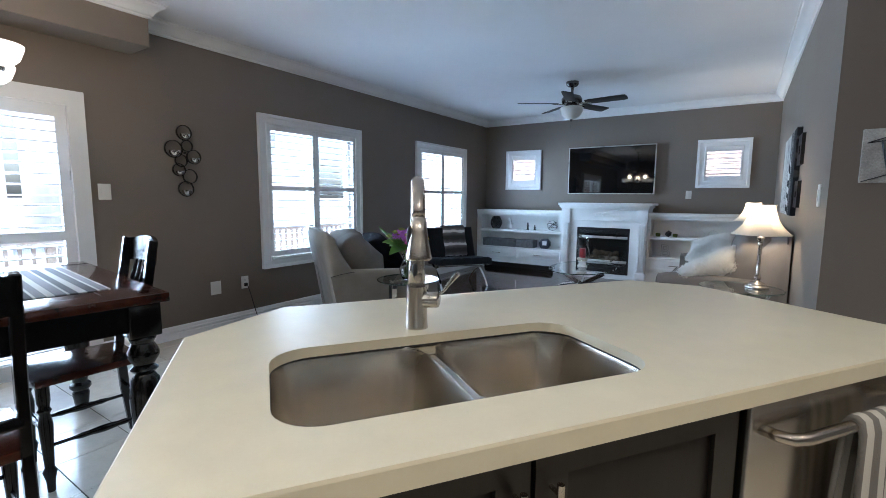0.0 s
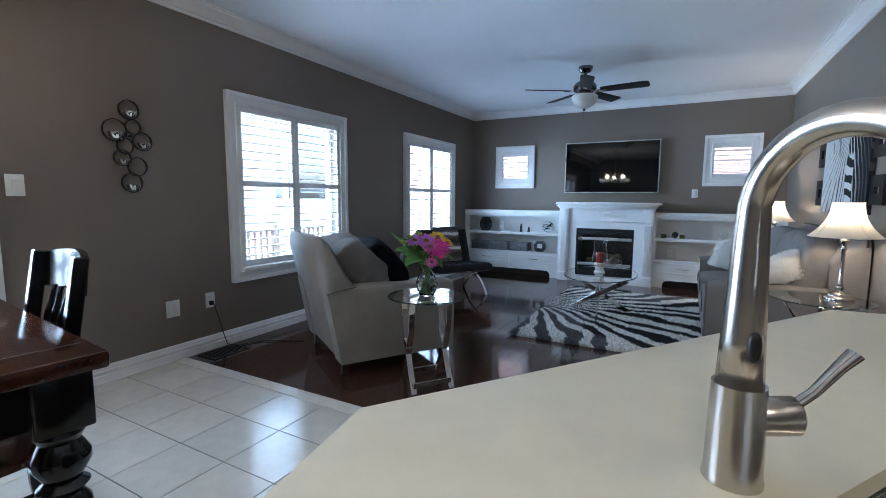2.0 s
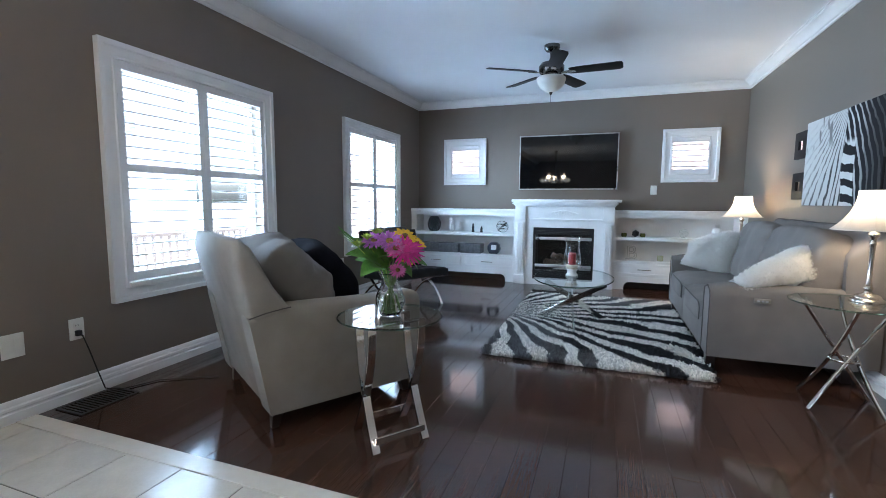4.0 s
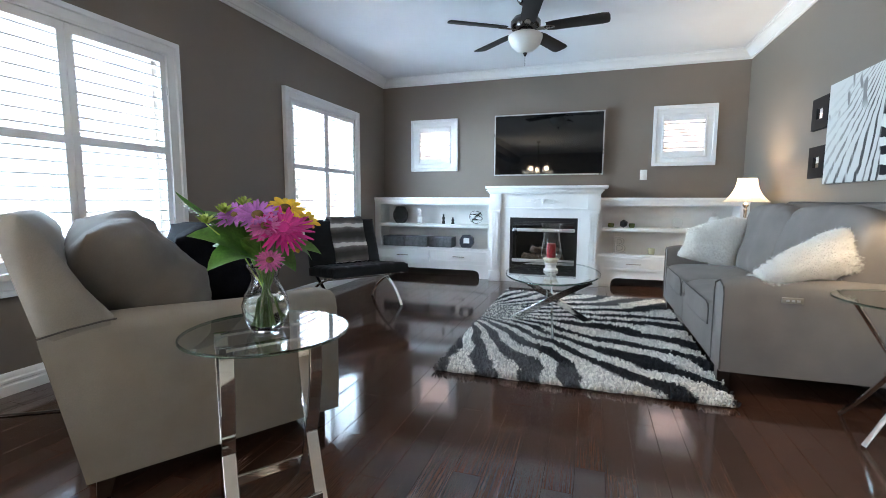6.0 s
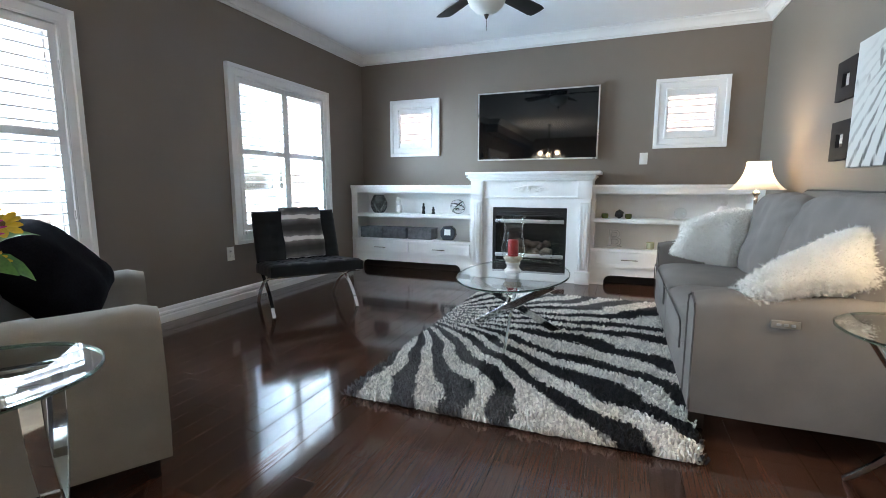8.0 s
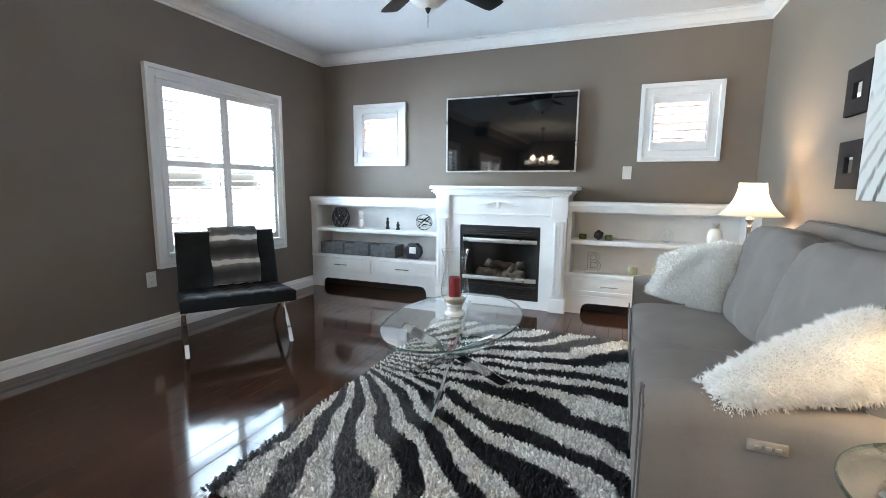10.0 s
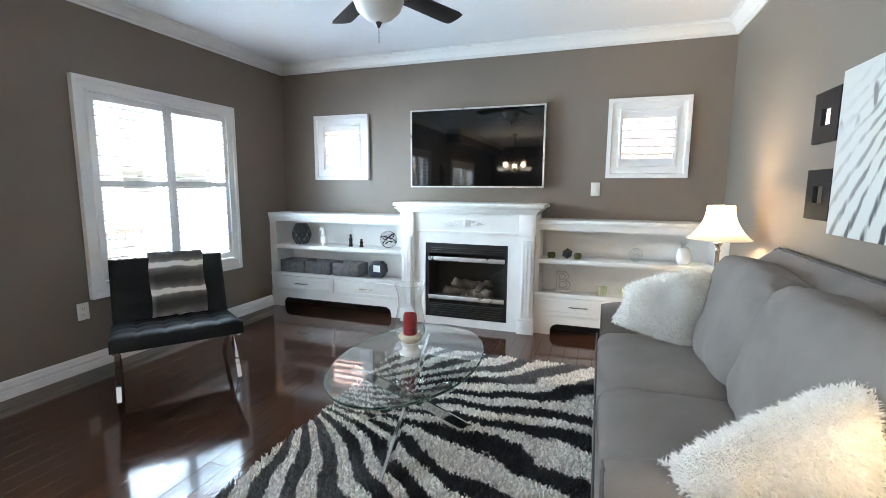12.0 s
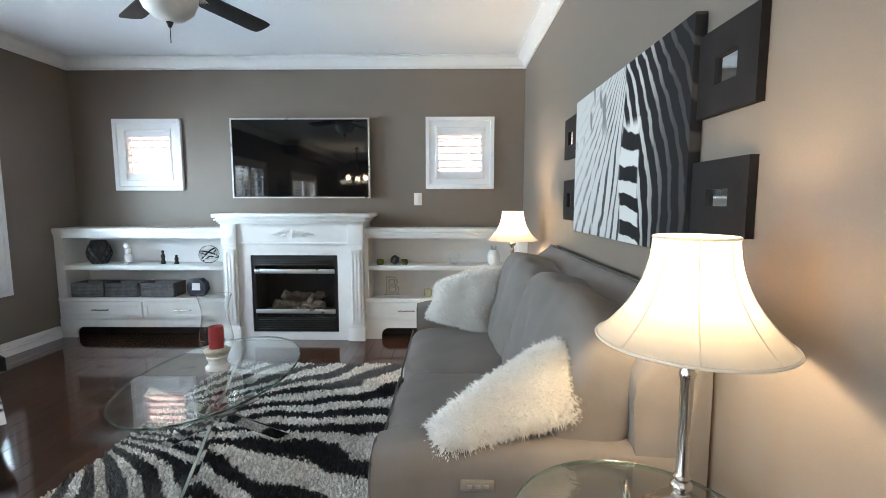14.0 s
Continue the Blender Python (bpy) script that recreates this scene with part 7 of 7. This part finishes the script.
def dining_chair(m, label):
    """Faces local +y; the back stands at negative y."""
    t = thing("dining_chair", label, "chair", m, group="chairs round the dining table")
    sh = 0.50
    bm = B()
    prism(bm, [(-0.20, -0.19), (0.20, -0.19), (0.225, 0.21), (0.16, 0.225), (-0.16, 0.225), (-0.225, 0.21)], sh - 0.035, sh, 0.008)
    part("seat", bm, M_CHERRY, t, "glossy dark cherry seat")
    for s in (-1, 1):
        bm = B()
        pts = [(s * 0.19, -0.23, 0.0), (s * 0.19, -0.20, 0.25), (s * 0.19, -0.19, 0.48), (s * 0.19, -0.215, 0.75), (s * 0.19, -0.265, 1.045)]
        bar(bm, pts, 0.036, 0.040, (1, 0, 0))
        part("back_leg", bm, M_BLACKWOOD, t)
        bm = B()
        lathe(bm, [(0.0, 0.0), (0.014, 0.0), (0.017, 0.05), (0.026, 0.09), (0.017, 0.11), (0.020, 0.16), (0.026, 0.30), (0.018, 0.345), (0.026, 0.36), (0.018, 0.375), (0.024, 0.40), (0.024, 0.466), (0.0, 0.466)], 18, (s * 0.195, 0.185, 0))
        part("front_leg", bm, M_BLACKWOOD, t, "turned black front leg", smooth=0.8)
        bm = B()
        n = 14
        tube(bm, [(s * 0.193, -0.205 + 0.38 * i / n, 0.20) for i in range(n + 1)], [0.008 + 0.009 * math.exp(-((i - 7) / 2.2) ** 2) + (0.004 if i in (4, 10) else 0) for i in range(n + 1)], 10)
        part("side_stretcher", bm, M_BLACKWOOD, t, smooth=3.2)
    for y, z in ((0.185, 0.26), (-0.205, 0.26)):
        bm = B()
        tube(bm, [(-0.19 + 0.38 * i / 14, y, z) for i in range(15)], [0.008 + 0.009 * math.exp(-((i - 7) / 2.2) ** 2) + (0.004 if i in (4, 10) else 0) for i in range(15)], 10)
        part("stretcher", bm, M_BLACKWOOD, t, smooth=3.2)
    bm = B()
    rows = []
    for i in range(11):
        u = -1 + 2 * i / 10
        y = -0.262 - 0.03 * (1 - u * u)
        x = u * 0.19
        top_z = 1.035 + 0.022 * (1 - u * u)
        rows.append([bm.verts.new(p) for p in ((x, y - 0.011, 0.925), (x, y + 0.011, 0.928), (x, y - 0.004, top_z), (x, y - 0.024, top_z))])
    for a, b in zip(rows, rows[1:]):
        for j in range(4):
            bm.faces.new((a[j], a[(j + 1) % 4], b[(j + 1) % 4], b[j]))
    bm.faces.new(rows[0])
    bm.faces.new(rows[-1][::-1])
    bmesh.ops.recalc_face_normals(bm, faces=bm.faces[:])
    part("top_rail", bm, M_BLACKWOOD, t, "curved glossy top rail", smooth=0.9)
    bm = B()
    box(bm, -0.19, -0.222, 0.575, 0.19, -0.200, 0.61, 0.004)
    part("lower_rail", bm, M_BLACKWOOD, t)
    for x in (-0.10, -0.035, 0.035, 0.10):
        bm = B()
        n = 14
        tube(bm, [(x, -0.211 - 0.062 * (i / n) ** 1.3, 0.60 + 0.335 * i / n) for i in range(n + 1)], [0.007 + 0.007 * math.exp(-((i - 4) / 1.6) ** 2) + 0.007 * math.exp(-((i - 10) / 1.6) ** 2) for i in range(n + 1)], 10)
        part("spindle", bm, M_BLACKWOOD, t, smooth=3.2)
    return t


NARROW = Matrix.Diagonal((0.86, 1, 1, 1))
dining_chair(pose(-2.412, 0.262, 0, 0, 0, 176) @ NARROW, "dark lacquered dining chair tucked under the table")
dining_chair(pose(-1.83, -0.285, 0, 0, 0, 86) @ NARROW, "dark lacquered dining chair at the table end")

ch = thing("chandelier", "lit chandelier with upturned frosted glass bowls", "chandelier", pose(-2.62, -0.21, 0))
bm = B()
lathe(bm, [(0.0, CZ), (0.065, CZ), (0.060, CZ - 0.02), (0.02, CZ - 0.035), (0.0, CZ - 0.035)], 24)
lathe(bm, [(0.0, 1.755), (0.02, 1.76), (0.035, 1.785), (0.035, 1.82), (0.018, 1.85), (0.012, 1.90), (0.012, CZ - 0.03), (0.0, CZ - 0.03)], 18)
part("stem", bm, M_NICKEL, ch, smooth=0.8)
for k in range(5):
    a = math.atan2(0.325, 0.33) + 2 * math.pi * k / 5
    dv = Vector((math.cos(a), math.sin(a), 0))
    bm = B()
    tube(bm, quad_bez(dv * 0.03 + Vector((0, 0, 1.80)), dv * 0.24 + Vector((0, 0, 1.69)), dv * 0.36 + Vector((0, 0, 1.745)), 12), 0.008, 10)
    lathe(bm, [(0.0, 0.0), (0.030, 0.002), (0.034, 0.02), (0.0, 0.02)], 16, dv * 0.36 + Vector((0, 0, 1.742)))
    ar = part("arm", bm, M_NICKEL, ch, smooth=0.9)
    bm = B()
    prof = [(0.028, 0.018), (0.055, 0.026), (0.080, 0.050), (0.093, 0.085), (0.097, 0.104)]
    lathe(bm, prof + [(r - 0.004, z) for r, z in prof[::-1]], 28, dv * 0.36 + Vector((0, 0, 1.745)), cap=False)
    part("bowl", bm, M_BOWL, ar, "glowing frosted glass bowl", smooth=3.2)
for k in range(3):
    a = 0.8 + 2.094 * k
    bulb("chandelier_light", (-2.62 + 0.36 * math.cos(math.atan2(0.325, 0.33) + 2 * math.pi * k / 5 * (1 if k < 2 else 1.5)), -0.21 + 0.36 * math.sin(math.atan2(0.325, 0.33) + 2 * math.pi * k / 5 * (1 if k < 2 else 1.5)), 1.90), 2.8, WARM, 0.05)

# ---- unseen downlights added over the kitchen to brighten worktop and cabinets ----
for x, y in ((0.95, -0.55), (-0.35, -1.35), (1.75, 0.75)):
    t = thing("recessed_light", "unseen round downlight added to brighten the kitchen", "ceiling light", pose(x, y, CZ), group="recessed kitchen lights")
    bm = B()
    lathe(bm, [(0.048, -0.001), (0.075, -0.001), (0.075, -0.006), (0.050, -0.009), (0.048, -0.001)], 28, cap=False)
    part("trim_ring", bm, M_TRIM, t, smooth=0.6)
    bm = B()
    lathe(bm, [(0.0, -0.003), (0.047, -0.003), (0.047, -0.001), (0.0, -0.001)], 24)
    part("lens", bm, M_BOWL, t, "glowing lens of an added downlight", smooth=0.6)
    d = bpy.data.lights.new("recessed_lamp", 'SPOT')
    d.energy, d.color, d.spot_size, d.spot_blend, d.shadow_soft_size = 23, (1.0, 0.82, 0.58), radians(125), 0.7, 0.05
    sp = new("recessed_lamp", d)
    sp.matrix_world = look((x, y, CZ - 0.012), (x, y, 0))

# ---- floor pieces ----
bm = B()
box(bm, -0.5, -0.5, -0.019, 0.5, 0.5, 0.0)
PX, PY = 0.333, 0.325
far_v, far_f = [], []
cube_f = ((3, 2, 1, 0), (4, 5, 6, 7), (0, 1, 5, 4), (1, 2, 6, 5), (2, 3, 7, 6), (3, 0, 4, 7))
xs = [WX] + [-3.805 + PX * i for i in range(0, 23) if -3.805 + PX * i < SX] + [SX]
ys = [TY - 0.094] + [1.435 - PY * i for i in range(0, 20) if 1.435 - PY * i > SY] + [SY]
tile_mesh = place("tile", bm, M_TILE)
for i in range(len(xs) - 1):
    for j in range(len(ys) - 1):
        x0, x1, y0, y1 = xs[i] + 0.003, xs[i + 1] - 0.003, ys[j + 1] + 0.003, ys[j] - 0.003
        if x1 - x0 < 0.02 or y1 - y0 < 0.02:
            continue
        if x1 < 0.3 and y0 > -1.6:
            ob = new("tile", tile_mesh)
            ob.parent = floor
            ob.location, ob.scale = ((x0 + x1) / 2, (y0 + y1) / 2, 0.0), (x1 - x0, y1 - y0, 1)
        else:
            n = len(far_v)
            far_v += [(x0, y0, -0.02), (x1, y0, -0.02), (x1, y1, -0.02), (x0, y1, -0.02), (x0, y0, 0), (x1, y0, 0), (x1, y1, 0), (x0, y1, 0)]
            far_f += [tuple(q + n for q in f) for f in cube_f]
me = bpy.data.meshes.new("far_tiles")
me.from_pydata(far_v, [], far_f)
me.materials.append(M_TILE)
ob = new("far_tiles", me)
ob.parent = floor
tagged(ob, kind="stuff")

bm = B()
low = [bm.verts.new((sx * 0.5, sy * 0.5, -0.019)) for sx, sy in ((-1, -1), (1, -1), (1, 1), (-1, 1))]
rim = [bm.verts.new((sx * 0.5, sy * 0.5, -0.0009)) for sx, sy in ((-1, -1), (1, -1), (1, 1), (-1, 1))]
cap = [bm.verts.new((sx * 0.490, sy * 0.4988, 0.0)) for sx, sy in ((-1, -1), (1, -1), (1, 1), (-1, 1))]
for i in range(4):
    j = (i + 1) % 4
    bm.faces.new((low[i], low[j], rim[j], rim[i]))
    bm.faces.new((rim[i], rim[j], cap[j], cap[i]))
bm.faces.new(cap)
plank_mesh = place("plank", bm, M_PLANK)
PW = 0.108
prng = random.Random(12)
x = WX
while x < EX - 0.001:
    x1 = min(x + PW, EX)
    y = TY + 0.0005 - prng.uniform(0, 0.0)
    first = True
    while y < NY - 0.3:
        l = prng.uniform(0.45, 1.25) if not first else prng.uniform(0.3, 1.1)
        first = False
        y1 = min(y + l, NY)
        if NY - y1 < 0.25:
            y1 = NY
        ob = new("plank", plank_mesh)
        ob.parent = floor
        ob.location = ((x + x1) / 2, (y + y1) / 2, prng.uniform(-0.0006, 0.0))
        ob.scale = (x1 - x - 0.0006, y1 - y - 0.0006, 1)
        ob.rotation_euler = (prng.uniform(-0.0006, 0.0006), prng.uniform(-0.0018, 0.0018), 0)
        y = y1
    x = x1
bm = B()
box(bm, EX, TY, -0.02, SX, EY, 0.0)
part("plank_strip", bm, M_PLANK, floor, smooth=None)

# bricks of the house next door, where the small windows look at it
bm = B()
box(bm, -0.102, -0.012, -0.030, 0.102, 0.0, 0.030, 0.003, 1)
brick_mesh = place("brick", bm, M_BRICK)
brick_wall = brick_house.children[0]
for r in range(16):
    for k in range(9):
        for x0 in (-5.2, -0.6):
            ob = new("brick", brick_mesh)
            ob.parent = brick_wall
            ob.location = (x0 + k * 0.215 + (0.107 if r % 2 else 0), 9.3, 1.30 + r * 0.075)
vs, fs = [], []
for r in range(66):
    for k in range(51):
        x, z = -6.95 + k * 0.215 + (0.107 if r % 2 else 0), -0.5 + r * 0.075
        if 1.28 < z < 2.45 and (-5.35 < x < -3.3 or -0.75 < x < 1.4):
            continue
        n = len(vs)
        vs += [(x - 0.102, 9.3, z - 0.03), (x + 0.102, 9.3, z - 0.03), (x + 0.102, 9.288, z - 0.03), (x - 0.102, 9.288, z - 0.03), (x - 0.102, 9.3, z + 0.03), (x + 0.102, 9.3, z + 0.03), (x + 0.102, 9.288, z + 0.03), (x - 0.102, 9.288, z + 0.03)]
        fs += [tuple(q + n for q in f) for f in cube_f]
me = bpy.data.meshes.new("brickwork")
me.from_pydata(vs, [], fs)
me.materials.append(M_BRICK)
ob = new("brickwork", me)
ob.parent = brick_wall
tagged(ob, kind="stuff")
